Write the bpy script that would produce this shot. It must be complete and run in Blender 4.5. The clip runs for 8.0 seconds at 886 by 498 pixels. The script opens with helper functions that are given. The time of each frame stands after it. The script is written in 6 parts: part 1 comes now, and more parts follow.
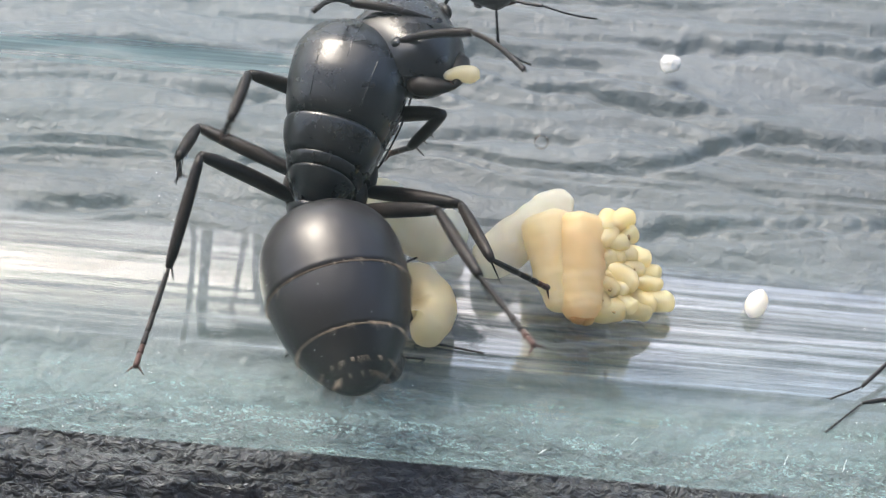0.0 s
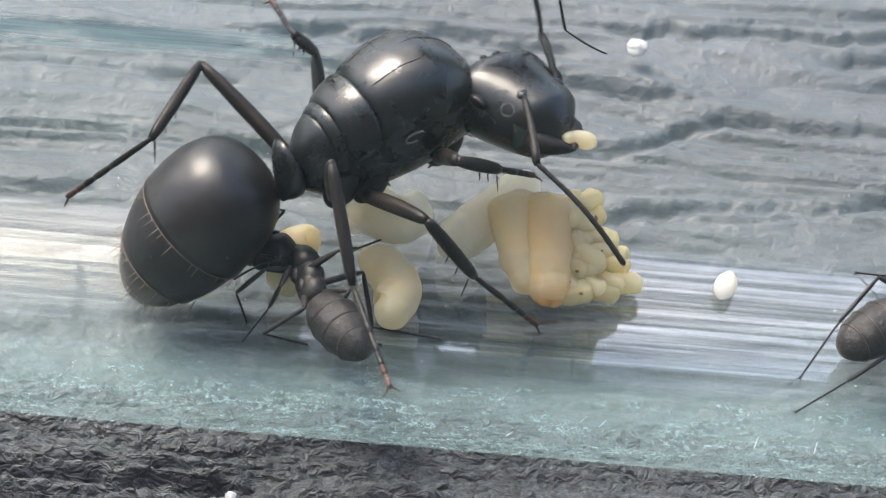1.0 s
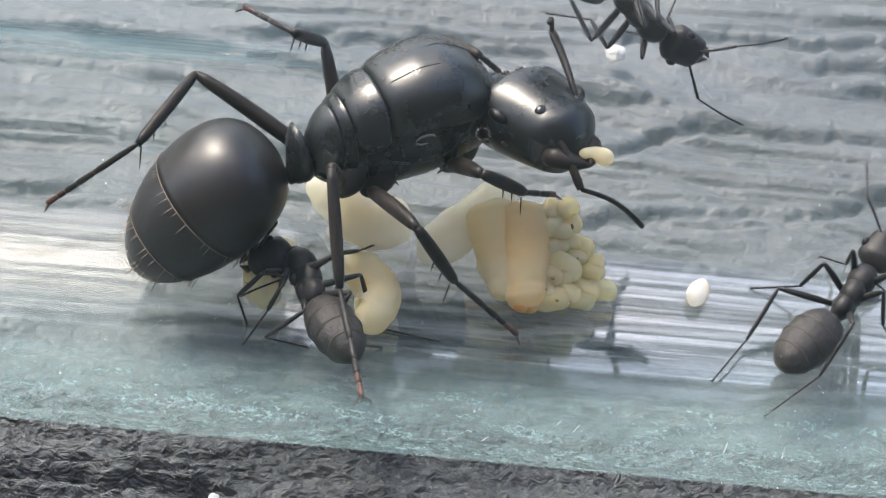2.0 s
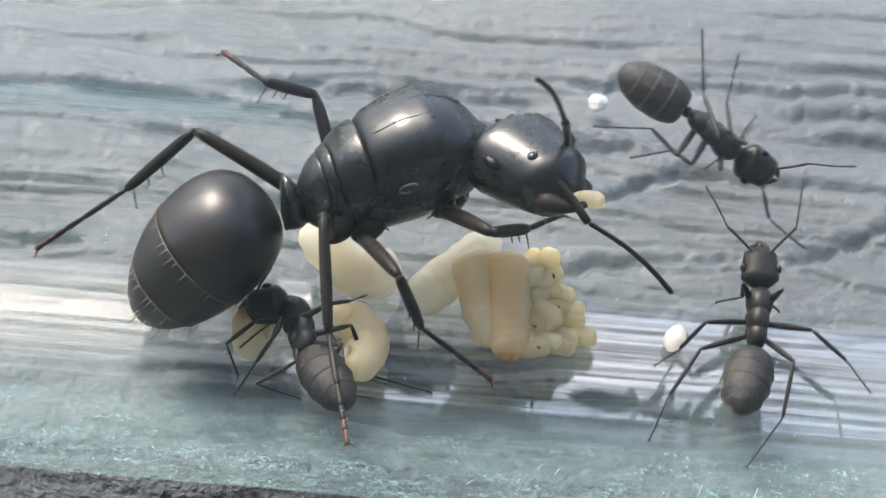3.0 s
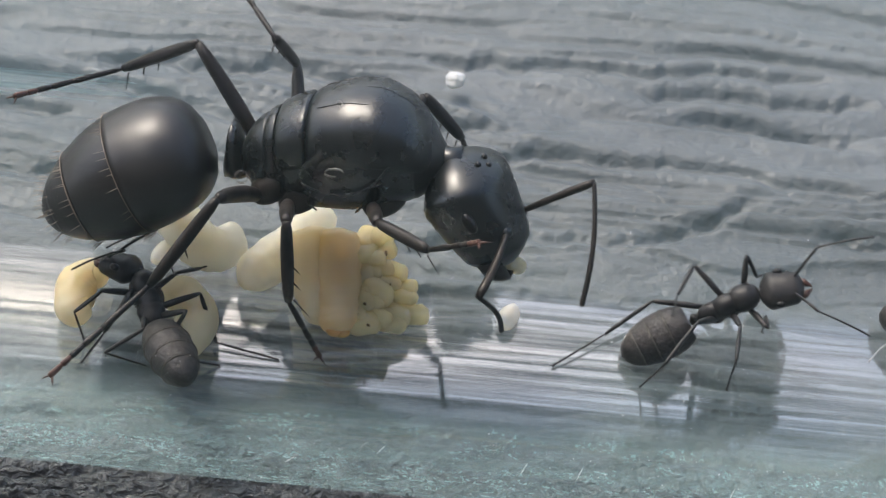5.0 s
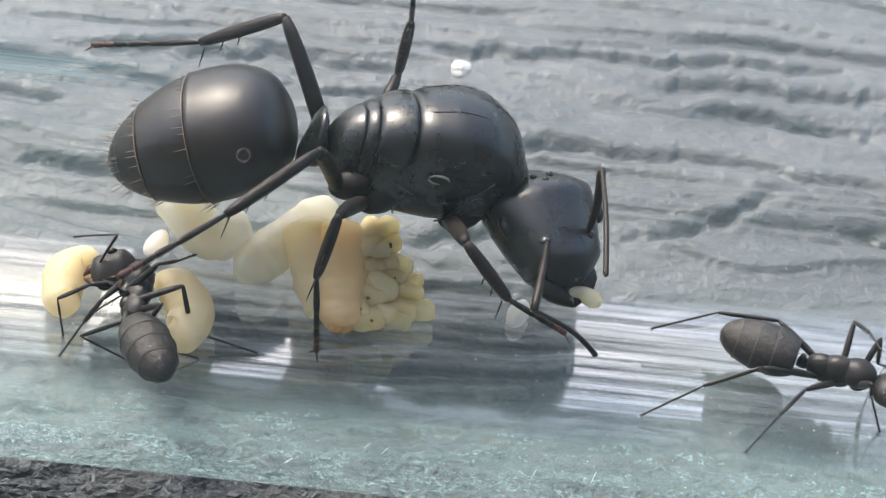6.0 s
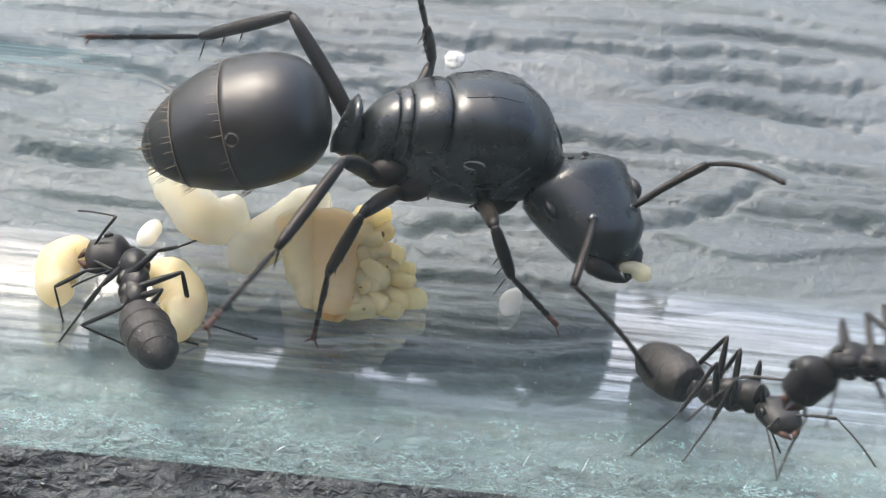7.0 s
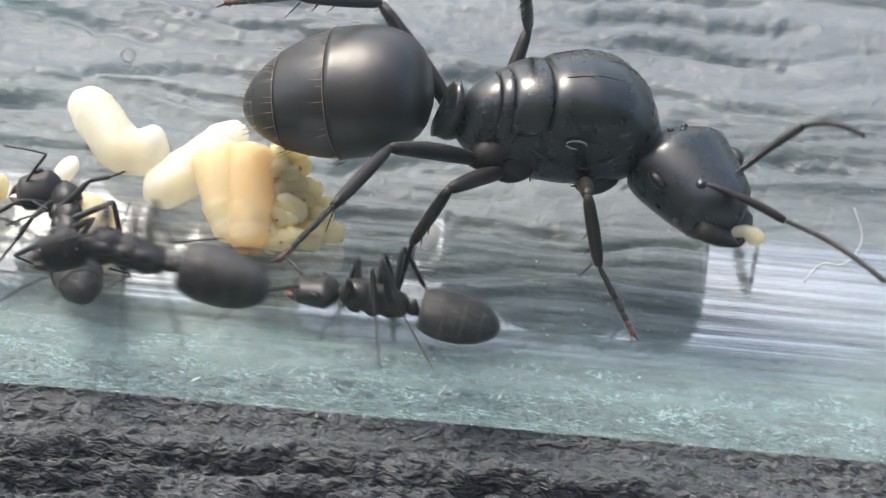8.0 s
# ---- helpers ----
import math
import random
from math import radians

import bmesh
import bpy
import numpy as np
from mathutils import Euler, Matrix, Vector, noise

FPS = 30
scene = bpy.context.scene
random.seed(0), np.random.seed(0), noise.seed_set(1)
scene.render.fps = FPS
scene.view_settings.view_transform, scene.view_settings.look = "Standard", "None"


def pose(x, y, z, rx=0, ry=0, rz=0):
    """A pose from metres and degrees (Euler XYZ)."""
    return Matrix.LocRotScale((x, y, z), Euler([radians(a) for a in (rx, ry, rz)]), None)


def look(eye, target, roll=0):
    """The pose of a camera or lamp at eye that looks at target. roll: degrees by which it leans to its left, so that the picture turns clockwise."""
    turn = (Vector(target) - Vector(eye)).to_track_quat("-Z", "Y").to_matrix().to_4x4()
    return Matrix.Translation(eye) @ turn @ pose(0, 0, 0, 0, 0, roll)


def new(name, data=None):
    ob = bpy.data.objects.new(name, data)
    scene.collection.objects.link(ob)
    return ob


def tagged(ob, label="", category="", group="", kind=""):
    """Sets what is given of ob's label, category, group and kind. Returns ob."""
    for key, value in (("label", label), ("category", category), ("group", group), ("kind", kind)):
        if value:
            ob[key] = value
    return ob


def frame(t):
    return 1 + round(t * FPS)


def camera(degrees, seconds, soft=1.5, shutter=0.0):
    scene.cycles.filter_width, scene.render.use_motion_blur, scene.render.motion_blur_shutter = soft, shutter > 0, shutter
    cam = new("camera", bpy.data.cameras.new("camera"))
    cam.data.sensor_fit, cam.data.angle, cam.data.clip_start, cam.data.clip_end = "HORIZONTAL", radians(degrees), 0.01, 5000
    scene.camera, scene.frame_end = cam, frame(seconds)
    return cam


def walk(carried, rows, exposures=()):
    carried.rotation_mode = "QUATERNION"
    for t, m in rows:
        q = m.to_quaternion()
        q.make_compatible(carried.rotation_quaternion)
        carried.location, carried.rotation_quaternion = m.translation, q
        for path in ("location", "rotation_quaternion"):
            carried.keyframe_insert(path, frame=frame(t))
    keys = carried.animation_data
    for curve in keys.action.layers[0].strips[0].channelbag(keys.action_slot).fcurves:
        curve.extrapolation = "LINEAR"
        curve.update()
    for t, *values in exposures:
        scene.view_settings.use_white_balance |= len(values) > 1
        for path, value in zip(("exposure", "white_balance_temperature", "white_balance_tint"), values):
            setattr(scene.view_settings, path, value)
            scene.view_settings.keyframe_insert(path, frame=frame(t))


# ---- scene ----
cam = camera(24.0, 8.0, 1.15, 0.4)
cam.data.dof.use_dof, cam.data.dof.focus_distance, cam.data.dof.aperture_fstop = True, 0.067, 250.0
walk(cam, [
    (0.0, pose(-0.00145, -0.04700, 0.05346, 44.101, -2.714, 4.381)),
    (0.5, pose(-0.00214, -0.04666, 0.05203, 44.365, -3.497, 3.838)),
    (1.0, pose(-0.00139, -0.04707, 0.05182, 44.615, -3.335, 3.597)),
    (1.5, pose(-0.00153, -0.04708, 0.05298, 43.797, -3.799, 3.509)),
    (1.7, pose(-0.00113, -0.04713, 0.05391, 43.483, -3.741, 3.764)),
    (2.8, pose(-0.00133, -0.04761, 0.05425, 44.199, -4.028, 3.220)),
    (3.0, pose(-0.00062, -0.04811, 0.05733, 43.786, -3.486, 3.582)),
    (3.5, pose(-0.00089, -0.04778, 0.05691, 43.356, -4.715, 3.412)),
    (3.7, pose(0.00179, -0.04790, 0.05538, 43.525, -4.630, 3.778)),
    (4.0, pose(0.00670, -0.04975, 0.05891, 44.416, -3.662, 4.133)),
    (4.5, pose(0.00690, -0.04856, 0.05607, 44.469, -2.841, 4.777)),
    (4.7, pose(0.00578, -0.04820, 0.05763, 43.476, -3.409, 4.412)),
    (5.8, pose(0.00534, -0.04569, 0.05486, 42.990, -3.961, 3.856)),
    (6.0, pose(0.00491, -0.04579, 0.05423, 43.674, -4.229, 4.052)),
    (6.5, pose(0.00533, -0.04602, 0.05396, 43.710, -4.038, 4.112)),
    (7.0, pose(0.00547, -0.04623, 0.05402, 43.777, -3.968, 4.070)),
    (7.2, pose(0.00618, -0.04580, 0.05414, 43.336, -3.638, 4.362)),
    (7.5, pose(0.00626, -0.04644, 0.05401, 43.664, -3.956, 4.049)),
    (7.7, pose(0.00798, -0.04664, 0.05338, 43.316, -3.464, 4.341)),
    (8.0, pose(0.00771, -0.04760, 0.05274, 43.681, -4.152, 3.373)),
], [(0.0, 1.72, 6850, 19), (3.0, 1.77, 6850, 19), (4.0, 1.12, 6800, 19), (4.7, 1.14, 6800, 19), (5.8, 1.78, 6900, 19), (8.0, 1.82, 6850, 19)])
MM = 0.001
TUBE_OUT, TUBE_IN = 10.0, 9.0      # radii of the glass tube, mm
AXIS_Z = TUBE_OUT                  # the tube lies on the board, its axis along x

# ---- world and sun ----
SUN_EL, SUN_AZ = radians(56), radians(-46)   # azimuth from +y towards +x
world = bpy.data.worlds.new("sky")
scene.world = world
world.use_nodes = True
wn = world.node_tree
sky = wn.nodes.new("ShaderNodeTexSky")
sky.sky_type, sky.sun_disc = "NISHITA", False
sky.sun_elevation, sky.sun_rotation = SUN_EL, SUN_AZ
sky.air_density, sky.dust_density, sky.ozone_density = 1.0, 4.0, 1.0
wn.nodes["Background"].inputs["Strength"].default_value = 0.15
wn.links.new(sky.outputs[0], wn.nodes["Background"].inputs["Color"])
sun_dir = Vector((math.sin(SUN_AZ) * math.cos(SUN_EL), math.cos(SUN_AZ) * math.cos(SUN_EL), math.sin(SUN_EL)))
sun = new("sun", bpy.data.lights.new("sun", "SUN"))
sun.data.energy, sun.data.angle, sun.data.color = 1.5, radians(20), (1.0, 0.93, 0.83)
sun.matrix_world = look(sun_dir, (0, 0, 0))


# ---- materials ----
def nodes_of(name):
    m = bpy.data.materials.new(name)
    m.use_nodes = True
    return m, m.node_tree, m.node_tree.nodes["Principled BSDF"]


def add(tree, kind, **values):
    n = tree.nodes.new(kind)
    for k, v in values.items():
        n.inputs[k.replace("_", " ")].default_value = v
    return n


def noise_at(tree, scale, detail=4.0, rough=0.55, stretch=(1, 1, 1)):
    """Noise in object space; scale in features per millimetre."""
    co = tree.nodes.new("ShaderNodeTexCoord")
    mp = tree.nodes.new("ShaderNodeMapping")
    mp.inputs["Scale"].default_value = [1000 * s for s in stretch]
    tree.links.new(co.outputs["Object"], mp.inputs["Vector"])
    n = add(tree, "ShaderNodeTexNoise", Scale=scale, Detail=detail, Roughness=rough)
    tree.links.new(mp.outputs[0], n.inputs["Vector"])
    return n


def ramp(tree, src, stops):
    r = tree.nodes.new("ShaderNodeValToRGB")
    while len(r.color_ramp.elements) < len(stops):
        r.color_ramp.elements.new(0.5)
    for e, (pos, col) in zip(r.color_ramp.elements, stops):
        e.position, e.color = pos, (*col, 1) if len(col) == 3 else col
    tree.links.new(src, r.inputs["Fac"])
    return r


def bump(tree, src, strength, distance_mm, normal=None):
    b = add(tree, "ShaderNodeBump", Strength=strength, Distance=distance_mm * MM)
    tree.links.new(src, b.inputs["Height"])
    if normal:
        tree.links.new(normal, b.inputs["Normal"])
    return b


def cuticle(name, dark, light, rough=0.32, grain=9.0, relief=0.015, ior=1.35, dent=0.06, stretch=(1, 1, 1)):
    """Insect shell: faintly mottled, finely pitted, broadly glossy."""
    m, t, p = nodes_of(name)
    a = noise_at(t, 0.7, 5)
    c = ramp(t, a.outputs["Fac"], [(0.3, dark), (0.75, light)])
    t.links.new(c.outputs[0], p.inputs["Base Color"])
    g = noise_at(t, grain, 4, 0.6, stretch)
    r = ramp(t, noise_at(t, 0.9, 5, 0.6).outputs["Fac"], [(0.3, (rough * 0.85,) * 3), (0.75, (min(1, rough * 1.3),) * 3)])
    t.links.new(r.outputs[0], p.inputs["Roughness"])
    dents = bump(t, noise_at(t, 0.8, 2, 0.5).outputs["Fac"], 0.3, dent)
    b = bump(t, g.outputs["Fac"], 0.5, relief, dents.outputs[0])
    t.links.new(b.outputs[0], p.inputs["Normal"])
    p.inputs["IOR"].default_value = ior
    return m


def waxy(name, a, b, sub=0.6, rough=0.5, clear=0.0, glow=0.0):
    """Soft translucent skin of brood: light scatters under it and partly comes through from behind."""
    m, t, p = nodes_of(name)
    c = ramp(t, noise_at(t, 0.55, 3).outputs["Fac"], [(0.35, a), (0.68, b)])
    t.links.new(c.outputs[0], p.inputs["Base Color"])
    p.inputs["Subsurface Weight"].default_value = sub
    p.inputs["Subsurface Radius"].default_value = (1.0, 0.82, 0.6)
    p.inputs["Subsurface Scale"].default_value = 1.3 * MM
    p.inputs["Roughness"].default_value = rough
    bb = bump(t, noise_at(t, 5.0, 4, 0.65).outputs["Fac"], 0.35, 0.06)
    t.links.new(bb.outputs[0], p.inputs["Normal"])
    last = p
    if glow:
        thru = t.nodes.new("ShaderNodeBsdfTranslucent")
        t.links.new(c.outputs[0], thru.inputs["Color"])
        last = add(t, "ShaderNodeMixShader", Fac=glow)
        t.links.new(p.outputs[0], last.inputs[1])
        t.links.new(thru.outputs[0], last.inputs[2])
        t.links.new(last.outputs[0], t.nodes["Material Output"].inputs["Surface"])
    if clear:
        see = add(t, "ShaderNodeBsdfTransparent", Color=(1.0, 0.97, 0.88, 1))
        mix = t.nodes.new("ShaderNodeMixShader")
        patch = ramp(t, noise_at(t, 0.45, 2).outputs["Fac"], [(0.35, (clear * 0.45,) * 3), (0.65, (clear,) * 3)])
        t.links.new(patch.outputs[0], mix.inputs["Fac"])
        t.links.new(last.outputs[0], mix.inputs[1])
        t.links.new(see.outputs[0], mix.inputs[2])
        t.links.new(mix.outputs[0], t.nodes["Material Output"].inputs["Surface"])
    return m


def plain(name, col, rough=0.5, relief=0.01, grain=6.0):
    m, t, p = nodes_of(name)
    dark = tuple(v * 0.72 for v in col)
    c = ramp(t, noise_at(t, 2.0, 4).outputs["Fac"], [(0.3, dark), (0.7, col)])
    t.links.new(c.outputs[0], p.inputs["Base Color"])
    p.inputs["Roughness"].default_value = rough
    b = bump(t, noise_at(t, grain, 3).outputs["Fac"], 0.4, relief)
    t.links.new(b.outputs[0], p.inputs["Normal"])
    return m


def furry(name):
    """Dull dark gaster of a small ant, covered in short grey down."""
    m, t, p = nodes_of(name)
    down = noise_at(t, 5.5, 4, 0.7, (0.45, 1, 1))
    c = ramp(t, down.outputs["Fac"], [(0.42, (0.006, 0.0055, 0.0055)), (0.58, (0.015, 0.012, 0.0115)), (0.74, (0.06, 0.05, 0.046))])
    t.links.new(c.outputs[0], p.inputs["Base Color"])
    p.inputs["Roughness"].default_value = 0.5
    b = bump(t, noise_at(t, 4.0, 5, 0.7).outputs["Fac"], 0.9, 0.09)
    t.links.new(b.outputs[0], p.inputs["Normal"])
    return m


BLACK = cuticle("black_shell", (0.004, 0.0055, 0.0062), (0.01, 0.013, 0.0142), 0.27, 9.0, 0.008, 1.52, 0.07)
GASTER = cuticle("gaster_shell", (0.005, 0.0048, 0.0051), (0.013, 0.0113, 0.0108), 0.36, 9.0, 0.016, 1.52, 0.09, (0.35, 1, 1))
LEG = cuticle("leg_shell", (0.007, 0.0065, 0.0065), (0.02, 0.0155, 0.013), 0.46, 9.0, 0.012, 1.33)
CLAW = cuticle("reddish_claw", (0.035, 0.016, 0.012), (0.085, 0.038, 0.027), 0.4, 8.0, 0.01)
SMALL = cuticle("small_ant_shell", (0.009, 0.009, 0.01), (0.026, 0.024, 0.024), 0.42, 6.0, 0.03)
SMALLGAS = furry("small_ant_gaster")
BAND = plain("pale_band", (0.17, 0.125, 0.09), 0.45)
# wing scars on the black shell, their glint painted in as a pale tone
SCAR = plain("scar_tissue", (0.2, 0.19, 0.17), 0.15)
DIMBAND = plain("dim_band", (0.06, 0.052, 0.042), 0.5)
RUST = cuticle("rust_mouthparts", (0.14, 0.045, 0.015), (0.3, 0.11, 0.04), 0.4)
EYE = cuticle("eye_facets", (0.006, 0.006, 0.007), (0.014, 0.014, 0.016), 0.3, 22.0, 0.02)
HAIR = plain("pale_hair", (0.17, 0.135, 0.1), 0.5)
CREAM = waxy("cream_skin", (0.77, 0.67, 0.45), (0.82, 0.77, 0.6), 1.0, 0.3, 0.14, 0.6)
AMBER = waxy("amber_skin", (0.77, 0.6, 0.35), (0.82, 0.7, 0.49), 1.0, 0.34, 0.16, 0.6)
TINY = waxy("tiny_larva_skin", (0.82, 0.7, 0.4), (0.88, 0.81, 0.57), 1.0, 0.28, 0.08, 0.6)
EGGSHELL = waxy("egg_shell", (0.74, 0.72, 0.65), (0.84, 0.83, 0.8), 1.0, 0.3, 0.04, 0.5)
PEARL = waxy("pearl_skin", (0.8, 0.78, 0.68), (0.86, 0.84, 0.74), 1.0, 0.34, 0.28, 0.6)
RING = waxy("pale_residue", (0.05, 0.052, 0.055), (0.08, 0.083, 0.087), 0.2, 0.6, 0.97)
GUT = plain("dark_gut", (0.2, 0.13, 0.05), 0.6)
YOLK = waxy("yellow_gut", (0.8, 0.66, 0.38), (0.84, 0.74, 0.5), 1.0, 0.5, 0.0, 0.4)
TIP = waxy("brown_tip", (0.5, 0.24, 0.09), (0.66, 0.4, 0.17), 0.9, 0.5, 0.0, 0.3)
FLUFF = waxy("white_fluff", (0.4, 0.41, 0.43), (0.55, 0.56, 0.57), 0.3, 0.8, 0.3)


def board_material():
    m, t, p = nodes_of("dark_board")
    a = noise_at(t, 0.16, 6, 0.6, (0.35, 1, 1))
    c = ramp(t, a.outputs["Fac"], [(0.3, (0.037, 0.044, 0.05)), (0.7, (0.09, 0.1, 0.109))])
    sp = ramp(t, noise_at(t, 2.6, 5, 0.7).outputs["Fac"], [(0.6, (0, 0, 0)), (0.78, (1, 1, 1))])
    mx = t.nodes.new("ShaderNodeMix")
    mx.data_type = "RGBA"
    mx.inputs["B"].default_value = (0.16, 0.155, 0.15, 1)
    t.links.new(sp.outputs[0], mx.inputs["Factor"])
    t.links.new(c.outputs[0], mx.inputs["A"])
    t.links.new(mx.outputs["Result"], p.inputs["Base Color"])
    r = ramp(t, noise_at(t, 0.9, 5).outputs["Fac"], [(0.3, (0.45,) * 3), (0.7, (0.65,) * 3)])
    t.links.new(r.outputs[0], p.inputs["Roughness"])
    wrinkle = noise_at(t, 2.6, 3, 0.55, (0.7, 1, 1))
    wrinkle.inputs["Distortion"].default_value = 0.6
    # the wrinkles are worn smoother towards the back of the board
    co = t.nodes.new("ShaderNodeTexCoord")
    sep = t.nodes.new("ShaderNodeSeparateXYZ")
    t.links.new(co.outputs["Object"], sep.inputs[0])
    worn = t.nodes.new("ShaderNodeMapRange")
    for k, v in (("From Min", -4 * MM), ("From Max", -2 * MM), ("To Min", 1.0), ("To Max", 0.24)):
        worn.inputs[k].default_value = v
    t.links.new(sep.outputs["Y"], worn.inputs["Value"])
    b1 = bump(t, wrinkle.outputs["Fac"], 1.0, 0.75)
    t.links.new(worn.outputs[0], b1.inputs["Strength"])
    # fine needle-like grain that runs across the wrinkles
    grain = noise_at(t, 7.0, 4, 0.7, (1, 0.45, 1))
    b2 = bump(t, grain.outputs["Fac"], 0.45, 0.05)
    t.links.new(b1.outputs[0], b2.inputs["Normal"])
    t.links.new(b2.outputs[0], p.inputs["Normal"])
    return m


def glass_material(name, inside):
    """Clear glass wall: see-through with a mirror gloss that grows towards grazing, fine lengthwise streaks.
    Painted light: a streaky sky sheen along the inside floor, a pale veil on its lower and back wall, a bright edge
    strip on the low front."""
    m, t, p = nodes_of(name)
    t.nodes.remove(p)
    out = t.nodes["Material Output"]

    def math_node(op, a, b=None, c=None, clamp=False):
        n = t.nodes.new("ShaderNodeMath")
        n.operation, n.use_clamp = op, clamp
        for i, v in enumerate((a, b, c)):
            if v is None:
                continue
            if isinstance(v, (int, float)):
                n.inputs[i].default_value = v
            else:
                t.links.new(v, n.inputs[i])
        return n.outputs[0]

    def step(src, lo, hi):
        n = t.nodes.new("ShaderNodeMapRange")
        n.interpolation_type = "SMOOTHSTEP"
        n.inputs["From Min"].default_value, n.inputs["From Max"].default_value = lo * MM, hi * MM
        t.links.new(src, n.inputs["Value"])
        return n.outputs[0]

    clear = add(t, "ShaderNodeBsdfTransparent", Color=(0.97, 0.99, 0.985, 1))
    gloss = add(t, "ShaderNodeBsdfGlossy", Roughness=0.018, Color=(1, 0.985, 0.95, 1) if inside else (1, 1, 1, 1))
    lw = add(t, "ShaderNodeLayerWeight", Blend=0.5)
    level = math_node("MULTIPLY_ADD", math_node("POWER", lw.outputs["Facing"], 5.0), 0.15, 0.004)
    streak = noise_at(t, 4.5, 4, 0.6, (0.012, 1, 1))
    co = t.nodes.new("ShaderNodeTexCoord")
    sep = t.nodes.new("ShaderNodeSeparateXYZ")
    t.links.new(co.outputs["Object"], sep.inputs[0])
    y, z = sep.outputs["Y"], math_node("SUBTRACT", sep.outputs["Z"], AXIS_Z * MM)
    rise = math_node("ADD", math_node("MULTIPLY", y, 0.72), math_node("MULTIPLY", z, 0.69))     # along the bright edge strip's normal
    deep = math_node("SUBTRACT", math_node("MULTIPLY", y, 0.69), math_node("MULTIPLY", z, 0.72))  # towards the lower back wall
    # light caught in the glass edge, painted as a mottled pale strip
    edge_noise = ramp(t, noise_at(t, 4.5, 5, 0.75, (1.3, 1, 1)).outputs["Fac"], [(0.44, (0.0,) * 3), (0.58, (1,) * 3)])
    blotch = ramp(t, noise_at(t, 1.3, 4, 0.6, (0.5, 1, 1)).outputs["Fac"], [(0.38, (0.25,) * 3), (0.62, (1,) * 3)])
    edge_light = math_node("MULTIPLY", math_node("MULTIPLY", step(rise, -7.6, -8.5), edge_noise.outputs[0]), blotch.outputs[0])
    pale_amount = math_node("MULTIPLY", edge_light, EDGE_LIGHT * (0.35 if inside else 1.0))
    if inside:
        st = ramp(t, streak.outputs["Fac"], [(0.38, (0.1,) * 3), (0.5, (0.6,) * 3), (0.62, (1.25,) * 3)])
        along = step(sep.outputs["X"], 3.0, -14.0)
        # the sky's reflection, put in as extra streaky gloss along the floor
        floor = math_node("MULTIPLY", step(y, SHEEN_BACK, SHEEN_BACK - 0.25), math_node("MULTIPLY_ADD", step(y, -1.65, -1.4), 0.72, 0.28))
        floor = math_node("MULTIPLY", floor, step(z, -2.0, -4.0))
        floor = math_node("MULTIPLY", floor, math_node("MULTIPLY_ADD", along, -0.7, 1.0))
        level = math_node("MULTIPLY_ADD", math_node("MULTIPLY", floor, st.outputs[0]), SKY_SHEEN, level, True)
        # a glare streak painted pale along the upper back wall
        band = math_node("MULTIPLY", math_node("MULTIPLY", step(rise, 1.85, 2.1), math_node("MULTIPLY", step(rise, 3.05, 2.8), step(deep, 0.0, 2.0))), step(sep.outputs["X"], -2.0, -11.0))
        pale_amount = math_node("MULTIPLY_ADD", math_node("MULTIPLY", band, st.outputs[0]), 0.42, pale_amount, True)
        # pale veil painted for light off the lower back wall, stronger at left
        veil_noise = ramp(t, noise_at(t, 0.3, 6, 0.65, (0.4, 1, 1)).outputs["Fac"], [(0.25, (0.55,) * 3), (0.8, (1.3,) * 3)])
        pale_amount = math_node("ADD", pale_amount, math_node("MULTIPLY", math_node("MULTIPLY", math_node("MULTIPLY", step(deep, 1.5, 4.0), veil_noise.outputs[0]), math_node("MULTIPLY_ADD", math_node("MULTIPLY", along, step(rise, -4.0, 2.0)), 1.8, 1.0)), BACK_VEIL), None, True)
    else:
        # an even pale veil painted over the outer wall to lift the blacks
        pale_amount = math_node("ADD", pale_amount, OUTER_VEIL)
    b = bump(t, streak.outputs["Fac"], 0.15, 0.02)
    t.links.new(b.outputs[0], gloss.inputs["Normal"])
    front = add(t, "ShaderNodeBsdfDiffuse", Color=(0.4, 0.59, 0.6, 1))
    behind = add(t, "ShaderNodeBsdfTranslucent", Color=(0.4, 0.59, 0.6, 1))
    pale_layer = t.nodes.new("ShaderNodeMixShader")
    t.links.new(front.outputs[0], pale_layer.inputs[1])
    t.links.new(behind.outputs[0], pale_layer.inputs[2])
    veil = t.nodes.new("ShaderNodeMixShader")
    t.links.new(pale_amount, veil.inputs["Fac"])
    t.links.new(clear.outputs[0], veil.inputs[1])
    t.links.new(pale_layer.outputs[0], veil.inputs[2])
    mix = t.nodes.new("ShaderNodeMixShader")
    t.links.new(level, mix.inputs["Fac"])
    t.links.new(veil.outputs[0], mix.inputs[1])
    t.links.new(gloss.outputs[0], mix.inputs[2])
    t.links.new(mix.outputs[0], out.inputs["Surface"])
    return m


SKY_SHEEN, SHEEN_BACK, BACK_VEIL, EDGE_LIGHT, OUTER_VEIL = 0.25, 3.4, 0.1, 0.5, 0.02
GLASS_OUT, GLASS_IN = glass_material("glass_outside", False), glass_material("glass_inside", True)


# ---- mesh helpers (all sizes in mm) ----
def mesh_from(name, verts, faces, material, smooth=True):
    me = bpy.data.meshes.new(name)
    me.from_pydata([tuple(c * MM for c in v) for v in verts], [], faces)
    me.materials.append(material)
    if smooth:
        me.polygons.foreach_set("use_smooth", [True] * len(me.polygons))
    me.update()
    return me


def part(name, me, parent, label=""):
    ob = new(name, me)
    ob.parent = parent
    if label:
        tagged(ob, label)
    return ob


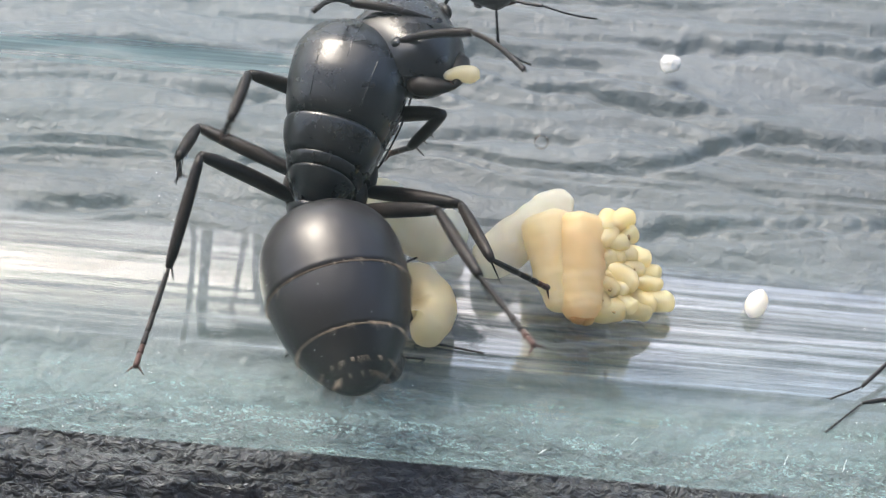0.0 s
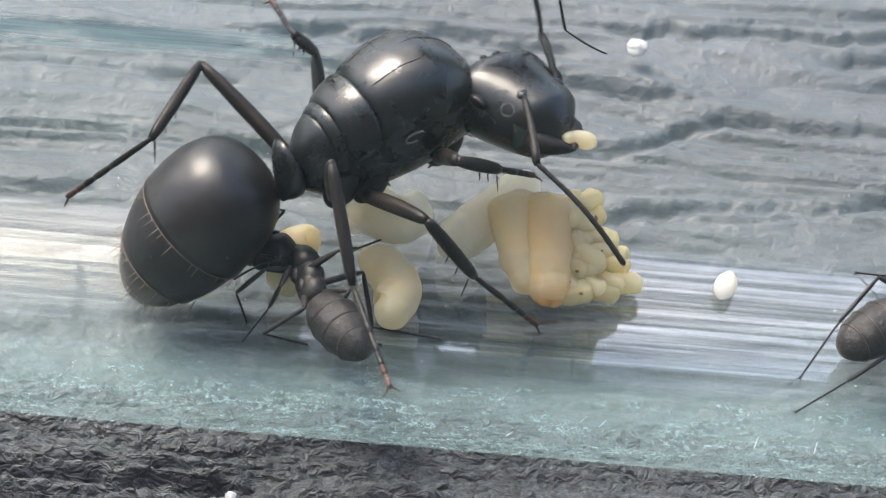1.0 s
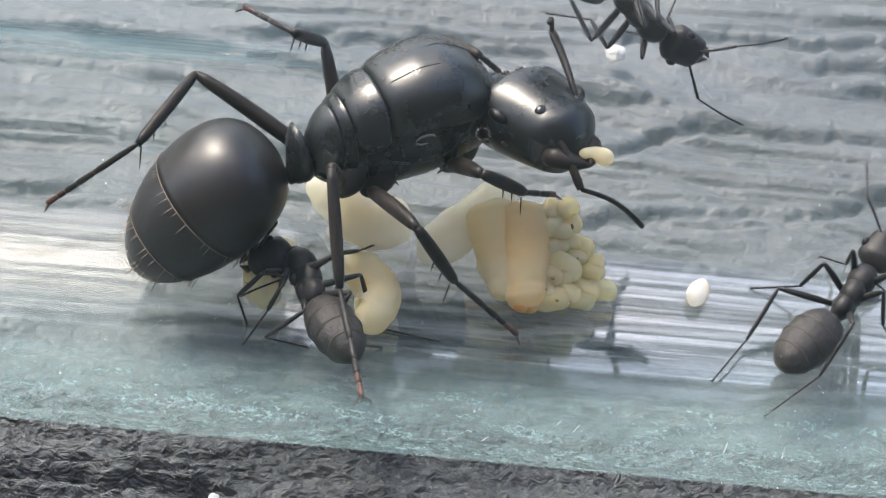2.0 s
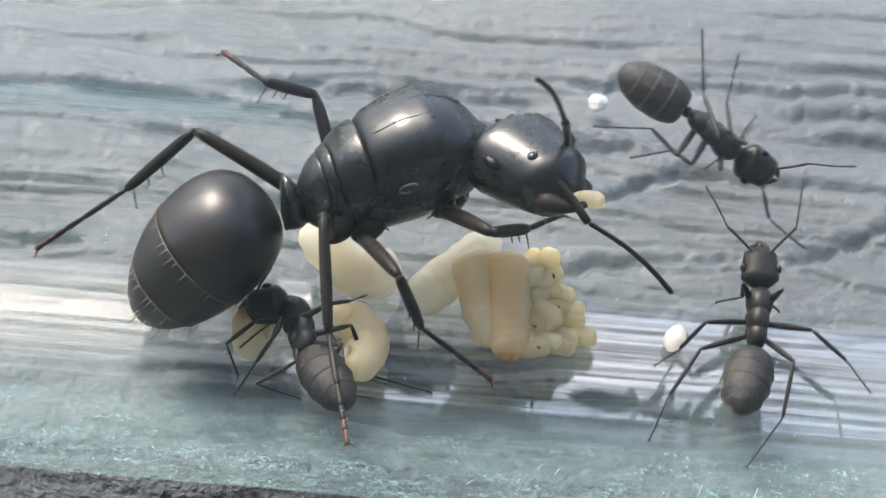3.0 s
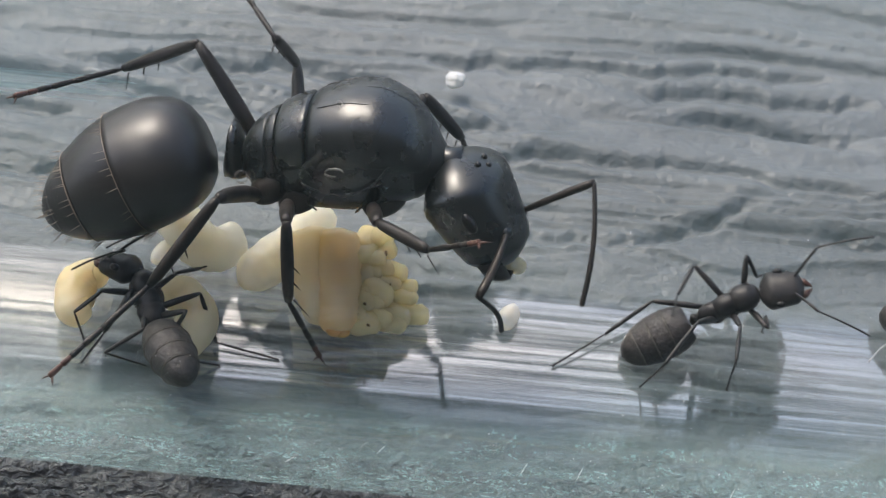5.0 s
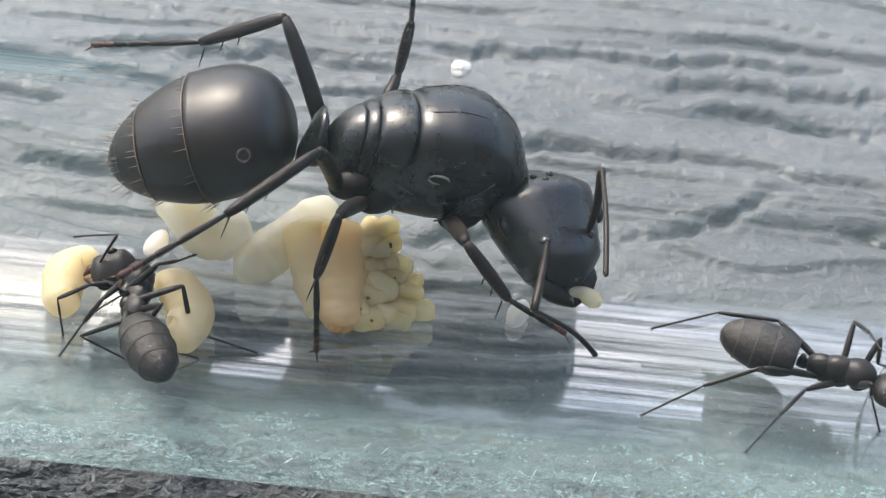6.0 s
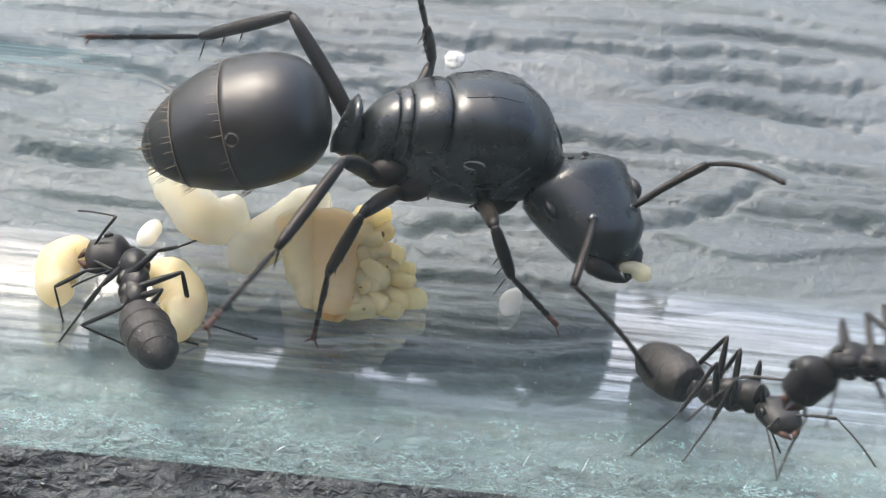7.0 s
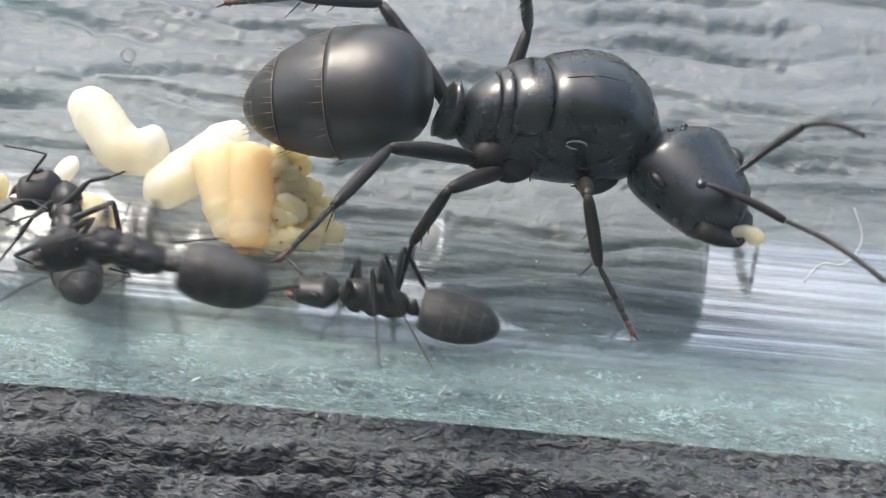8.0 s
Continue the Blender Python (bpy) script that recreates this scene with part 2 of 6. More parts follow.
def rings(sections, around=24, power=2.0):
    """Skin over cross-sections (x, y, z, half width, half height); each lies square to the x axis. Returns verts and faces."""
    verts, faces = [], []
    for x, y, z, w, h in sections:
        for k in range(around):
            a = 2 * math.pi * k / around
            c, s = math.cos(a), math.sin(a)
            verts.append((x, y + w * math.copysign(abs(c) ** (2 / power), c), z + h * math.copysign(abs(s) ** (2 / power), s)))
    n = len(sections)
    for i in range(n - 1):
        for k in range(around):
            k2 = (k + 1) % around
            faces.append((i * around + k, i * around + k2, (i + 1) * around + k2, (i + 1) * around + k))
    for i, turn in ((0, -1), (n - 1, 1)):
        c = len(verts)
        verts.append(tuple(sections[i][:3]))
        for k in range(around):
            k2 = (k + 1) % around
            f = (i * around + k, i * around + k2, c)
            faces.append(f if turn > 0 else f[::-1])
    return verts, faces


def spine_skin(points, radii, around=14, flat=1.0):
    """Skin along a bent line of points with round ends."""
    pts = [Vector(p) for p in points]
    verts, faces, n = [], [], len(pts)
    side = Vector((0, 0, 1))
    for i, p in enumerate(pts):
        d = (pts[min(i + 1, n - 1)] - pts[max(i - 1, 0)]).normalized()
        u = side.cross(d)
        u = u.normalized() if u.length > 0.05 else Vector((0, 1, 0)).cross(d).normalized()
        w = d.cross(u)
        for k in range(around):
            a = 2 * math.pi * k / around
            verts.append(tuple(p + radii[i] * (u * math.cos(a) + w * math.sin(a) * flat)))
    for i in range(n - 1):
        for k in range(around):
            k2 = (k + 1) % around
            faces.append((i * around + k, i * around + k2, (i + 1) * around + k2, (i + 1) * around + k))
    for i, turn in ((0, -1), (n - 1, 1)):
        c = len(verts)
        verts.append(tuple(pts[i]))
        for k in range(around):
            k2 = (k + 1) % around
            f = (i * around + k, i * around + k2, c)
            faces.append(f if turn > 0 else f[::-1])
    return verts, faces


def dome(x0, x1, profile, steps=22):
    """Sections from x0 to x1; profile(u) gives (y, z, half width, half height)."""
    out = []
    for i in range(steps + 1):
        u = 0.5 - 0.5 * math.cos(math.pi * i / steps)
        u = min(max(u, 0.0015), 0.9985)
        out.append((x0 + (x1 - x0) * u, *profile(u)))
    return out


def bend(points, n):
    """A smooth line through a few points."""
    pts = [Vector(p) for p in points]
    ext = [2 * pts[0] - pts[1]] + pts + [2 * pts[-1] - pts[-2]]
    out = []
    for i in range(n):
        f = i / (n - 1) * (len(pts) - 1)
        k = min(int(f), len(pts) - 2)
        t = f - k
        a, b, c, d = ext[k], ext[k + 1], ext[k + 2], ext[k + 3]
        out.append(0.5 * (2 * b + (c - a) * t + (2 * a - 5 * b + 4 * c - d) * t * t + (3 * b - a - 3 * c + d) * t ** 3))
    return out


# ---- the board ----
class Lattice:
    """Smooth value noise on a lattice, for arrays."""

    def __init__(self, seed, size=256):
        self.size = size
        self.table = np.random.RandomState(seed).rand(size, size)

    def at(self, x, y):
        xi, yi = np.floor(x).astype(int), np.floor(y).astype(int)
        fx, fy = x - xi, y - yi
        fx, fy = fx * fx * fx * (fx * (fx * 6 - 15) + 10), fy * fy * fy * (fy * (fy * 6 - 15) + 10)
        s, t = self.size, self.table
        a, b = t[xi % s, yi % s], t[(xi + 1) % s, yi % s]
        c, d = t[xi % s, (yi + 1) % s], t[(xi + 1) % s, (yi + 1) % s]
        return (a * (1 - fx) + b * fx) * (1 - fy) + (c * (1 - fx) + d * fx) * fy


GROOVES_FRONT = (
    ((-22.0, -6.6), (-14.5, -6.46), (-11.0, -6.49), (-7.2, -6.51)),
    ((-5.5, -7.1), (-1.0, -6.9), (5.8, -6.7), (11.3, -6.76), (16.0, -6.9)),
    ((-15.0, -8.0), (-8.0, -8.2), (0.0, -8.1)),
    ((3.0, -8.3), (9.0, -8.0), (17.0, -8.2)))
GROOVES_NEAR = (
    ((-19.1, 9.6), (-16.6, 9.7), (-13.9, 9.7), (-11.1, 9.4), (-8.8, 9.4), (-6.6, 9.9)),
    ((-18.2, 5.7), (-16.3, 6.0), (-14.3, 6.4)),
    ((4.1, 7.2), (6.9, 7.7), (8.3, 7.9), (11.8, 8.4), (13.9, 9.2), (16.1, 10.2), (17.4, 11.2)),
    ((4.3, 5.0), (7.9, 5.2), (13.2, 5.0)),
    ((20.3, 9.8), (21.7, 9.8), (24.0, 9.6)))
GROOVES_FAR = (
    ((-1.0, 14.9), (1.6, 14.8), (4.9, 14.2), (8.2, 14.2)),
    ((3.4, 10.5), (5.5, 10.9), (6.6, 12.0), (8.6, 12.9), (11.3, 12.8), (13.9, 13.2), (18.3, 12.6), (21.9, 12.4)),
    ((-13.4, 13.0), (-10.1, 12.8)),
    ((4.5, 18.0), (9.4, 18.3), (14.0, 18.6), (20.9, 19.3)),
    ((13.3, 17.2), (18.5, 17.4), (22.3, 17.6)),
    ((14.9, 15.8), (18.4, 15.7), (22.1, 15.1)),
    ((-9.0, 16.2), (-3.0, 16.6), (3.0, 16.4)),
    ((-16.0, 15.2), (-9.0, 15.0), (-3.0, 13.4)),
    ((-6.0, 11.2), (-1.0, 12.0), (2.0, 11.8)))


def board_height(X, Y):
    n1, n2, n3, n4 = Lattice(3), Lattice(7), Lattice(11), Lattice(19)
    warp = 3.0 * (n1.at(X / 15 + 40, Y / 7 + 40) - 0.5) + 1.0 * (n2.at(X / 4.2 + 80, Y / 2.4 + 80) - 0.5)
    v = Y + warp
    rough = np.clip((1.0 - Y) / 6.0, 0, 1)          # the grain is coarse in front of the tube and worn flat behind it
    h = (0.38 + 0.17 * rough) * (n2.at(X / 24 + 20, v / 1.0 + 60) - 0.5) + (0.1 + 0.15 * rough) * (n3.at(X / 9 + 20, v / 0.55 + 60) - 0.5)
    for cell, seed, deep in ((1.25, n4, 0.42), (0.8, n1, 0.36)):
        groove = 1 - np.abs(2 * seed.at(X / 19 + 5, v / cell + 30) - 1)
        h -= deep * (0.7 + 0.3 * rough) * np.clip((groove - 0.74) / 0.26, 0, 1) ** 1.4 * (0.2 + 0.8 * n3.at(X / 8 + 9, v / 2 + 9))
    # the long grooves of the embossed grain, each with a raised lip
    ragged = 0.45 * (n2.at(X / 1.1 + 7, Y / 9 + 3) - 0.5) + 0.2 * (n3.at(X / 0.4 + 7, Y / 9 + 3) - 0.5)
    for line in GROOVES_FRONT + GROOVES_NEAR + GROOVES_FAR:
        gx, gy = [p[0] for p in line], [p[1] for p in line]
        ends = np.clip(np.minimum(X - gx[0], gx[-1] - X) / 1.2 + 0.5, 0, 1)
        d = Y - np.interp(X, gx, gy) + ragged
        h += ends * ((-0.34 - 0.26 * rough) * np.exp(-(d / 0.28) ** 2) + (0.07 + 0.23 * rough) * np.exp(-((d - 0.75) / 0.45) ** 2) + (0.05 + 0.1 * rough) * np.exp(-((d + 0.75) / 0.45) ** 2))
    h += (0.06 + 0.04 * rough) * (n3.at(X / 2.1 + 3, Y / 1.2 + 3) - 0.5) + 0.05 * (n4.at(X / 0.8, Y / 0.45) - 0.5)
    wave = 0.5 * (n2.at(X / 0.5 + 11, Y / 0.5 + 11) - 0.5)
    for cell, seed, high in ((0.36, n1, 0.2), (0.24, n4, 0.16)):
        h += high * (0.12 + 0.88 * rough) * (np.abs(2 * seed.at(X / (1.3 * cell) + wave, Y / cell + 2 * wave + 50) - 1) - 0.5)
    return h


def build_board():
    def axis(lo, hi, step):
        mid = np.arange(lo, hi + step / 2, step)
        grow = np.cumsum(step * 1.42 ** np.arange(1, 29))
        return np.concatenate([lo - grow[::-1], mid, hi + grow])

    xs = axis(-26.0, 34.0, 0.11)
    ys = axis(-14.0, 30.0, 0.13)
    ys = np.unique(np.concatenate([ys[ys < -14.0], np.arange(-14.0, -5.0, 0.075), ys[ys >= -5.0]]))
    X, Y = np.meshgrid(xs, ys)
    near = np.clip(np.minimum(np.minimum(X + 34, 42 - X), np.minimum(Y + 24, 38 - Y)) / 8, 0, 1)
    Z = board_height(X, Y) * near
    Z -= 0.62 * near
    Z = np.minimum(Z, -0.004)
    verts = np.stack([X, Y, Z], -1).reshape(-1, 3) * MM
    nx, ny = len(xs), len(ys)
    i = np.arange(nx * ny).reshape(ny, nx)
    quads = np.stack([i[:-1, :-1], i[:-1, 1:], i[1:, 1:], i[1:, :-1]], -1).reshape(-1, 4)
    me = bpy.data.meshes.new("ground")
    me.vertices.add(len(verts))
    me.vertices.foreach_set("co", verts.ravel())
    me.loops.add(quads.size)
    me.loops.foreach_set("vertex_index", quads.ravel())
    me.polygons.add(len(quads))
    me.polygons.foreach_set("loop_start", np.arange(0, quads.size, 4))
    me.polygons.foreach_set("loop_total", np.full(len(quads), 4))
    me.polygons.foreach_set("use_smooth", np.ones(len(quads), bool))
    me.update(calc_edges=True)
    me.materials.append(board_material())
    tagged(new("ground", me), "dark slate-grey board with embossed wavy wood grain", "board", kind="structure")


build_board()


def build_sky_blocker():
    """An unseen plain dark panel behind the camera, added to darken sky reflections."""
    m, t, p = nodes_of("dark_timber_wall")
    c = ramp(t, noise_at(t, 0.004, 5, 0.6, (0.15, 1, 4)).outputs["Fac"], [(0.3, (0.035, 0.032, 0.03)), (0.7, (0.065, 0.06, 0.055))])
    t.links.new(c.outputs[0], p.inputs["Base Color"])
    p.inputs["Roughness"].default_value = 0.7
    bm = bmesh.new()
    bmesh.ops.create_cube(bm, size=1.0)
    bmesh.ops.bevel(bm, geom=bm.edges[:], offset=0.004, segments=1, affect="EDGES")
    for v in bm.verts:
        v.co = Vector((v.co.x * 9.0, v.co.y * 0.12 - 1.26, v.co.z * 2.3 + 1.145))
    me = bpy.data.meshes.new("wall_south")
    bm.to_mesh(me)
    bm.free()
    me.materials.append(m)
    tagged(new("wall_south", me), "unseen plain dark panel added to block the sky", "wall", kind="structure")


build_sky_blocker()


# ---- the glass tube ----
def build_tube():
    n, x0, x1 = 160, -62.0, 78.0
    tube = tagged(new("glass_tube"), "clear greenish glass test tube lying on a dark board", "glass tube")

    def loft(name, ends, slot, inward=False):
        bm = bmesh.new()
        loops = [[bm.verts.new((x * MM, r * math.sin(2 * math.pi * k / n) * MM, (AXIS_Z - r * math.cos(2 * math.pi * k / n)) * MM)) for k in range(n)] for x, r in ends]
        for k in range(n):
            k2 = (k + 1) % n
            for a, b in zip(loops, loops[1:]):
                f = bm.faces.new((a[k], b[k], b[k2], a[k2]) if inward else (a[k], a[k2], b[k2], b[k]))
                f.smooth = True
        me = bpy.data.meshes.new(name)
        bm.to_mesh(me)
        bm.free()
        me.materials.append(slot)
        ob = part(name, me, tube)
    loft("outer_wall", ((x0, TUBE_OUT), (x1, TUBE_OUT)), GLASS_OUT)
    loft("inner_wall", ((x0, TUBE_IN), (x1, TUBE_IN)), GLASS_IN, True)
    loft("rim", ((x0, TUBE_IN), (x0 - 0.35, TUBE_IN + 0.3), (x0 - 0.35, TUBE_OUT - 0.3), (x0, TUBE_OUT)), GLASS_OUT)
    loft("rim", ((x1, TUBE_OUT), (x1 + 0.35, TUBE_OUT - 0.3), (x1 + 0.35, TUBE_IN + 0.3), (x1, TUBE_IN)), GLASS_OUT)
    # short scratches on the low front
    rng = random.Random(8)
    for x, a, length in ((8.9, 0.42, 0.55), (10.8, 0.42, 0.6), (3.4, 0.36, 0.3), (4.0, 0.38, 0.35), (16.0, 0.45, 0.5), (1.0, 0.52, 0.3)):
        pts = []
        for i in range(5):
            ang = a + (i / 4 - 0.5) * length / TUBE_OUT * 1.6
            pts.append((x + 0.25 * (0.5 - i / 4) + 0.02 * math.sin(3 * i), -(TUBE_OUT + 0.012) * math.sin(ang), AXIS_Z - (TUBE_OUT + 0.012) * math.cos(ang)))
        part("scratch", mesh_from("scratch", *spine_skin(pts, [0.012, 0.026, 0.03, 0.024, 0.01], 5), FLUFF), tube, "short whitish scratch")


build_tube()


def on_floor(x, y, lift=0.0):
    """A place inside the tube above its glass floor."""
    r = TUBE_IN - lift
    return Vector((x, y, AXIS_Z - math.sqrt(max(r * r - y * y, 0.01))))


# ---- brood ----
def grub(name, label, category, line, radii, material, place, turn=(0, 0, 0), group="", ribs=0.02, steps=44, gut=None, cap=0.5, core=None):
    """A soft larva or pupa: a bent body with faint rings; place in mm."""
    pts = bend(line, steps)
    n = len(radii)
    rr = []
    for i in range(steps):
        u = i / (steps - 1)
        f = u * (n - 1)
        k = min(int(f), n - 2)
        s = f - k
        s = s * s * (3 - 2 * s)
        end = math.sqrt(max(1e-4, 1 - max(0.0, (abs(2 * u - 1) - cap) / (1 - cap)) ** 2))
        rr.append(max(0.01, (radii[k] * (1 - s) + radii[k + 1] * s) * end * (1 - ribs * (0.5 + 0.5 * math.cos(u * 2 * math.pi * 10)))))
    v, f = spine_skin(pts, rr, 28)
    seed = Vector((place[0], place[1], 3.1 * len(line)))
    v = [tuple(Vector(q) * (1 + 0.035 * noise.noise(Vector(q) * 1.6 + seed)) + 0.05 * noise.noise_vector(Vector(q) * 2.6 + seed)) for q in v]
    ob = new(name, mesh_from(name, v, f, material))
    tagged(ob, label, category, group)
    ob.matrix_basis = pose(place[0] * MM, place[1] * MM, place[2] * MM, *turn)
    if core:
        c0, c1, fat = core
        inner = [(pts[i], rr[i] * fat * math.sqrt(max(0.02, 1 - ((i / (steps - 1) - (c0 + c1) / 2) / ((c1 - c0) / 2)) ** 2))) for i in range(steps) if c0 <= i / (steps - 1) <= c1]
        vv, ff = spine_skin([a for a, b in inner], [b for a, b in inner], 14)
        part("yolk", mesh_from("yolk", vv, ff, YOLK), ob, "yellow gut showing through the skin")
    if gut:
        spot = dome(-0.5, 0.5, lambda u: (0, 0, math.sqrt(u * (1 - u)), math.sqrt(u * (1 - u))), 8)
        vv, ff = rings([(a * 0.22, b, c, w * 0.12, h * 0.1) for a, b, c, w, h in spot], 10)
        g = part("gut_spot", mesh_from("gut_spot", vv, ff, GUT), ob, "dark gut spot")
        g.matrix_basis = pose(*(c * MM for c in gut), 20, 30, 137 * place[0] + 50 * place[1])
    return ob


def build_brood():
    moving = {}
    # two long pale grubs behind the pile
    moving["bent"] = grub("larva", "long bent pearl-white larva lying on the glass floor", "larva",
         [(-1.75, 0.75, 0.35), (-0.9, 0.35, 0.1), (0.2, -0.75, -0.35), (1.05, -0.75, -0.35), (1.4, 0.1, -0.1)], [0.7, 0.84, 0.88, 0.86, 0.58], PEARL, (-3.0, 4.25, 3.15), (0, 0, 0), "brood", core=(0.3, 0.8, 0.55))
    grub("larva", "long pearl-white larva leaning against the brood pile", "larva",
         [(-1.5, -1.55, -0.5), (-0.5, -0.55, -0.2), (0.6, 0.5, 0.2), (1.5, 1.35, 0.7)], [0.76, 0.82, 0.78, 0.7], PEARL, (-0.15, 3.45, 2.66), (0, 0, 0), "brood", core=(0.12, 0.5, 0.55))
    # the large amber larvae of the pile: two cones side by side that narrow towards their brown ends
    grub("larva", "large pale amber larva standing beside another in the brood pile", "larva",
         [(-0.4, 1.7, 0.95), (-0.2, 1.0, 0.62), (0.1, -0.1, 0.0), (0.35, -0.85, -0.42), (0.5, -1.3, -0.68)], [0.86, 0.92, 0.8, 0.62, 0.5], CREAM, (0.95, 1.95, 2.55), (0, 0, 0), "brood", 0.025, 40, None, 0.74, (0.2, 0.85, 0.6))
    big = grub("larva", "large amber larva with a reddish-brown end in the brood pile", "larva",
         [(-0.2, 1.75, 0.95), (-0.1, 1.0, 0.62), (0.1, -0.2, 0.0), (0.2, -1.0, -0.42), (0.3, -1.6, -0.72)], [0.84, 0.94, 0.86, 0.74, 0.62], AMBER, (1.8, 1.85, 2.65), (0, 0, 0), "brood", 0.025, 40, None, 0.74)
    for x, y, z, k in ((1.85, 0.44, 1.98, 0.42), (2.1, 0.4, 1.9, 0.34)):
        v, f = rings(dome(-k, k, lambda u: (0, 0, k * 1.7 * math.sqrt(u * (1 - u)), k * 1.5 * math.sqrt(u * (1 - u))), 12), 16)
        end = part("brown_end", mesh_from("brown_end", v, f, TIP), big, "reddish-brown end")
        end.matrix_basis = pose((x - 1.7) * MM, (y - 1.85) * MM, (z - 2.6) * MM, 0, 20, 70)
    # small larvae clustered on its side, their heads turned outwards
    rng = random.Random(4)
    for i, (x, y, z, r, dx, dy) in enumerate((
            (3.15, 3.97, 3.25, 0.38, 0.5, 0.8), (2.6, 3.72, 3.35, 0.36, 0.2, 1.0), (2.74, 3.19, 3.2, 0.38, 0.3, 0.9), (3.49, 3.40, 2.96, 0.36, 0.6, 0.7),
            (3.9, 2.83, 2.6, 0.36, 0.9, -0.3), (3.4, 2.75, 2.75, 0.36, 0.9, 0.3), (3.44, 1.91, 2.5, 0.44, 0.9, -0.5), (2.96, 1.34, 2.37, 0.38, 0.8, -0.3),
            (4.31, 2.35, 2.2, 0.35, 1.0, 0.3), (4.72, 1.67, 1.82, 0.38, 1.0, 0.1), (4.03, 1.05, 1.8, 0.36, 0.9, 0.1), (3.17, 0.8, 1.95, 0.42, 0.9, 0.3),
            (2.7, 2.5, 2.85, 0.44, 0.8, -0.5), (3.0, 2.1, 2.3, 0.42, 0.8, 0.1), (4.2, 1.4, 1.95, 0.34, 0.9, -0.4), (3.7, 1.5, 1.9, 0.42, 0.9, 0.2), (2.7, 1.75, 2.5, 0.4, 0.5, -0.8),
            (3.5, 2.3, 2.0, 0.45, 0.9, 0.2), (3.0, 3.0, 2.6, 0.48, 0.7, 0.4), (2.9, 1.3, 1.75, 0.45, 0.9, 0.0),
            (2.45, 3.3, 3.3, 0.36, 0.1, 0.9), (2.95, 3.6, 3.35, 0.34, 0.5, 0.7), (3.1, 2.9, 3.1, 0.36, 0.7, 0.3), (2.5, 2.9, 3.15, 0.36, 0.5, 0.2), (3.05, 2.4, 2.85, 0.34, 0.8, -0.2),
            (3.75, 2.3, 2.5, 0.34, 0.9, 0.1), (2.6, 2.1, 2.8, 0.36, 0.4, -0.7), (3.3, 1.5, 2.45, 0.32, 0.7, -0.5), (2.55, 1.35, 2.45, 0.34, 0.3, -0.9), (3.6, 1.0, 2.15, 0.32, 0.6, -0.6), (4.4, 1.9, 2.2, 0.32, 1.0, -0.1), (2.7, 0.95, 2.2, 0.34, 0.2, -0.8))):
        r *= 1.0 if i < 20 else 0.9
        d = Vector((dx, dy * 0.8, -0.12 + rng.uniform(-0.2, 0.2))).normalized()
        side = Vector((-d.y, d.x, 0)).normalized() * r * rng.uniform(-0.3, 0.3)
        grub("small_larva", "tiny yellowish larva with a dark gut spot, clustered in the pile", "larva",
             [d * -2.6 * r, d * -1.0 * r + side, d * 0.4 * r + side, d * 1.15 * r], [r * 0.8, r * 1.0, r * 1.02, r * 0.85], TINY,
             (x, y, z), (0, 0, 0), "small larvae in the pile", 0.02, 18, tuple(d * -0.2 * r + Vector((0, -r * 0.63, r * 0.67))) if i % 2 else None, 0.35)
    # grubs tended by the small ant
    moving["curled"] = grub("larva", "curled cream larva lying beside a small ant", "larva",
         [(0.6, 0.45, 0.05), (0.15, 0.75, 0.15), (-0.3, 0.2, 0.1), (-0.2, -0.65, -0.1), (0.35, -0.85, -0.15)], [0.5, 0.66, 0.74, 0.7, 0.52], CREAM, (-7.15, 1.4, 1.95), (0, 0, 0), "brood", core=(0.2, 0.75, 0.7))
    grub("larva", "curved cream larva lying beside a small ant", "larva",
         [(-1.05, 1.25, 0.25), (-0.25, 0.85, 0.15), (0.35, 0.0, 0), (0.15, -0.85, -0.1), (-0.35, -1.05, -0.1)], [0.55, 0.74, 0.8, 0.72, 0.5], CREAM, (-3.3, 0.4, 1.82), (0, 0, 0), "brood", core=(0.25, 0.8, 0.7))
    grub("egg", "small pale egg lying among the larvae", "egg",
         [(-0.3, -0.45, -0.16), (0, 0, 0), (0.3, 0.45, 0.2)], [0.33, 0.35, 0.33], EGGSHELL, (-4.6, 3.2, 2.02), (0, 0, 0), "eggs", 0.0, 18, None, 0.0)
    grub("egg", "single pearly oval egg lying alone on the glass floor", "egg",
         [(-0.2, -0.52, -0.12), (0, 0, 0.0), (0.2, 0.52, 0.12)], [0.35, 0.36, 0.35], EGGSHELL, (8.0, 2.05, 1.62), (0, 0, 0), "eggs", 0.0, 30, None, 0.0, (0.35, 0.75, 0.5))
    return moving


brood = build_brood()


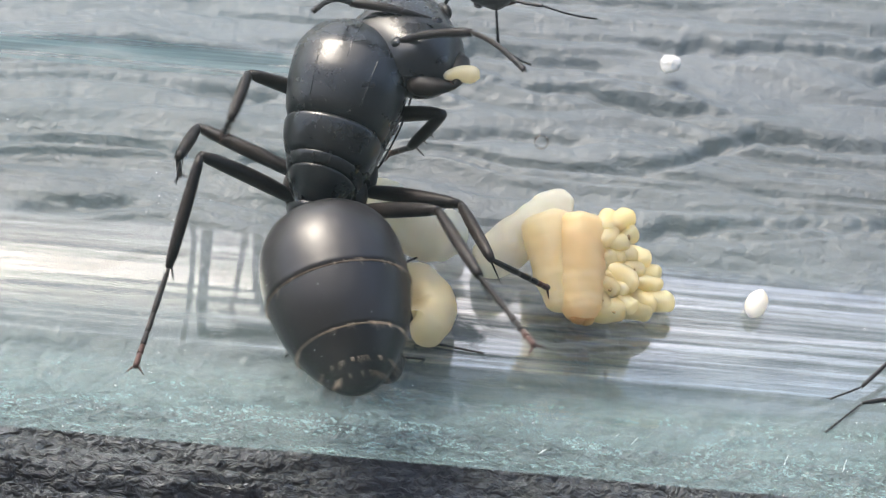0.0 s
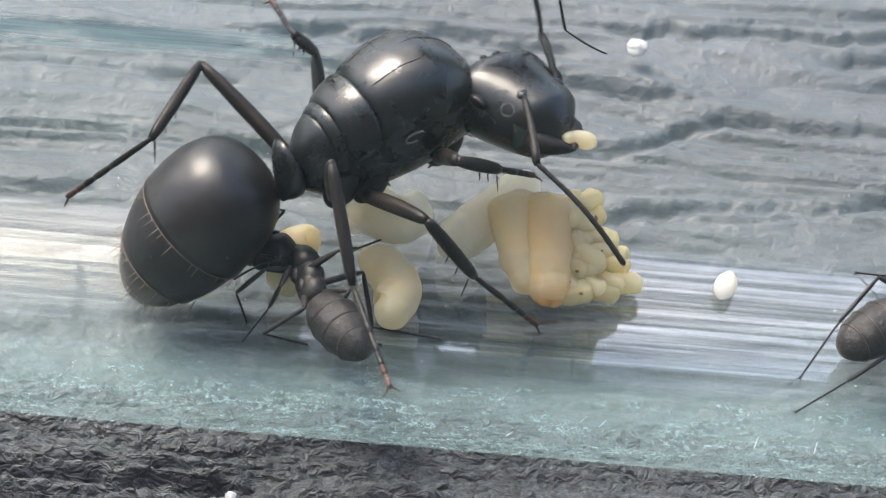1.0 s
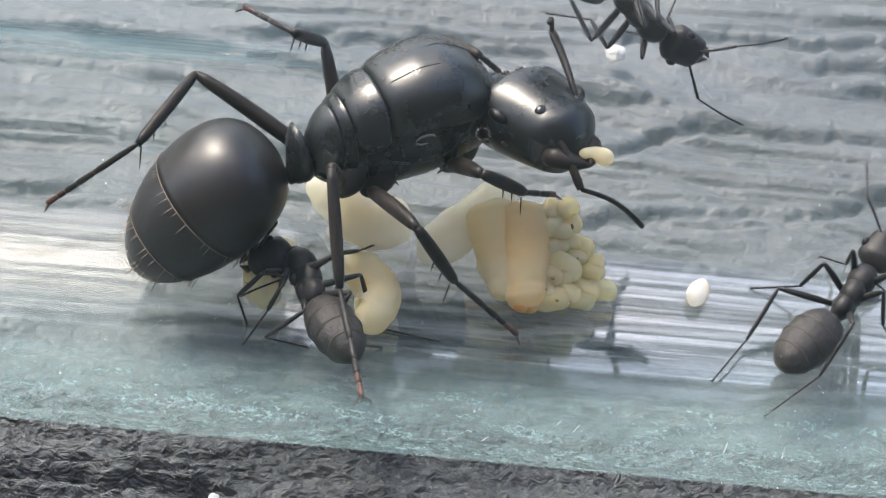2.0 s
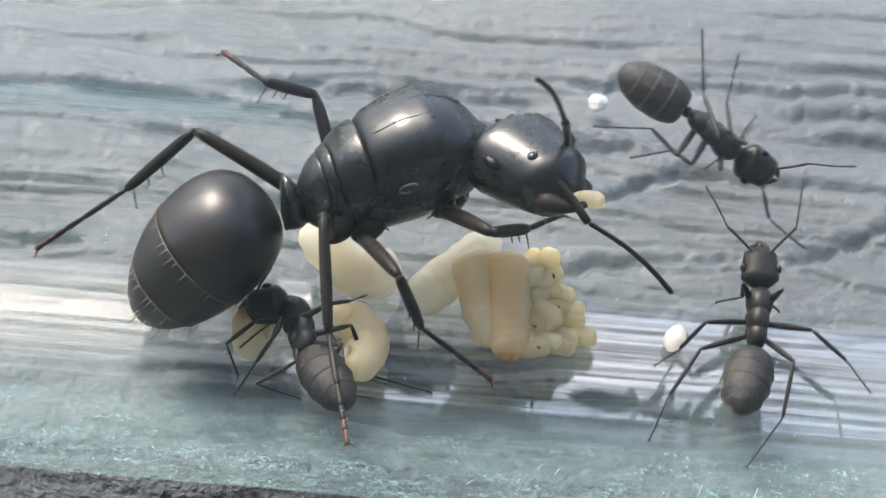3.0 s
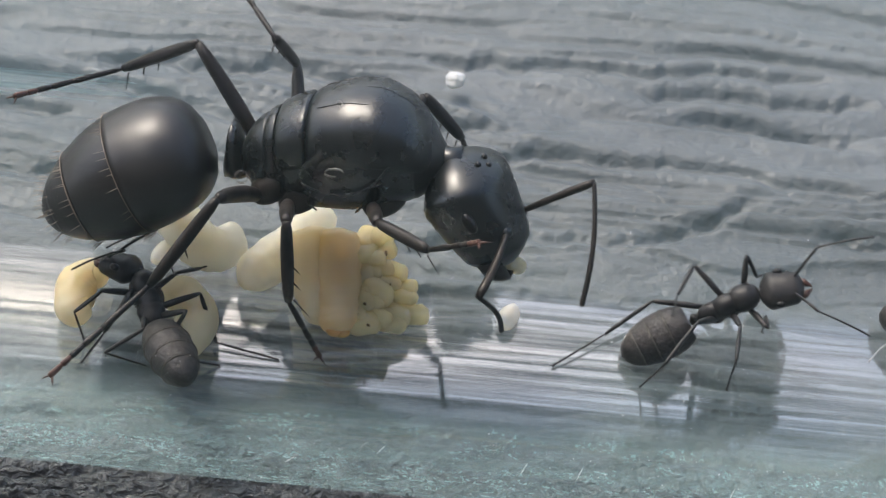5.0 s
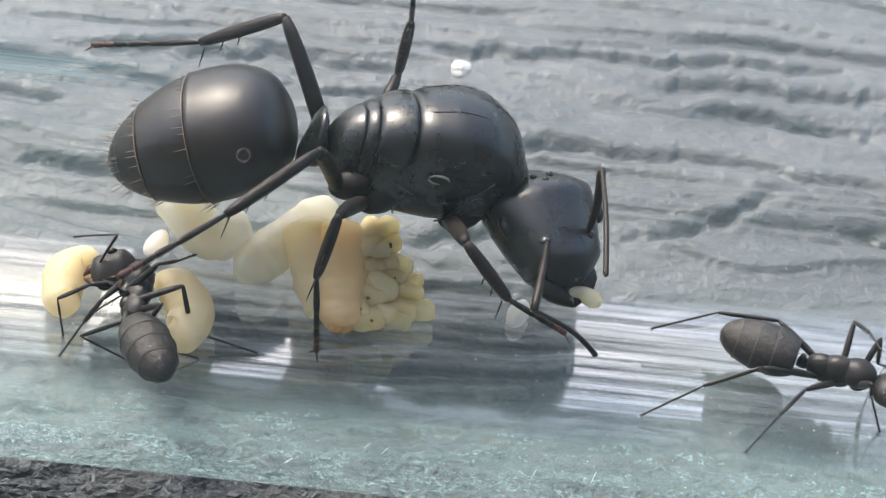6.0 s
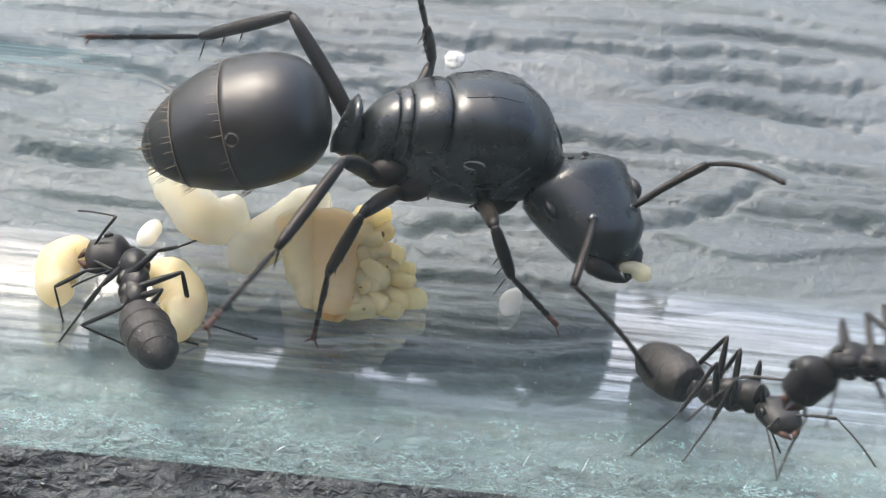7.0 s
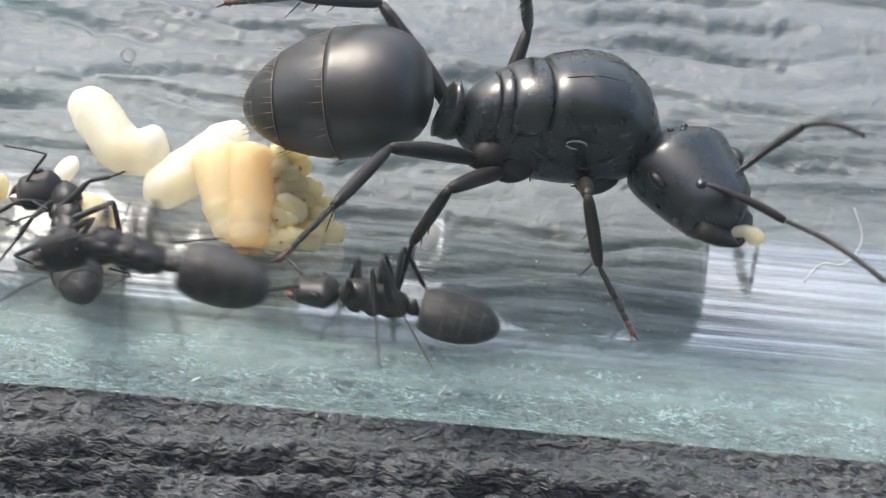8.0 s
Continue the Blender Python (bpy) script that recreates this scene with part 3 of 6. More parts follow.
def build_bits():
    # white fluff and flecks on the board
    for i, (x, y, s) in enumerate(((5.24, 16.05, 0.4), (-7.5, -7.3, 0.17))):
        rng = random.Random(20 + i)
        bm = bmesh.new()
        bmesh.ops.create_icosphere(bm, subdivisions=4, radius=s * MM)
        for v in bm.verts:
            v.co *= 1 + 0.3 * noise.noise(v.co * (1150 / s) + Vector((3 * i + 1, 0, 0))) + 0.1 * noise.noise(v.co * (3000 / s))
            v.co.z *= 0.7
        for f in bm.faces:
            f.smooth = True
        me = bpy.data.meshes.new("fleck")
        bm.to_mesh(me)
        bm.free()
        me.materials.append(FLUFF)
        ob = new("white_fleck", me)
        ob.location = (x * MM, y * MM, (s * 0.5 - 0.12) * MM)
        tagged(ob, "small white fluffy fleck lying on the dark board", "fleck", "white flecks")
    # dried droplet rings on the outside of the glass
    for x, y, z, k in ((-0.2, -7.3, 16.85, 0.17),):
        out = Vector((0, y, z - AXIS_Z)).normalized()
        along, across = Vector((1, 0, 0)), out.cross(Vector((1, 0, 0)))
        pts = [Vector((x, 0, AXIS_Z)) + out * (TUBE_OUT + 0.012) + (along * math.cos(a) + across * math.sin(a)) * k for a in [2 * math.pi * i / 24 for i in range(25)]]
        v, f = spine_skin(pts, [0.02 + 0.008 * math.sin(i * 0.8) for i in range(25)], 6)
        tagged(new("droplet_ring", mesh_from("droplet_ring", v, f, RING)), "small pale dried droplet ring on the glass", "droplet", "droplet rings")
    # dust on the glass
    rng = random.Random(77)
    verts, faces = [], []
    for i in range(2600):
        floor = i % 3 > 0
        ang = rng.uniform(-0.75, 0.55) if floor else rng.uniform(0.2, 1.9)
        r = TUBE_IN - 0.01 if floor else TUBE_OUT + 0.01
        c = Vector((rng.uniform(-20, 28), -r * math.sin(ang), AXIS_Z - r * math.cos(ang)))
        q = rng.uniform(0.007, 0.019) * (1.8 if rng.random() < 0.08 else 1)
        k = len(verts)
        for d in ((1, 0, 0), (-1, 0, 0), (0, 1, 0), (0, -1, 0), (0, 0, 1), (0, 0, -1)):
            verts.append(tuple(c + Vector(d) * q * rng.uniform(0.6, 1.5)))
        faces += [(k + a, k + b, k + c2) for a, b, c2 in ((0, 2, 4), (2, 1, 4), (1, 3, 4), (3, 0, 4), (2, 0, 5), (1, 2, 5), (3, 1, 5), (0, 3, 5))]
    tagged(new("dust", mesh_from("dust", verts, faces, FLUFF)), "fine white dust specks on the glass", "dust", kind="stuff")
    # a pale fibre on the glass floor
    pts = []
    for x, y in ((21.0, 1.9), (21.6, 2.6), (22.4, 2.7), (23.0, 3.6), (22.7, 4.6)):
        pts.append(on_floor(x, y, 0.08))
    v, f = spine_skin(bend(pts, 30), [0.02] * 30, 6)
    tagged(new("fibre", mesh_from("fibre", v, f, FLUFF)), "thin pale curled fibre lying on the glass floor", "fibre")


build_bits()


# ---- ants ----
def bez_seg(length, r0, rm, r1, sag=0.0, steps=10, around=12):
    """A limb segment along +x, thicker in the middle."""
    sec = []
    for i in range(steps + 1):
        u = i / steps
        r = r0 * (1 - u) ** 2 + 2 * rm * u * (1 - u) + r1 * u * u
        if i in (0, steps):
            r *= 0.78
        sec.append((length * u, 0, sag * math.sin(math.pi * u), r, r * 1.12))
    return rings(sec, around)


def join(pieces):
    verts, faces = [], []
    for v, f in pieces:
        k = len(verts)
        verts += v
        faces += [tuple(i + k for i in q) for q in f]
    return verts, faces


def moved(vf, m):
    return [tuple(m @ Vector(v)) for v in vf[0]], vf[1]


def hair(base, direction, length, r=0.012):
    b, d = Vector(base), Vector(direction).normalized()
    return spine_skin([b, b + d * length * 0.5, b + d * length], [r, r * 0.8, r * 0.25], 4)


class Ant:
    """One ant: an empty at the body, shell parts that bend, legs and feelers of rigid pieces. Sizes in mm."""
    SIDES = ("right", "left")
    PAIRS = ("fore", "mid", "hind")

    def __init__(self, name, label, size, queen=False):
        self.s, self.queen = size, queen
        self.root = tagged(new(name), label, "ant", "" if queen else "small ants")
        self.root.empty_display_size = 0.001
        self.keys, self.limbs, self.feelers, self.obs = [], {}, {}, {}
        s = size
        if queen:
            self.thorax, self.tail, self.face = 6.9, 6.4, 4.6
            self.hip = {"fore": (1.1, 1.0, -1.5), "mid": (-1.8, 1.05, -1.5), "hind": (-2.8, 1.0, -1.2)}
            self.bones = {"fore": (3.4, 2.4, 2.5), "mid": (4.0, 3.1, 3.3), "hind": (5.0, 3.7, 4.4)}
            self.socket, self.feel = (2.9, 0.75, 0.95), (2.9, 4.2)
            self.thick = 1.0
        else:
            self.thorax, self.tail, self.face = 2.2 * s, 2.95 * s, 1.9 * s
            self.hip = {"fore": (0.6 * s, 0.22 * s, -0.35 * s), "mid": (0.0, 0.24 * s, -0.38 * s), "hind": (-0.55 * s, 0.22 * s, -0.35 * s)}
            self.bones = {"fore": (1.5 * s, 1.25 * s, 1.4 * s), "mid": (1.75 * s, 1.6 * s, 1.8 * s), "hind": (2.15 * s, 2.05 * s, 2.3 * s)}
            self.socket, self.feel = (1.25 * s, 0.26 * s, 0.28 * s), (1.4 * s, 2.0 * s)
            self.thick = 0.39 * s
        self.build()

    # -- shapes --
    def build(self):
        (self.build_queen if self.queen else self.build_worker)()
        shell = LEG if self.queen else SMALL
        k = self.thick
        for pair in self.PAIRS:
            f, t, z = self.bones[pair]
            femur = mesh_from("femur", *bez_seg(f, 0.2 * k, (0.33 if self.queen else 0.4) * k, 0.17 * k, 0.08 * k), shell)
            shin = [bez_seg(t, 0.15 * k, 0.25 * k, 0.15 * k)]
            for u in (0.55, 0.75, 0.97):
                shin.append(hair((t * u, 0, -0.2 * k), (0.8, 0.1, -1), (0.75 if u > 0.9 else 0.35) * k, 0.035 * k))
            tibia = mesh_from("tibia", *join(shin), shell)
            foot, x = [], 0.0
            for j, part_len in enumerate((0.46, 0.2, 0.13, 0.09, 0.12)):
                length = part_len * z
                foot.append(moved(bez_seg(length * 1.06, 0.075 * k, 0.105 * k, 0.1 * k, 0, 6, 8), Matrix.Translation((x, 0, 0))))
                x += length
            tarsus = mesh_from("tarsus", *join(foot[:3]), shell)
            claw = mesh_from("claw", *join(foot[3:] + [hair((z * 0.98, 0, 0), (0.7, sy, -0.35), 0.42 * k, 0.05 * k) for sy in (-0.7, 0.7)]), CLAW if self.queen else SMALL)
            coxa = mesh_from("coxa", *rings(dome(-0.85 * k, 0.85 * k, lambda u: (0, 0, 0.85 * k * math.sqrt(u * (1 - u)) * 1.25, 0.9 * k * math.sqrt(u * (1 - u)) * 1.25), 10), 14), shell)
            for side in self.SIDES:
                sy = -1 if side == "right" else 1
                hx, hy, hz = self.hip[pair]
                c = part("coxa", coxa, self.root)
                c.matrix_basis = pose((hx + (0.45 * k if self.queen else 0.1)) * MM, sy * hy * 0.92 * MM, (hz + 0.3 * k) * MM, 0, 150, sy * -8)
                names = {}
                names["femur"] = part("femur", femur, self.root)
                names["tibia"] = part("tibia", tibia, self.root)
                names["tarsus"] = part("tarsus", tarsus, self.root)
                part("claw", claw, names["tarsus"], "reddish claw" if self.queen else "")
                self.obs[pair + "_" + side] = names
        a, b = self.feel
        scape = mesh_from("scape", *bez_seg(a, 0.1 * k, 0.13 * k, 0.15 * k, 0.12 * k), shell)
        n = 45
        whip = mesh_from("funiculus", *spine_skin([(b * i / (n - 1), 0, 0.22 * k * math.sin(i / (n - 1) * math.pi)) for i in range(n)],
                         [(0.082 + 0.018 * i / n) * k * (1 - 0.12 * (i % 4 == 0)) * (0.4 if i in (0, n - 1) else 1) for i in range(n)], 9), shell)
        for side in self.SIDES:
            self.obs["feeler_" + side] = {"scape": part("scape", scape, self.root), "funiculus": part("funiculus", whip, self.root)}

    def shell(self, name, sections, material, parent, around=40, power=2.0, label=""):
        return part(name, mesh_from(name, *rings(sections, around, power), material), parent, label)

    def build_queen(self):
        r = self.root
        ell = lambda u, p=0.5: (max(u * (1 - u), 0) * 4) ** p
        # mid body, from the waist (-3.45) to the neck (+3.45): plates cut from one smooth outline
        xs = (-3.45, -3.0, -2.4, -1.7, -0.8, 0.4, 1.5, 2.4, 3.0, 3.35, 3.6)
        tops = (0.35, 1.05, 1.5, 1.85, 2.2, 2.55, 2.55, 2.1, 1.4, 0.8, 0.3)
        bots = (-0.9, -1.5, -1.85, -2.0, -2.05, -2.05, -1.85, -1.55, -1.2, -0.85, -0.5)
        wides = (0.55, 0.95, 1.25, 1.48, 1.72, 1.95, 2.0, 1.75, 1.3, 0.85, 0.45)

        fine = np.linspace(-3.45, 3.6, 142)
        soft = np.hanning(19)
        soft /= soft.sum()
        tops, bots, wides = (np.convolve(np.pad(np.interp(fine, xs, v), 9, mode="reflect", reflect_type="odd"), soft, "valid") for v in (tops, bots, wides))
        xs = fine

        def plate(name, x0, x1, proud, top_only=0.0, bulge=0.0):
            sec = []
            for i in range(23):
                u = i / 22
                x = x0 + (x1 - x0) * u
                edge = 1 - 0.1 * max(0.0, abs(2 * u - 1) - 0.76) ** 2 / 0.0576 + bulge * (1 - (2 * u - 1) ** 2)
                t, b, w = (float(np.interp(x, xs, v)) for v in (tops, bots, wides))
                b = b * (1 - top_only) + top_only * (t - 1.5)
                k = proud * edge
                sec.append((x, 0, (t + b) / 2, w * k * (1 - 0.02 * top_only), (t - b) / 2 * k))
            self.shell(name, sec, BLACK, r, 48, 2.15)
        plate("pleura", -3.45, 3.55, 0.935)
        plate("propodeum", -3.4, -2.45, 0.99, 0.15, 0.03)
        plate("metanotum", -2.5, -2.1, 0.985, 0.3, 0.035)
        plate("scutellum", -2.12, -0.95, 1.0, 0.6, 0.05)
        plate("scutum", -0.98, 3.2, 1.02, 0.55, 0.015)
        plate("pronotum", 2.5, 3.6, 0.95)
        def crown(x, y):
            t, b, w = (float(np.interp(x, xs, v)) for v in (tops, bots, wides))
            b = b * 0.45 + 0.55 * (t - 1.5)
            return (t + b) / 2 + (t - b) / 2 * 1.03 * max(0.0, 1 - abs(y / (w * 1.02)) ** 2.15) ** (1 / 2.15)
        for x0, x1, y0, y1 in ((0.9, 2.9, 0.0, 0.0), (-0.6, 1.2, 0.85, 1.0), (-0.6, 1.2, -0.85, -1.0)):
            pts = [(x0 + (x1 - x0) * i / 11, y0 + (y1 - y0) * i / 11, crown(x0 + (x1 - x0) * i / 11, y0 + (y1 - y0) * i / 11) + 0.004) for i in range(12)]
            part("scutum_line", mesh_from("scutum_line", *spine_skin(pts, [0.008] + [0.022] * 10 + [0.008], 6), BLACK), r)
        rng = random.Random(12)
        pits = []
        for i in range(46):
            x, y = rng.uniform(-0.8, 2.8), rng.uniform(-1.2, 1.2)
            q = rng.uniform(0.02, 0.045)
            pits.append(moved(rings(dome(-q, q, lambda u: (0, 0, 1.6 * q * math.sqrt(u * (1 - u)), 0.8 * q * math.sqrt(u * (1 - u))), 5), 8), Matrix.Translation((x, y, crown(x, y)))))
        part("pits", mesh_from("pits", *join(pits), EYE), r)
        self.shell("neck", [(3.3, 0, -0.1, 0.6, 0.6), (3.7, 0, -0.12, 0.5, 0.5), (4.1, 0, -0.1, 0.55, 0.55)], BLACK, r, 20)
        def flank(x, z, lift=0.0):
            t, b, w = (float(np.interp(x, xs, v)) for v in (tops, bots, wides))
            q = min(1.0, abs((z - (t + b) / 2) / ((t - b) / 2)))
            return w * 0.975 * max(0.05, 1 - q ** 2.15) ** (1 / 2.15) + lift
        for sy in (-1, 1):
            for x, z, k in ((0.05, 0.3, 1.0), (-1.35, 0.45, 0.8)):
                ring = [(x + 0.34 * k * math.cos(i * 0.7), z + 0.15 * k * math.sin(i * 0.7) + 0.05 * math.cos(i * 0.7)) for i in range(8)]
                part("wing_scar", mesh_from("wing_scar", *spine_skin([(px, sy * flank(px, pz, 0.03), pz) for px, pz in ring], [0.02, 0.04, 0.05, 0.035, 0.025, 0.045, 0.04, 0.02], 8), SCAR), r, "glossy wing scar painted pale for its glint")
            for line in (((1.9, 0.6), (1.3, -0.1), (0.6, -0.5), (-0.4, -0.55), (-1.2, -0.3)), ((1.2, -0.2), (1.0, -0.9), (0.6, -1.5)),
                         ((-0.8, -0.5), (-1.0, -1.1), (-0.8, -1.6)), ((-1.7, 0.9), (-1.9, 0.1), (-1.9, -0.7), (-2.2, -1.3)), ((-2.3, 0.6), (-2.6, -0.2), (-2.5, -0.9)), ((-0.6, 1.0), (-0.9, 0.3), (-0.7, -0.2))):
                pts = bend([(px, sy * flank(px, pz, 0.03), pz) for px, pz in line], 14)
                pts = [(p.x, sy * flank(p.x, p.z, 0.03), p.z) for p in pts]
                part("suture", mesh_from("suture", *spine_skin(pts, [0.035] * 14, 6), BLACK), r)
        fuzz = [hair((x, y, 2.0 + 0.05 * math.cos(3 * x)), (-0.2, y * 0.5, 1), 0.3, 0.01) for x, y in ((-1.2, 0.3), (-1.0, -0.4), (-1.5, 0.1), (0.6, 0.3), (1.4, -0.3), (2.0, 0.2), (-0.8, 0.7), (-1.6, -0.3))]
        part("bristles", mesh_from("bristles", *join(fuzz), HAIR), r)
        # waist scale
        w = self.shell("petiole", [(-0.42, 0, -0.5, 0.3, 0.35), (-0.3, 0, -0.2, 0.5, 0.6), (-0.16, 0, 0.1, 0.75, 0.95), (0, 0, 0.25, 0.85, 1.1), (0.16, 0, 0.1, 0.75, 0.95), (0.32, 0, -0.2, 0.5, 0.6), (0.5, 0, -0.4, 0.35, 0.35)], BLACK, r, 28)
        w.matrix_basis = pose(-3.75 * MM, 0, -0.25 * MM)
        # gaster: grows along -x from its joint; four overlapping plates
        g = new("gaster")
        g.parent = r
        self.obs["gaster"] = g

        def belly(u):
            x = 2 * min(max(u, 0.0), 1.0) ** 0.74 - 1
            return 2.29 * (1 - 0.08 * max(0.0, 2 * u - 0.9) ** 2) * max(0.0, 1 - abs(x) ** 2.1) ** 0.5

        def lift(u):
            return 0.95 - 0.35 * u * u
        L = self.tail
        cuts = (0.012, 0.48, 0.77, 0.92, 1.0)
        for j in range(4):
            a, b = cuts[j], cuts[j + 1]
            sec = []
            for i in range(15):
                f = i / 14 if j < 3 else math.sin(i / 14 * math.pi / 2)
                u = a - (0.03 if j else 0) + (b - a + (0.03 if j else 0)) * f
                flare = 1.0 + (0.012 if i == 14 else 0) - 0.018 * (i == 0 and j > 0) - 0.006 * j
                rad = max(0.02, belly(u) * flare)
                sec.append((-L * u, 0, lift(u), rad * 1.02, rad * 0.93))
            self.shell("tergite", sec[::-1], GASTER, g, 56)
            if j < 2:
                rim = belly(b) * 1.016
                self.shell("rim_band", [(-L * b + 0.012, 0, lift(b), rim * 1.015, rim * 0.928), (-L * b - 0.005, 0, lift(b), rim * 1.025, rim * 0.936), (-L * b - 0.022, 0, lift(b), rim * 1.01, rim * 0.922)][::-1], BAND, g, 56, 2.0, "pale thin rim band")
        rng = random.Random(3)
        fuzz = []
        for u in (0.48, 0.77, 0.9, 0.95):
            for i in range(40):
                a = rng.uniform(0, 2 * math.pi)
                rad = belly(u)
                fuzz.append(hair((-L * u, rad * math.cos(a), rad * math.sin(a) + lift(u)), (-1, 0.35 * math.cos(a), 0.35 * math.sin(a)), rng.uniform(0.2, 0.5), 0.014))
        part("bristles", mesh_from("bristles", *join(fuzz), HAIR), g)
        # head: grows along +x from the neck
        h = new("head")
        h.parent = r
        self.obs["head"] = h

        def skull(u):
            wide = 2.12 * (1 - 0.5 * u ** 1.5) * min(1, (u / 0.24 + 0.02)) ** 0.45 * min(1, ((1 - u) / 0.2 + 0.02)) ** 0.45
            tall = 1.55 * (1 - 0.35 * u ** 2) * min(1, (u / 0.3 + 0.02)) ** 0.5 * min(1, ((1 - u) / 0.14 + 0.02)) ** 0.45
            return (0, -0.15 * u, wide, tall)
        self.shell("skull", dome(-0.1, 4.2, skull, 34), BLACK, h, 48, 2.15)
        for sy in (-1, 1):
            e = self.shell("eye", dome(-0.42, 0.42, lambda u: (0, 0, 0.2 * ell(u), 0.3 * ell(u)), 12), EYE, h, 20, 2.0, "black faceted eye")
            e.matrix_basis = pose(1.85 * MM, sy * 1.68 * MM, 0.42 * MM, sy * -35, 0, 0)
            j = self.shell("mandible", [(0, 0, 0, 0.42, 0.4), (0.35, -sy * 0.08, -0.02, 0.46, 0.36), (0.75, -sy * 0.3, -0.05, 0.36, 0.24), (1.0, -sy * 0.55, -0.08, 0.18, 0.14), (1.12, -sy * 0.72, -0.1, 0.05, 0.05)], LEG, h, 18, 2.2)
            j.matrix_basis = pose(3.62 * MM, sy * 0.75 * MM, -0.35 * MM)
            k = self.shell("antenna_socket", dome(-0.22, 0.22, lambda u: (0, 0, 0.26 * ell(u), 0.2 * ell(u)), 8), BLACK, h, 14)
            k.matrix_basis = pose(2.9 * MM, sy * 0.75 * MM, 0.9 * MM)
        for x, y in ((0.75, 0), (0.5, 0.3), (0.5, -0.3)):
            o = self.shell("ocellus", dome(-0.12, 0.12, lambda u: (0, 0, 0.12 * ell(u), 0.1 * ell(u)), 6), EYE, h, 10)
            o.matrix_basis = pose(x * MM, y * MM, (1.2 if x > 0.6 else 1.05) * MM)
        cl = self.shell("clypeus", dome(2.7, 4.05, lambda u: (0, 0.25 - 0.35 * u, 0.75 * ell(u, 0.35), 0.7 * ell(u, 0.4)), 10), BLACK, h, 24, 2.3)
        lp = self.shell("lower_lip", dome(2.9, 4.3, lambda u: (0, -0.75, 0.5 * ell(u), 0.25 * ell(u)), 8), RUST, h, 14, 2.0, "rust-brown lip")

    def build_worker(self):
        r, s = self.root, self.s
        ell = lambda u, p=0.5: (max(u * (1 - u), 0) * 4) ** p
        self.shell("pronotum", dome(0.0 * s, 1.2 * s, lambda u: (0, 0.1 * s - 0.06 * s * u, 0.5 * s * ell(u, 0.45), 0.52 * s * ell(u, 0.45)), 14), SMALL, r, 24, 2.1)
        self.shell("mesonotum", dome(-0.65 * s, 0.55 * s, lambda u: (0, 0.02 * s, 0.4 * s * ell(u, 0.4), 0.54 * s * ell(u, 0.4)), 12), SMALL, r, 24, 2.2)
        self.shell("propodeum", dome(-1.15 * s, -0.1 * s, lambda u: (0, -0.06 * s, 0.36 * s * ell(u, 0.4), 0.5 * s * ell(u, 0.4)), 12), SMALL, r, 24, 2.2)
        self.shell("pleura", dome(-1.15 * s, 1.15 * s, lambda u: (0, -0.1 * s + 0.12 * s * u, 0.38 * s * ell(u, 0.3), 0.47 * s * ell(u, 0.3)), 16), SMALL, r, 24, 2.2)
        self.shell("neck", [(1.0 * s, 0, 0, 0.16 * s, 0.16 * s), (1.15 * s, 0, 0.02 * s, 0.13 * s, 0.13 * s), (1.3 * s, 0, 0.02 * s, 0.18 * s, 0.18 * s)], SMALL, r, 12)
        w = self.shell("petiole", [(-0.2 * s, 0, -0.1 * s, 0.1 * s, 0.12 * s), (-0.06 * s, 0, 0.06 * s, 0.2 * s, 0.32 * s), (0.06 * s, 0, 0.06 * s, 0.2 * s, 0.32 * s), (0.22 * s, 0, -0.1 * s, 0.1 * s, 0.12 * s)], SMALL, r, 16)
        w.matrix_basis = pose(-1.28 * s * MM, 0, -0.1 * s * MM)
        g = new("gaster")
        g.parent = r
        self.obs["gaster"] = g
        L = self.tail

        def belly(u):
            return 0.88 * s * max(0.0, 1 - abs(2 * min(1.0, u) ** 0.85 - 1) ** 2.2) ** 0.5
        cuts = (0.1, 0.36, 0.58, 0.78, 1.0)
        for j in range(4):
            a, b = cuts[j], cuts[j + 1]
            sec = []
            for i in range(10):
                u = a - (0.04 if j else 0) + (b - a + (0.04 if j else 0)) * i / 9
                rad = max(0.015, belly(u)) * (1.0 + (0.014 if i == 9 else 0) - 0.025 * (i == 0 and j > 0) - 0.006 * j)
                sec.append((-L * u, 0, -0.05 * s, rad, rad * 0.93))
            self.shell("tergite", sec[::-1], SMALLGAS, g, 32)
            if j < 3:
                rim = belly(b) * 1.02
                self.shell("rim_band", [(-L * b + 0.015, 0, -0.05 * s, rim * 0.99, rim * 0.92), (-L * b - 0.01, 0, -0.05 * s, rim * 1.02, rim * 0.95), (-L * b - 0.03, 0, -0.05 * s, rim * 0.98, rim * 0.91)][::-1], DIMBAND, g, 32)
        h = new("head")
        h.parent = r
        self.obs["head"] = h

        def skull(u):
            wide = 0.72 * s * (1 - 0.25 * u ** 1.5) * min(1, (u / 0.25 + 0.02)) ** 0.48 * min(1, ((1 - u) / 0.14 + 0.02)) ** 0.45
            tall = 0.5 * s * (1 - 0.3 * u ** 2) * min(1, (u / 0.3 + 0.02)) ** 0.5 * min(1, ((1 - u) / 0.16 + 0.02)) ** 0.45
            return (0, 0, wide, tall)
        self.shell("skull", dome(0.02 * s, 1.6 * s, skull, 22), SMALL, h, 28, 2.2)
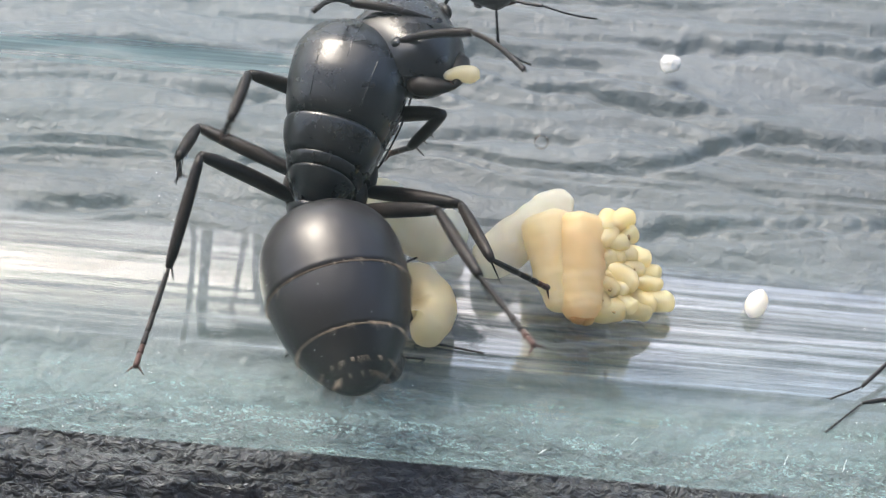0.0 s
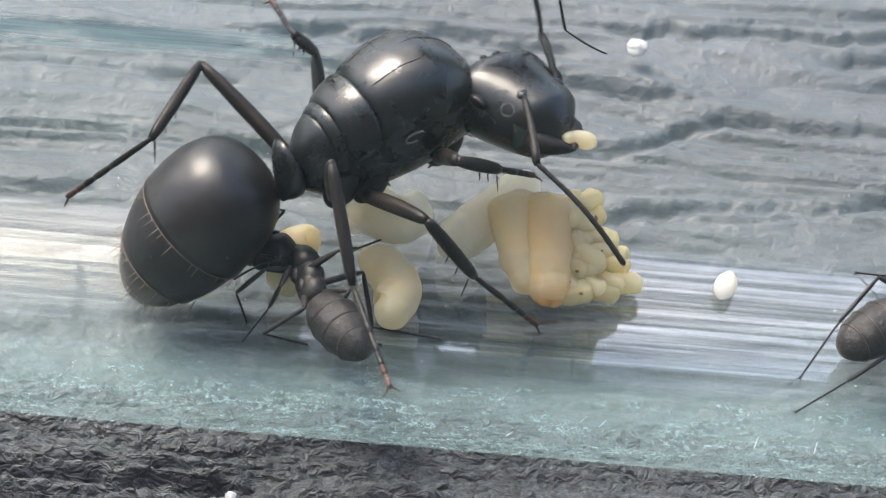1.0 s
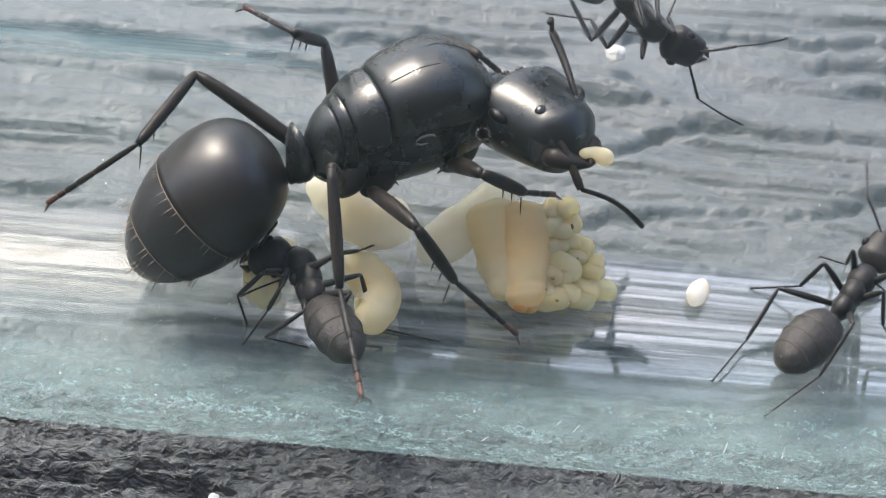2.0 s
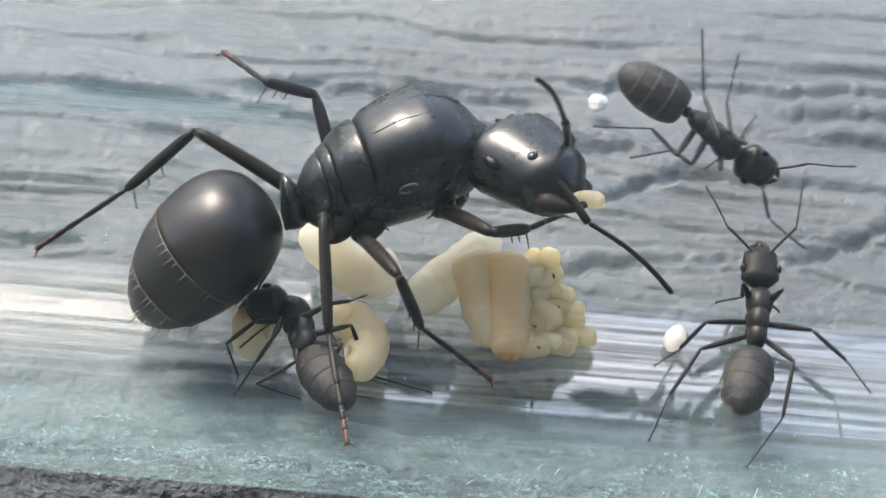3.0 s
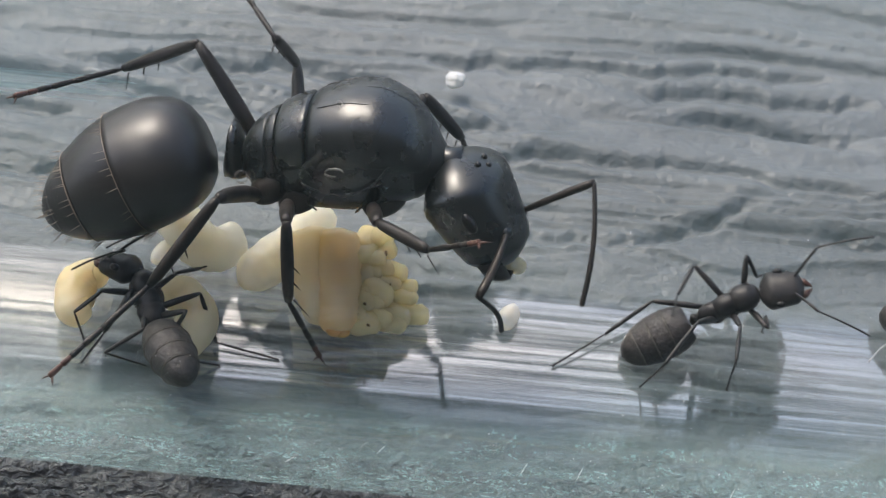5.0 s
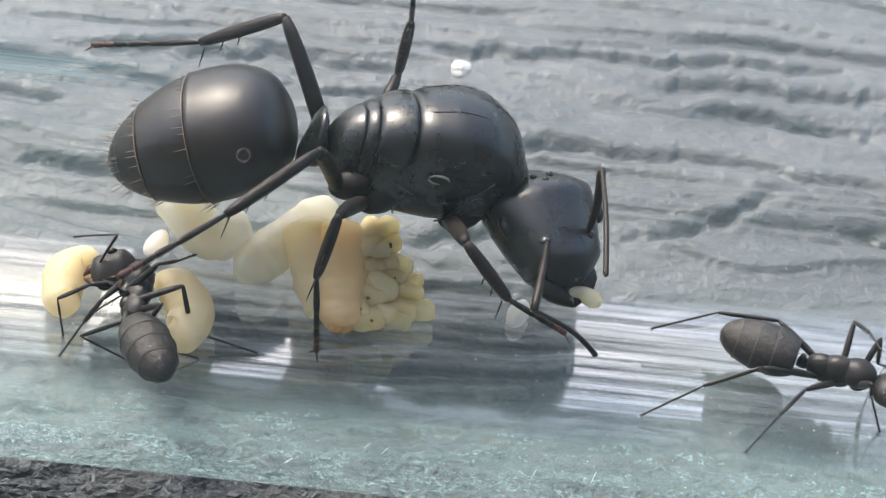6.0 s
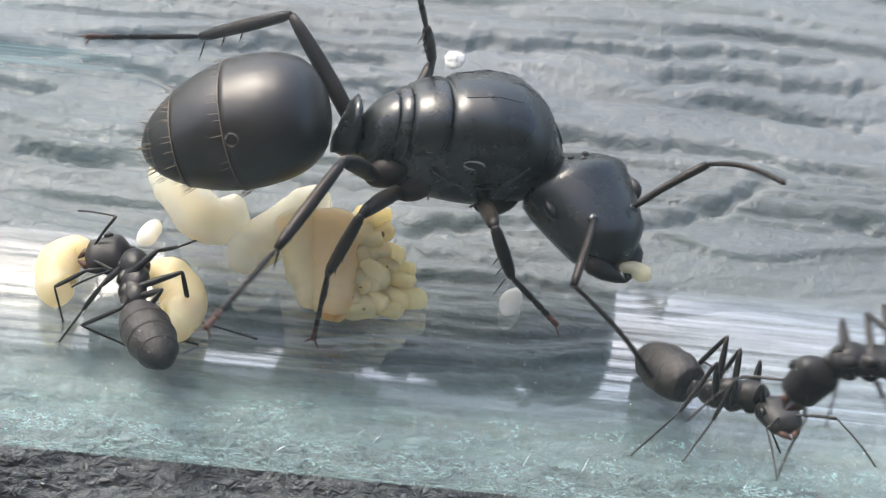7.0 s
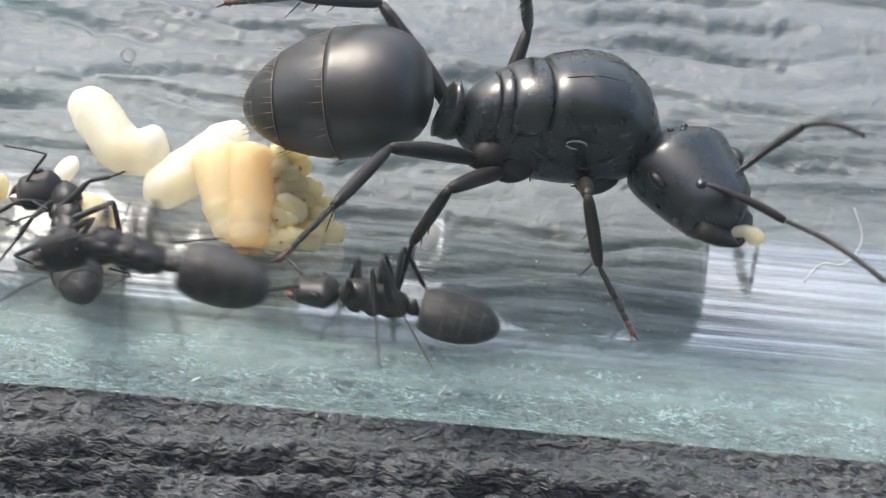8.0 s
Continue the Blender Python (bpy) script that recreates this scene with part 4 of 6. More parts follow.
        for sy in (-1, 1):
            e = self.shell("eye", dome(-0.18 * s, 0.18 * s, lambda u: (0, 0, 0.13 * s * ell(u), 0.14 * s * ell(u)), 8), EYE, h, 14, 2.0, "black faceted eye")
            e.matrix_basis = pose(0.75 * s * MM, sy * 0.62 * s * MM, 0.2 * s * MM)
            j = self.shell("mandible", [(0, 0, 0, 0.15 * s, 0.14 * s), (0.2 * s, -sy * 0.04 * s, 0, 0.15 * s, 0.1 * s), (0.4 * s, -sy * 0.2 * s, -0.02 * s, 0.03 * s, 0.03 * s)], CLAW, h, 10, 2.0, "rust-brown jaw")
            j.matrix_basis = pose(1.48 * s * MM, sy * 0.25 * s * MM, -0.12 * s * MM)

    # -- poses --
    def stand(self, t, waist, neck, tip, jaw, up):
        self.keys.append((t, [Vector(v) for v in (waist, neck, tip, jaw, up)]))

    def limb(self, t, name, *joints):
        """Knee and foot, or knee, ankle and foot."""
        self.limbs.setdefault(name, []).append((t, [Vector(v) for v in joints]))

    def feeler(self, t, side, elbow, tip):
        self.feelers.setdefault(side, []).append((t, [Vector(elbow), Vector(tip)]))


def between(keys, t):
    if t <= keys[0][0]:
        return [v.copy() for v in keys[0][1]]
    for (a, va), (b, vb) in zip(keys, keys[1:]):
        if t <= b:
            f = (t - a) / (b - a)
            return [p.lerp(q, f) for p, q in zip(va, vb)]
    return [v.copy() for v in keys[-1][1]]


def axes(x, up, origin):
    x = x.normalized()
    y = up.cross(x)
    y = y.normalized() if y.length > 1e-4 else Vector((0, 1, 0))
    z = x.cross(y)
    m = Matrix((x, y, z)).transposed().to_4x4()
    m.translation = origin
    return m


def two_links(a, c, l1, l2, pole):
    """The middle joint of two links from a towards c, bent to the side of pole; and the end that they reach."""
    d = c - a
    dist = min(max(d.length, abs(l1 - l2) + 0.05), (l1 + l2) * 0.995)
    d = d.normalized()
    k = (l1 * l1 - l2 * l2 + dist * dist) / (2 * dist)
    h = math.sqrt(max(l1 * l1 - k * k, 0.0))
    p = pole - d * pole.dot(d)
    p = p.normalized() if p.length > 1e-4 else Vector((0, 0, 1))
    return a + d * k + p * h, a + d * dist


def to_glass(v, lift):
    """The nearest place on the inside of the tube."""
    r = math.hypot(v.y, v.z - AXIS_Z)
    k = (TUBE_IN - lift) / max(r, 0.01)
    return Vector((v.x, v.y * k, AXIS_Z + (v.z - AXIS_Z) * k))


def animate(ant, stances=None):
    times = [i / 10 for i in range(81)]
    rows = {}
    planted, s = {}, ant.s
    last_mid = None
    for t in times:
        waist, neck, tip, jaw, up = between(ant.keys, t)
        mid = (waist + neck) / 2
        body = axes(neck - waist, up, mid)
        d = body.to_3x3() @ Vector((1, 0, 0))
        waist, neck = mid - d * ant.thorax / 2, mid + d * ant.thorax / 2
        back = body.inverted()
        world = {}
        joint = waist + (tip - waist).normalized() * 0.85 if ant.queen else waist - d * 0.12 * s
        world[ant.obs["gaster"]] = axes(joint - tip, up, joint)
        neck = neck + d * (0.2 if ant.queen else 0.05)
        head = axes(jaw - neck, up, neck)
        world[ant.obs["head"]] = head
        for pair in ant.PAIRS:
            lf, lt, lz = ant.bones[pair]
            for side in ant.SIDES:
                sy = -1 if side == "right" else 1
                hx, hy, hz = ant.hip[pair]
                hip = body @ Vector((hx, sy * hy, hz))
                name = pair + "_" + side
                out = (body.to_3x3() @ Vector((0, sy, 0)))
                bup = body.to_3x3() @ Vector((0, 0, 1))
                keyed, ankle = ant.limbs.get(name), None
                if keyed and (stances is None or keyed[0][0] - 0.25 < t < keyed[-1][0] + 0.25):
                    knee, *joints, foot = between(keyed, t)
                    knee = hip + (knee - hip).normalized() * lf
                    if joints:
                        ankle = knee + (joints[0] - knee).normalized() * lt
                        foot = ankle + (foot - ankle).normalized() * lz
                else:
                    ox, oy = stances[pair]
                    ideal = to_glass(body @ Vector((ox * s, sy * oy * s, -1.2 * s)), 0.05)
                    p = planted.get(name)
                    if p is None:
                        p = ideal
                    elif (p - ideal).length > 0.75 * s:
                        p = to_glass(ideal + (ideal - p).normalized() * 0.45 * s, 0.05)
                    planted[name] = foot = p
                    fwd = body.to_3x3() @ Vector(({"fore": 0.5, "mid": -0.1, "hind": -0.5}[pair], 0, 0))
                    knee, _ = two_links(hip, foot, lf, (lt + lz) * 0.93, bup * 1.3 + out * 0.5 + fwd * 0.4)
                if ankle is None:
                    ankle, foot = two_links(knee, foot, lt, lz, -bup * 0.6 - out * 0.3)
                o = ant.obs[name]
                world[o["femur"]] = axes(knee - hip, bup, hip)
                world[o["tibia"]] = axes(ankle - knee, bup, knee)
                world[o["tarsus"]] = axes(foot - ankle, bup, ankle)
        sway = math.sin(t * 5.3 + len(ant.root.name))
        for side in ant.SIDES:
            sy = -1 if side == "right" else 1
            x, y, z = ant.socket
            base = head @ Vector((x, sy * y, z))
            a, b = ant.feel
            hup = head.to_3x3() @ Vector((0, 0, 1))
            if side in ant.feelers:
                elbow, end = between(ant.feelers[side], t)
            elif ant is nurse:
                elbow = base + head.to_3x3() @ Vector((-0.6 + 0.1 * sway * sy, sy * 0.5, 0.6)) * a
                end = elbow + head.to_3x3() @ Vector((0.75, sy * 0.2 - 0.2 * sway, -0.55)) * b
            else:
                elbow = base + head.to_3x3() @ Vector((0.7 + 0.15 * sway * sy, sy * 0.75, 0.35 + 0.1 * sway)) * a
                end = elbow + head.to_3x3() @ Vector((1, sy * 0.25 - 0.25 * sway, -0.3 + 0.2 * sway * sy)) * b
            elbow = base + (elbow - base).normalized() * a
            o = ant.obs["feeler_" + side]
            world[o["scape"]] = axes(elbow - base, hup, base)
            world[o["funiculus"]] = axes(end - elbow, hup, elbow)
        rows.setdefault(ant.root, []).append((t, body))
        for ob, m in world.items():
            rows.setdefault(ob, []).append((t, back @ m))
    for ob, keyed in rows.items():
        walk(ob, [(t, Matrix.Translation(m.translation * MM) @ m.to_quaternion().to_matrix().to_4x4()) for t, m in keyed])
    return rows


queen = Ant("queen_ant", "large glossy black queen ant with pale gaster bands", 1.0, True)
nurse = Ant("small_ant", "small dark brown ant tending larvae on the glass floor", 1.0)
forager = Ant("small_ant", "dark grey small ant walking on the glass floor", 1.0)
climber = Ant("small_ant", "dark brown small ant climbing the tube's back wall", 1.0)
runner = Ant("small_ant", "dark brown small ant running along the tube's front wall", 1.0)

# the morsel in the queen's jaws
v, f = spine_skin(bend([(-0.5, 0, 0.1), (-0.1, 0.12, 0), (0.35, 0.05, -0.1), (0.6, -0.1, -0.2)], 14), [r * 0.78 for r in (0.12, 0.2, 0.24, 0.26, 0.3, 0.34, 0.36, 0.38, 0.39, 0.38, 0.36, 0.3, 0.2, 0.05)], 16)
morsel = tagged(new("tiny_larva", mesh_from("tiny_larva", v, f, CREAM)), "tiny yellow larva held in the queen's jaws", "larva")


def motions():
    stance = {"fore": (1.4, 1.35), "mid": (-0.9, 2.8), "hind": (-2.7, 2.8)}
    queen.stand(0.0, (-7.10, 1.16, 5.26), (-5.82, 7.48, 7.71), (-4.88, -5.30, 3.73), (-3.05, 4.25, 8.87), (0.00, -0.17, 0.98))
    queen.stand(0.5, (-8.17, 1.57, 5.74), (-4.40, 7.32, 6.32), (-9.34, -4.96, 3.50), (-0.87, 4.88, 7.65), (0.00, -0.17, 0.98))
    queen.stand(1.0, (-6.55, 1.71, 5.82), (-1.10, 5.91, 6.43), (-11.10, -0.09, 0.81), (2.20, 2.87, 7.05), (0.00, 0.25, 0.97))
    queen.stand(1.5, (-5.31, 2.56, 6.64), (0.88, 5.52, 5.97), (-10.37, 0.64, 2.20), (4.01, 2.23, 6.34), (0.00, 0.25, 0.97))
    queen.stand(1.7, (-5.54, 2.38, 6.47), (0.60, 5.53, 6.52), (-10.64, 0.22, 2.19), (3.61, 2.18, 7.09), (0.00, 0.25, 0.97))
    queen.stand(2.8, (-6.04, 2.23, 6.31), (-0.17, 5.73, 7.31), (-10.36, 0.59, 1.06), (3.03, 2.81, 8.74), (0.00, 0.25, 0.97))
    queen.stand(3.0, (-5.67, 2.52, 6.61), (0.66, 5.06, 7.67), (-10.45, 0.40, 1.96), (3.80, 1.86, 8.58), (0.00, 0.25, 0.97))
    queen.stand(3.5, (-3.99, 3.01, 7.07), (2.42, 5.58, 7.00), (-9.26, 1.28, 2.81), (5.43, 2.17, 7.35), (0.00, 0.25, 0.97))
    queen.stand(3.7, (-3.42, 2.79, 6.86), (3.27, 4.02, 8.04), (-9.50, 0.52, 4.66), (6.17, 0.45, 7.90), (0.00, 0.25, 0.97))
    queen.stand(4.0, (-2.03, 3.51, 7.40), (3.72, 1.30, 10.52), (-7.95, 0.40, 5.35), (6.46, 1.45, 6.92), (0.00, 0.25, 0.97))
    queen.stand(4.5, (-2.09, 3.12, 7.13), (4.35, 1.84, 9.26), (-8.13, 1.57, 3.95), (7.15, -1.85, 9.23), (0.00, 0.25, 0.97))
    queen.stand(4.7, (-2.32, 3.31, 7.33), (4.28, 2.29, 9.05), (-8.35, 1.35, 4.35), (7.04, 1.42, 5.51), (0.00, 0.25, 0.97))
    queen.stand(5.8, (0.53, 3.63, 7.65), (7.19, 4.79, 6.26), (-5.99, 2.32, 5.48), (9.74, 1.11, 5.25), (0.00, 0.25, 0.97))
    queen.stand(6.0, (1.06, 3.51, 7.52), (7.59, 4.51, 5.55), (-5.56, 2.93, 5.32), (9.69, 0.59, 4.48), (0.00, 0.25, 0.97))
    queen.stand(6.5, (1.18, 3.66, 7.69), (7.66, 4.58, 5.52), (-5.33, 3.21, 5.16), (9.86, 0.74, 4.37), (0.00, 0.25, 0.97))
    queen.stand(7.0, (2.44, 3.58, 7.63), (8.99, 4.71, 5.79), (-4.23, 3.00, 5.59), (11.58, 1.03, 4.90), (0.00, 0.25, 0.97))
    queen.stand(7.2, (3.01, 3.49, 7.53), (9.91, 3.35, 7.40), (-3.75, 2.68, 6.75), (12.45, -0.29, 6.18), (0.00, 0.25, 0.97))
    queen.stand(7.5, (4.48, 3.16, 7.17), (10.97, 4.62, 5.36), (-2.16, 2.37, 5.07), (13.89, 1.87, 3.08), (0.00, 0.25, 0.97))
    queen.stand(7.7, (6.81, 2.93, 7.01), (13.23, 4.29, 4.89), (0.09, 3.03, 5.06), (16.01, 1.45, 2.53), (0.00, 0.25, 0.97))
    queen.stand(8.0, (8.66, 2.80, 6.86), (15.25, 3.97, 5.21), (1.89, 3.13, 5.11), (18.08, 0.36, 4.90), (0.00, 0.25, 0.97))
    queen.limb(0.0, 'fore_right', (-3.14, 3.86, 7.43), (-4.22, 4.33, 5.34), (-4.99, 5.88, 3.53))
    queen.limb(0.5, 'fore_right', (-2.40, 3.44, 6.24), (-1.34, 1.44, 7.03), (-0.43, 3.41, 5.80))
    queen.limb(1.0, 'fore_right', (-1.35, 1.07, 7.18), (0.05, 2.39, 5.74), (1.24, 3.93, 4.18))
    queen.limb(1.5, 'fore_right', (-0.22, 0.72, 7.14), (1.15, 1.88, 5.55), (2.30, 3.37, 3.90))
    queen.limb(1.7, 'fore_right', (-0.08, 0.84, 7.47), (1.44, 1.62, 5.79), (2.32, 3.17, 4.04))
    queen.limb(2.8, 'fore_right', (0.54, 1.19, 7.38), (2.11, 2.47, 6.08), (3.61, 4.21, 5.12))
    queen.limb(3.0, 'fore_right', (0.99, 0.62, 7.68), (2.28, 2.20, 6.41), (3.51, 4.10, 5.35))
    queen.limb(3.5, 'fore_right', (1.62, 0.80, 7.70), (2.43, 2.47, 6.18), (3.34, 4.34, 4.80))
    queen.limb(4.0, 'fore_right', (2.31, -2.06, 10.43), (3.45, -3.71, 11.74), (4.62, -5.36, 13.21))
    queen.limb(4.5, 'fore_right', (2.35, -1.71, 9.59), (3.73, -3.30, 10.73), (4.78, -4.93, 12.31))
    queen.limb(4.7, 'fore_right', (2.41, -1.37, 9.45), (3.60, -3.01, 10.73), (4.53, -4.59, 12.43))
    queen.limb(5.8, 'fore_right', (5.55, 0.31, 7.49), (6.57, 1.02, 5.44), (8.52, 1.77, 4.08))
    queen.limb(6.0, 'fore_right', (5.91, 0.01, 6.92), (7.45, -0.64, 5.20), (9.44, -0.48, 3.69))
    queen.limb(6.5, 'fore_right', (6.02, -0.07, 6.65), (7.53, -0.58, 4.85), (9.54, -0.30, 3.39))
    queen.limb(7.0, 'fore_right', (7.06, 0.15, 7.14), (7.82, 0.17, 4.86), (9.50, -0.06, 3.03))
    queen.limb(7.5, 'fore_right', (8.65, 0.31, 7.19), (8.72, 0.59, 4.81), (8.83, 0.35, 2.32))
    queen.limb(7.7, 'fore_right', (11.62, -0.60, 5.87), (12.93, -1.45, 4.05), (14.81, -2.82, 3.14))
    queen.limb(8.0, 'fore_right', (12.87, -0.46, 6.72), (13.50, -1.52, 4.66), (14.80, -3.20, 3.35))
    queen.limb(0.0, 'mid_right', (-2.32, 1.39, 5.78), (-1.16, -1.45, 6.26), (0.77, -0.21, 3.88))
    queen.limb(0.5, 'mid_right', (-2.82, 1.09, 5.18), (-1.37, -1.50, 6.06), (0.81, -0.35, 3.87))
    queen.limb(1.0, 'mid_right', (-2.15, -1.06, 6.55), (-0.49, -0.79, 3.95), (1.71, -0.39, 1.52))
    queen.limb(1.5, 'mid_right', (-1.61, -1.23, 6.88), (-0.28, -0.77, 4.12), (1.88, -0.61, 1.63))
    queen.limb(1.7, 'mid_right', (-1.72, -1.23, 7.00), (-0.35, -0.75, 4.26), (1.91, -0.81, 1.86))
    queen.limb(2.8, 'mid_right', (-2.01, -1.31, 6.72), (-0.66, -1.04, 3.94), (1.59, -0.65, 1.56))
    queen.limb(3.0, 'mid_right', (-1.96, -1.39, 7.34), (-1.09, -0.96, 4.40), (1.49, -1.26, 2.36))
    queen.limb(3.5, 'mid_right', (-1.30, -0.86, 8.14), (-0.61, -1.02, 5.12), (1.06, -1.13, 2.28))
    queen.limb(4.0, 'mid_right', (-0.21, -1.75, 9.38), (0.27, -2.07, 6.34), (1.47, -2.06, 3.26))
    queen.limb(4.5, 'mid_right', (0.09, -1.69, 9.02), (0.58, -1.99, 5.98), (1.67, -1.82, 2.87))
    queen.limb(4.7, 'mid_right', (-0.14, -1.49, 9.03), (0.32, -2.04, 6.02), (1.67, -1.73, 3.02))
    queen.limb(5.8, 'mid_right', (1.66, -0.60, 8.64), (1.14, -1.79, 5.83), (1.34, -1.33, 2.57))
    queen.limb(6.0, 'mid_right', (1.90, -0.77, 8.40), (1.28, -0.66, 5.36), (1.41, -0.95, 2.08))
    queen.limb(6.5, 'mid_right', (2.09, -0.81, 8.34), (1.35, -0.59, 5.34), (1.58, -1.03, 2.07))
    queen.limb(7.0, 'mid_right', (2.90, -0.86, 8.08), (1.92, -0.77, 5.14), (1.54, -0.71, 1.86))
    queen.limb(7.5, 'mid_right', (5.75, -1.01, 8.11), (5.84, -1.25, 5.02), (5.91, -0.69, 1.77))
    queen.limb(7.7, 'mid_right', (7.32, -1.26, 7.74), (6.76, -1.01, 4.70), (5.98, -1.93, 1.63))
    queen.limb(8.0, 'mid_right', (8.48, -1.37, 7.29), (7.49, -1.01, 4.37), (7.02, -0.83, 1.11))
    queen.limb(0.0, 'hind_right', (-2.98, -0.60, 7.40), (-1.47, -3.92, 8.04), (0.22, -7.73, 9.44))
    queen.limb(0.5, 'hind_right', (-6.26, -1.36, 8.39), (-4.48, -4.42, 7.32), (-2.91, -8.53, 7.46))
    queen.limb(1.0, 'hind_right', (-5.10, -1.57, 9.07), (-4.16, -4.14, 6.58), (-2.72, -8.28, 6.91))
    queen.limb(1.5, 'hind_right', (-4.29, -1.49, 9.52), (-3.77, -4.15, 7.00), (-2.95, -8.47, 7.26))
    queen.limb(1.7, 'hind_right', (-4.46, -1.50, 9.47), (-3.89, -4.19, 6.98), (-2.90, -8.47, 7.17))
    queen.limb(2.8, 'hind_right', (-4.82, -1.49, 9.42), (-4.15, -4.16, 6.94), (-2.93, -8.38, 6.93))
    queen.limb(3.0, 'hind_right', (-4.49, -1.40, 9.76), (-3.99, -4.15, 7.33), (-2.97, -8.43, 7.19))
    queen.limb(3.5, 'hind_right', (-3.80, -1.32, 9.69), (-5.13, -2.43, 6.42), (-7.26, -4.38, 3.10))
    queen.limb(4.0, 'hind_right', (-2.67, -1.77, 10.00), (-4.13, -2.77, 6.75), (-6.67, -4.15, 3.43))
    queen.limb(4.5, 'hind_right', (-2.11, -1.99, 9.78), (-3.62, -2.46, 6.44), (-6.27, -5.47, 4.62))
    queen.limb(4.7, 'hind_right', (-2.43, -1.77, 9.90), (-4.03, -2.41, 6.63), (-6.73, -5.41, 4.87))
    queen.limb(5.8, 'hind_right', (-0.16, -0.85, 10.12), (-2.08, -3.99, 10.50), (-3.97, -7.83, 11.52))
    queen.limb(6.0, 'hind_right', (1.17, -0.41, 10.65), (-1.25, -3.18, 10.37), (-3.75, -6.73, 11.11))
    queen.limb(6.5, 'hind_right', (1.45, -0.44, 10.71), (-1.38, -2.69, 9.97), (-3.81, -6.31, 10.62))
    queen.limb(7.0, 'hind_right', (2.26, -0.86, 10.30), (0.66, -4.12, 9.62), (-0.80, -8.19, 10.46))
    queen.limb(7.5, 'hind_right', (3.14, -1.19, 9.40), (1.57, -4.54, 9.55), (-0.32, -8.40, 10.47))
    queen.limb(7.7, 'hind_right', (4.22, -1.11, 8.52), (2.72, -4.40, 9.31), (0.16, -7.95, 9.75))
    queen.limb(8.0, 'hind_right', (6.55, -1.33, 8.78), (5.11, -4.68, 9.42), (3.95, -8.59, 11.09))
    queen.limb(0.0, 'fore_left', (-9.74, 4.97, 7.48), (-9.99, 2.59, 7.53), (-10.49, 3.96, 5.50))
    queen.limb(0.5, 'fore_left', (-5.47, 4.27, 7.39), (-4.57, 5.43, 5.49), (-3.87, 3.22, 6.43))
    queen.limb(1.0, 'fore_left', (-2.83, 3.93, 7.72), (-1.86, 5.00, 5.79), (-1.13, 6.23, 3.75))
    queen.limb(1.5, 'fore_left', (-1.31, 7.19, 7.11), (0.06, 5.35, 7.80), (0.83, 6.85, 5.95))
    queen.limb(1.7, 'fore_left', (-1.37, 7.22, 7.39), (-0.06, 5.39, 8.23), (0.61, 6.82, 6.29))
    queen.limb(2.8, 'fore_left', (-2.01, 7.47, 7.83), (-0.84, 5.77, 9.05), (-0.01, 7.35, 7.30))
    queen.limb(3.0, 'fore_left', (-1.35, 7.82, 7.30), (-0.28, 5.82, 8.07), (0.59, 7.23, 6.20))
    queen.limb(3.5, 'fore_left', (0.95, 7.42, 7.79), (2.15, 5.72, 8.98), (3.08, 7.22, 7.21))
    queen.limb(4.0, 'fore_left', (2.19, 5.23, 9.64), (4.00, 5.98, 8.25), (6.09, 6.53, 7.00))
    queen.limb(4.5, 'fore_left', (2.99, 4.29, 9.94), (4.51, 5.19, 8.32), (5.97, 6.60, 6.86))
    queen.limb(4.7, 'fore_left', (3.90, 4.21, 9.75), (4.86, 5.15, 7.76), (5.65, 6.00, 5.54))
    queen.limb(5.8, 'fore_left', (5.43, 7.09, 7.50), (6.30, 4.99, 8.28), (6.92, 5.83, 6.01))
    queen.limb(6.0, 'fore_left', (6.01, 6.77, 6.97), (6.54, 4.70, 8.05), (7.09, 5.56, 5.77))
    queen.limb(6.5, 'fore_left', (7.39, 6.21, 6.38), (8.64, 7.11, 4.57), (8.79, 4.74, 5.25))
    queen.limb(7.0, 'fore_left', (8.20, 6.61, 6.88), (9.18, 6.86, 4.70), (9.36, 4.50, 5.50))
    queen.limb(7.5, 'fore_left', (10.63, 6.08, 6.20), (12.25, 6.94, 4.66), (12.99, 4.80, 5.72))
    queen.limb(7.7, 'fore_left', (12.32, 6.07, 6.17), (13.73, 6.28, 4.24), (13.91, 4.00, 5.24))
    queen.limb(8.0, 'fore_left', (13.73, 6.06, 6.60), (15.01, 6.96, 4.78), (15.28, 4.56, 5.42))
    queen.limb(0.0, 'mid_left', (-11.49, 4.74, 5.06), (-11.65, 1.89, 6.27), (-12.02, 3.81, 3.62))
    queen.limb(0.5, 'mid_left', (-10.30, 7.02, 5.19), (-10.83, 4.35, 6.68), (-12.79, 6.69, 5.43))
    queen.limb(1.0, 'mid_left', (-6.43, 6.65, 6.43), (-6.94, 4.65, 8.75), (-8.03, 7.60, 7.72))
    queen.limb(1.5, 'mid_left', (-5.08, 6.31, 7.81), (-6.22, 4.13, 9.70), (-8.14, 6.45, 8.35))
    queen.limb(1.7, 'mid_left', (-5.33, 6.24, 7.77), (-6.27, 4.16, 9.87), (-8.14, 6.57, 8.60))
    queen.limb(2.8, 'mid_left', (-6.06, 6.19, 7.81), (-6.62, 3.99, 9.93), (-8.60, 6.49, 9.07))
    queen.limb(3.0, 'mid_left', (-5.53, 6.28, 8.04), (-7.05, 4.48, 10.05), (-8.86, 7.03, 8.99))
    queen.limb(3.5, 'mid_left', (-4.45, 6.57, 8.11), (-6.63, 4.90, 9.55), (-9.04, 6.93, 8.56))
    queen.limb(4.0, 'mid_left', (-2.10, 5.20, 9.20), (-4.81, 6.70, 9.08), (-7.37, 8.68, 8.49))
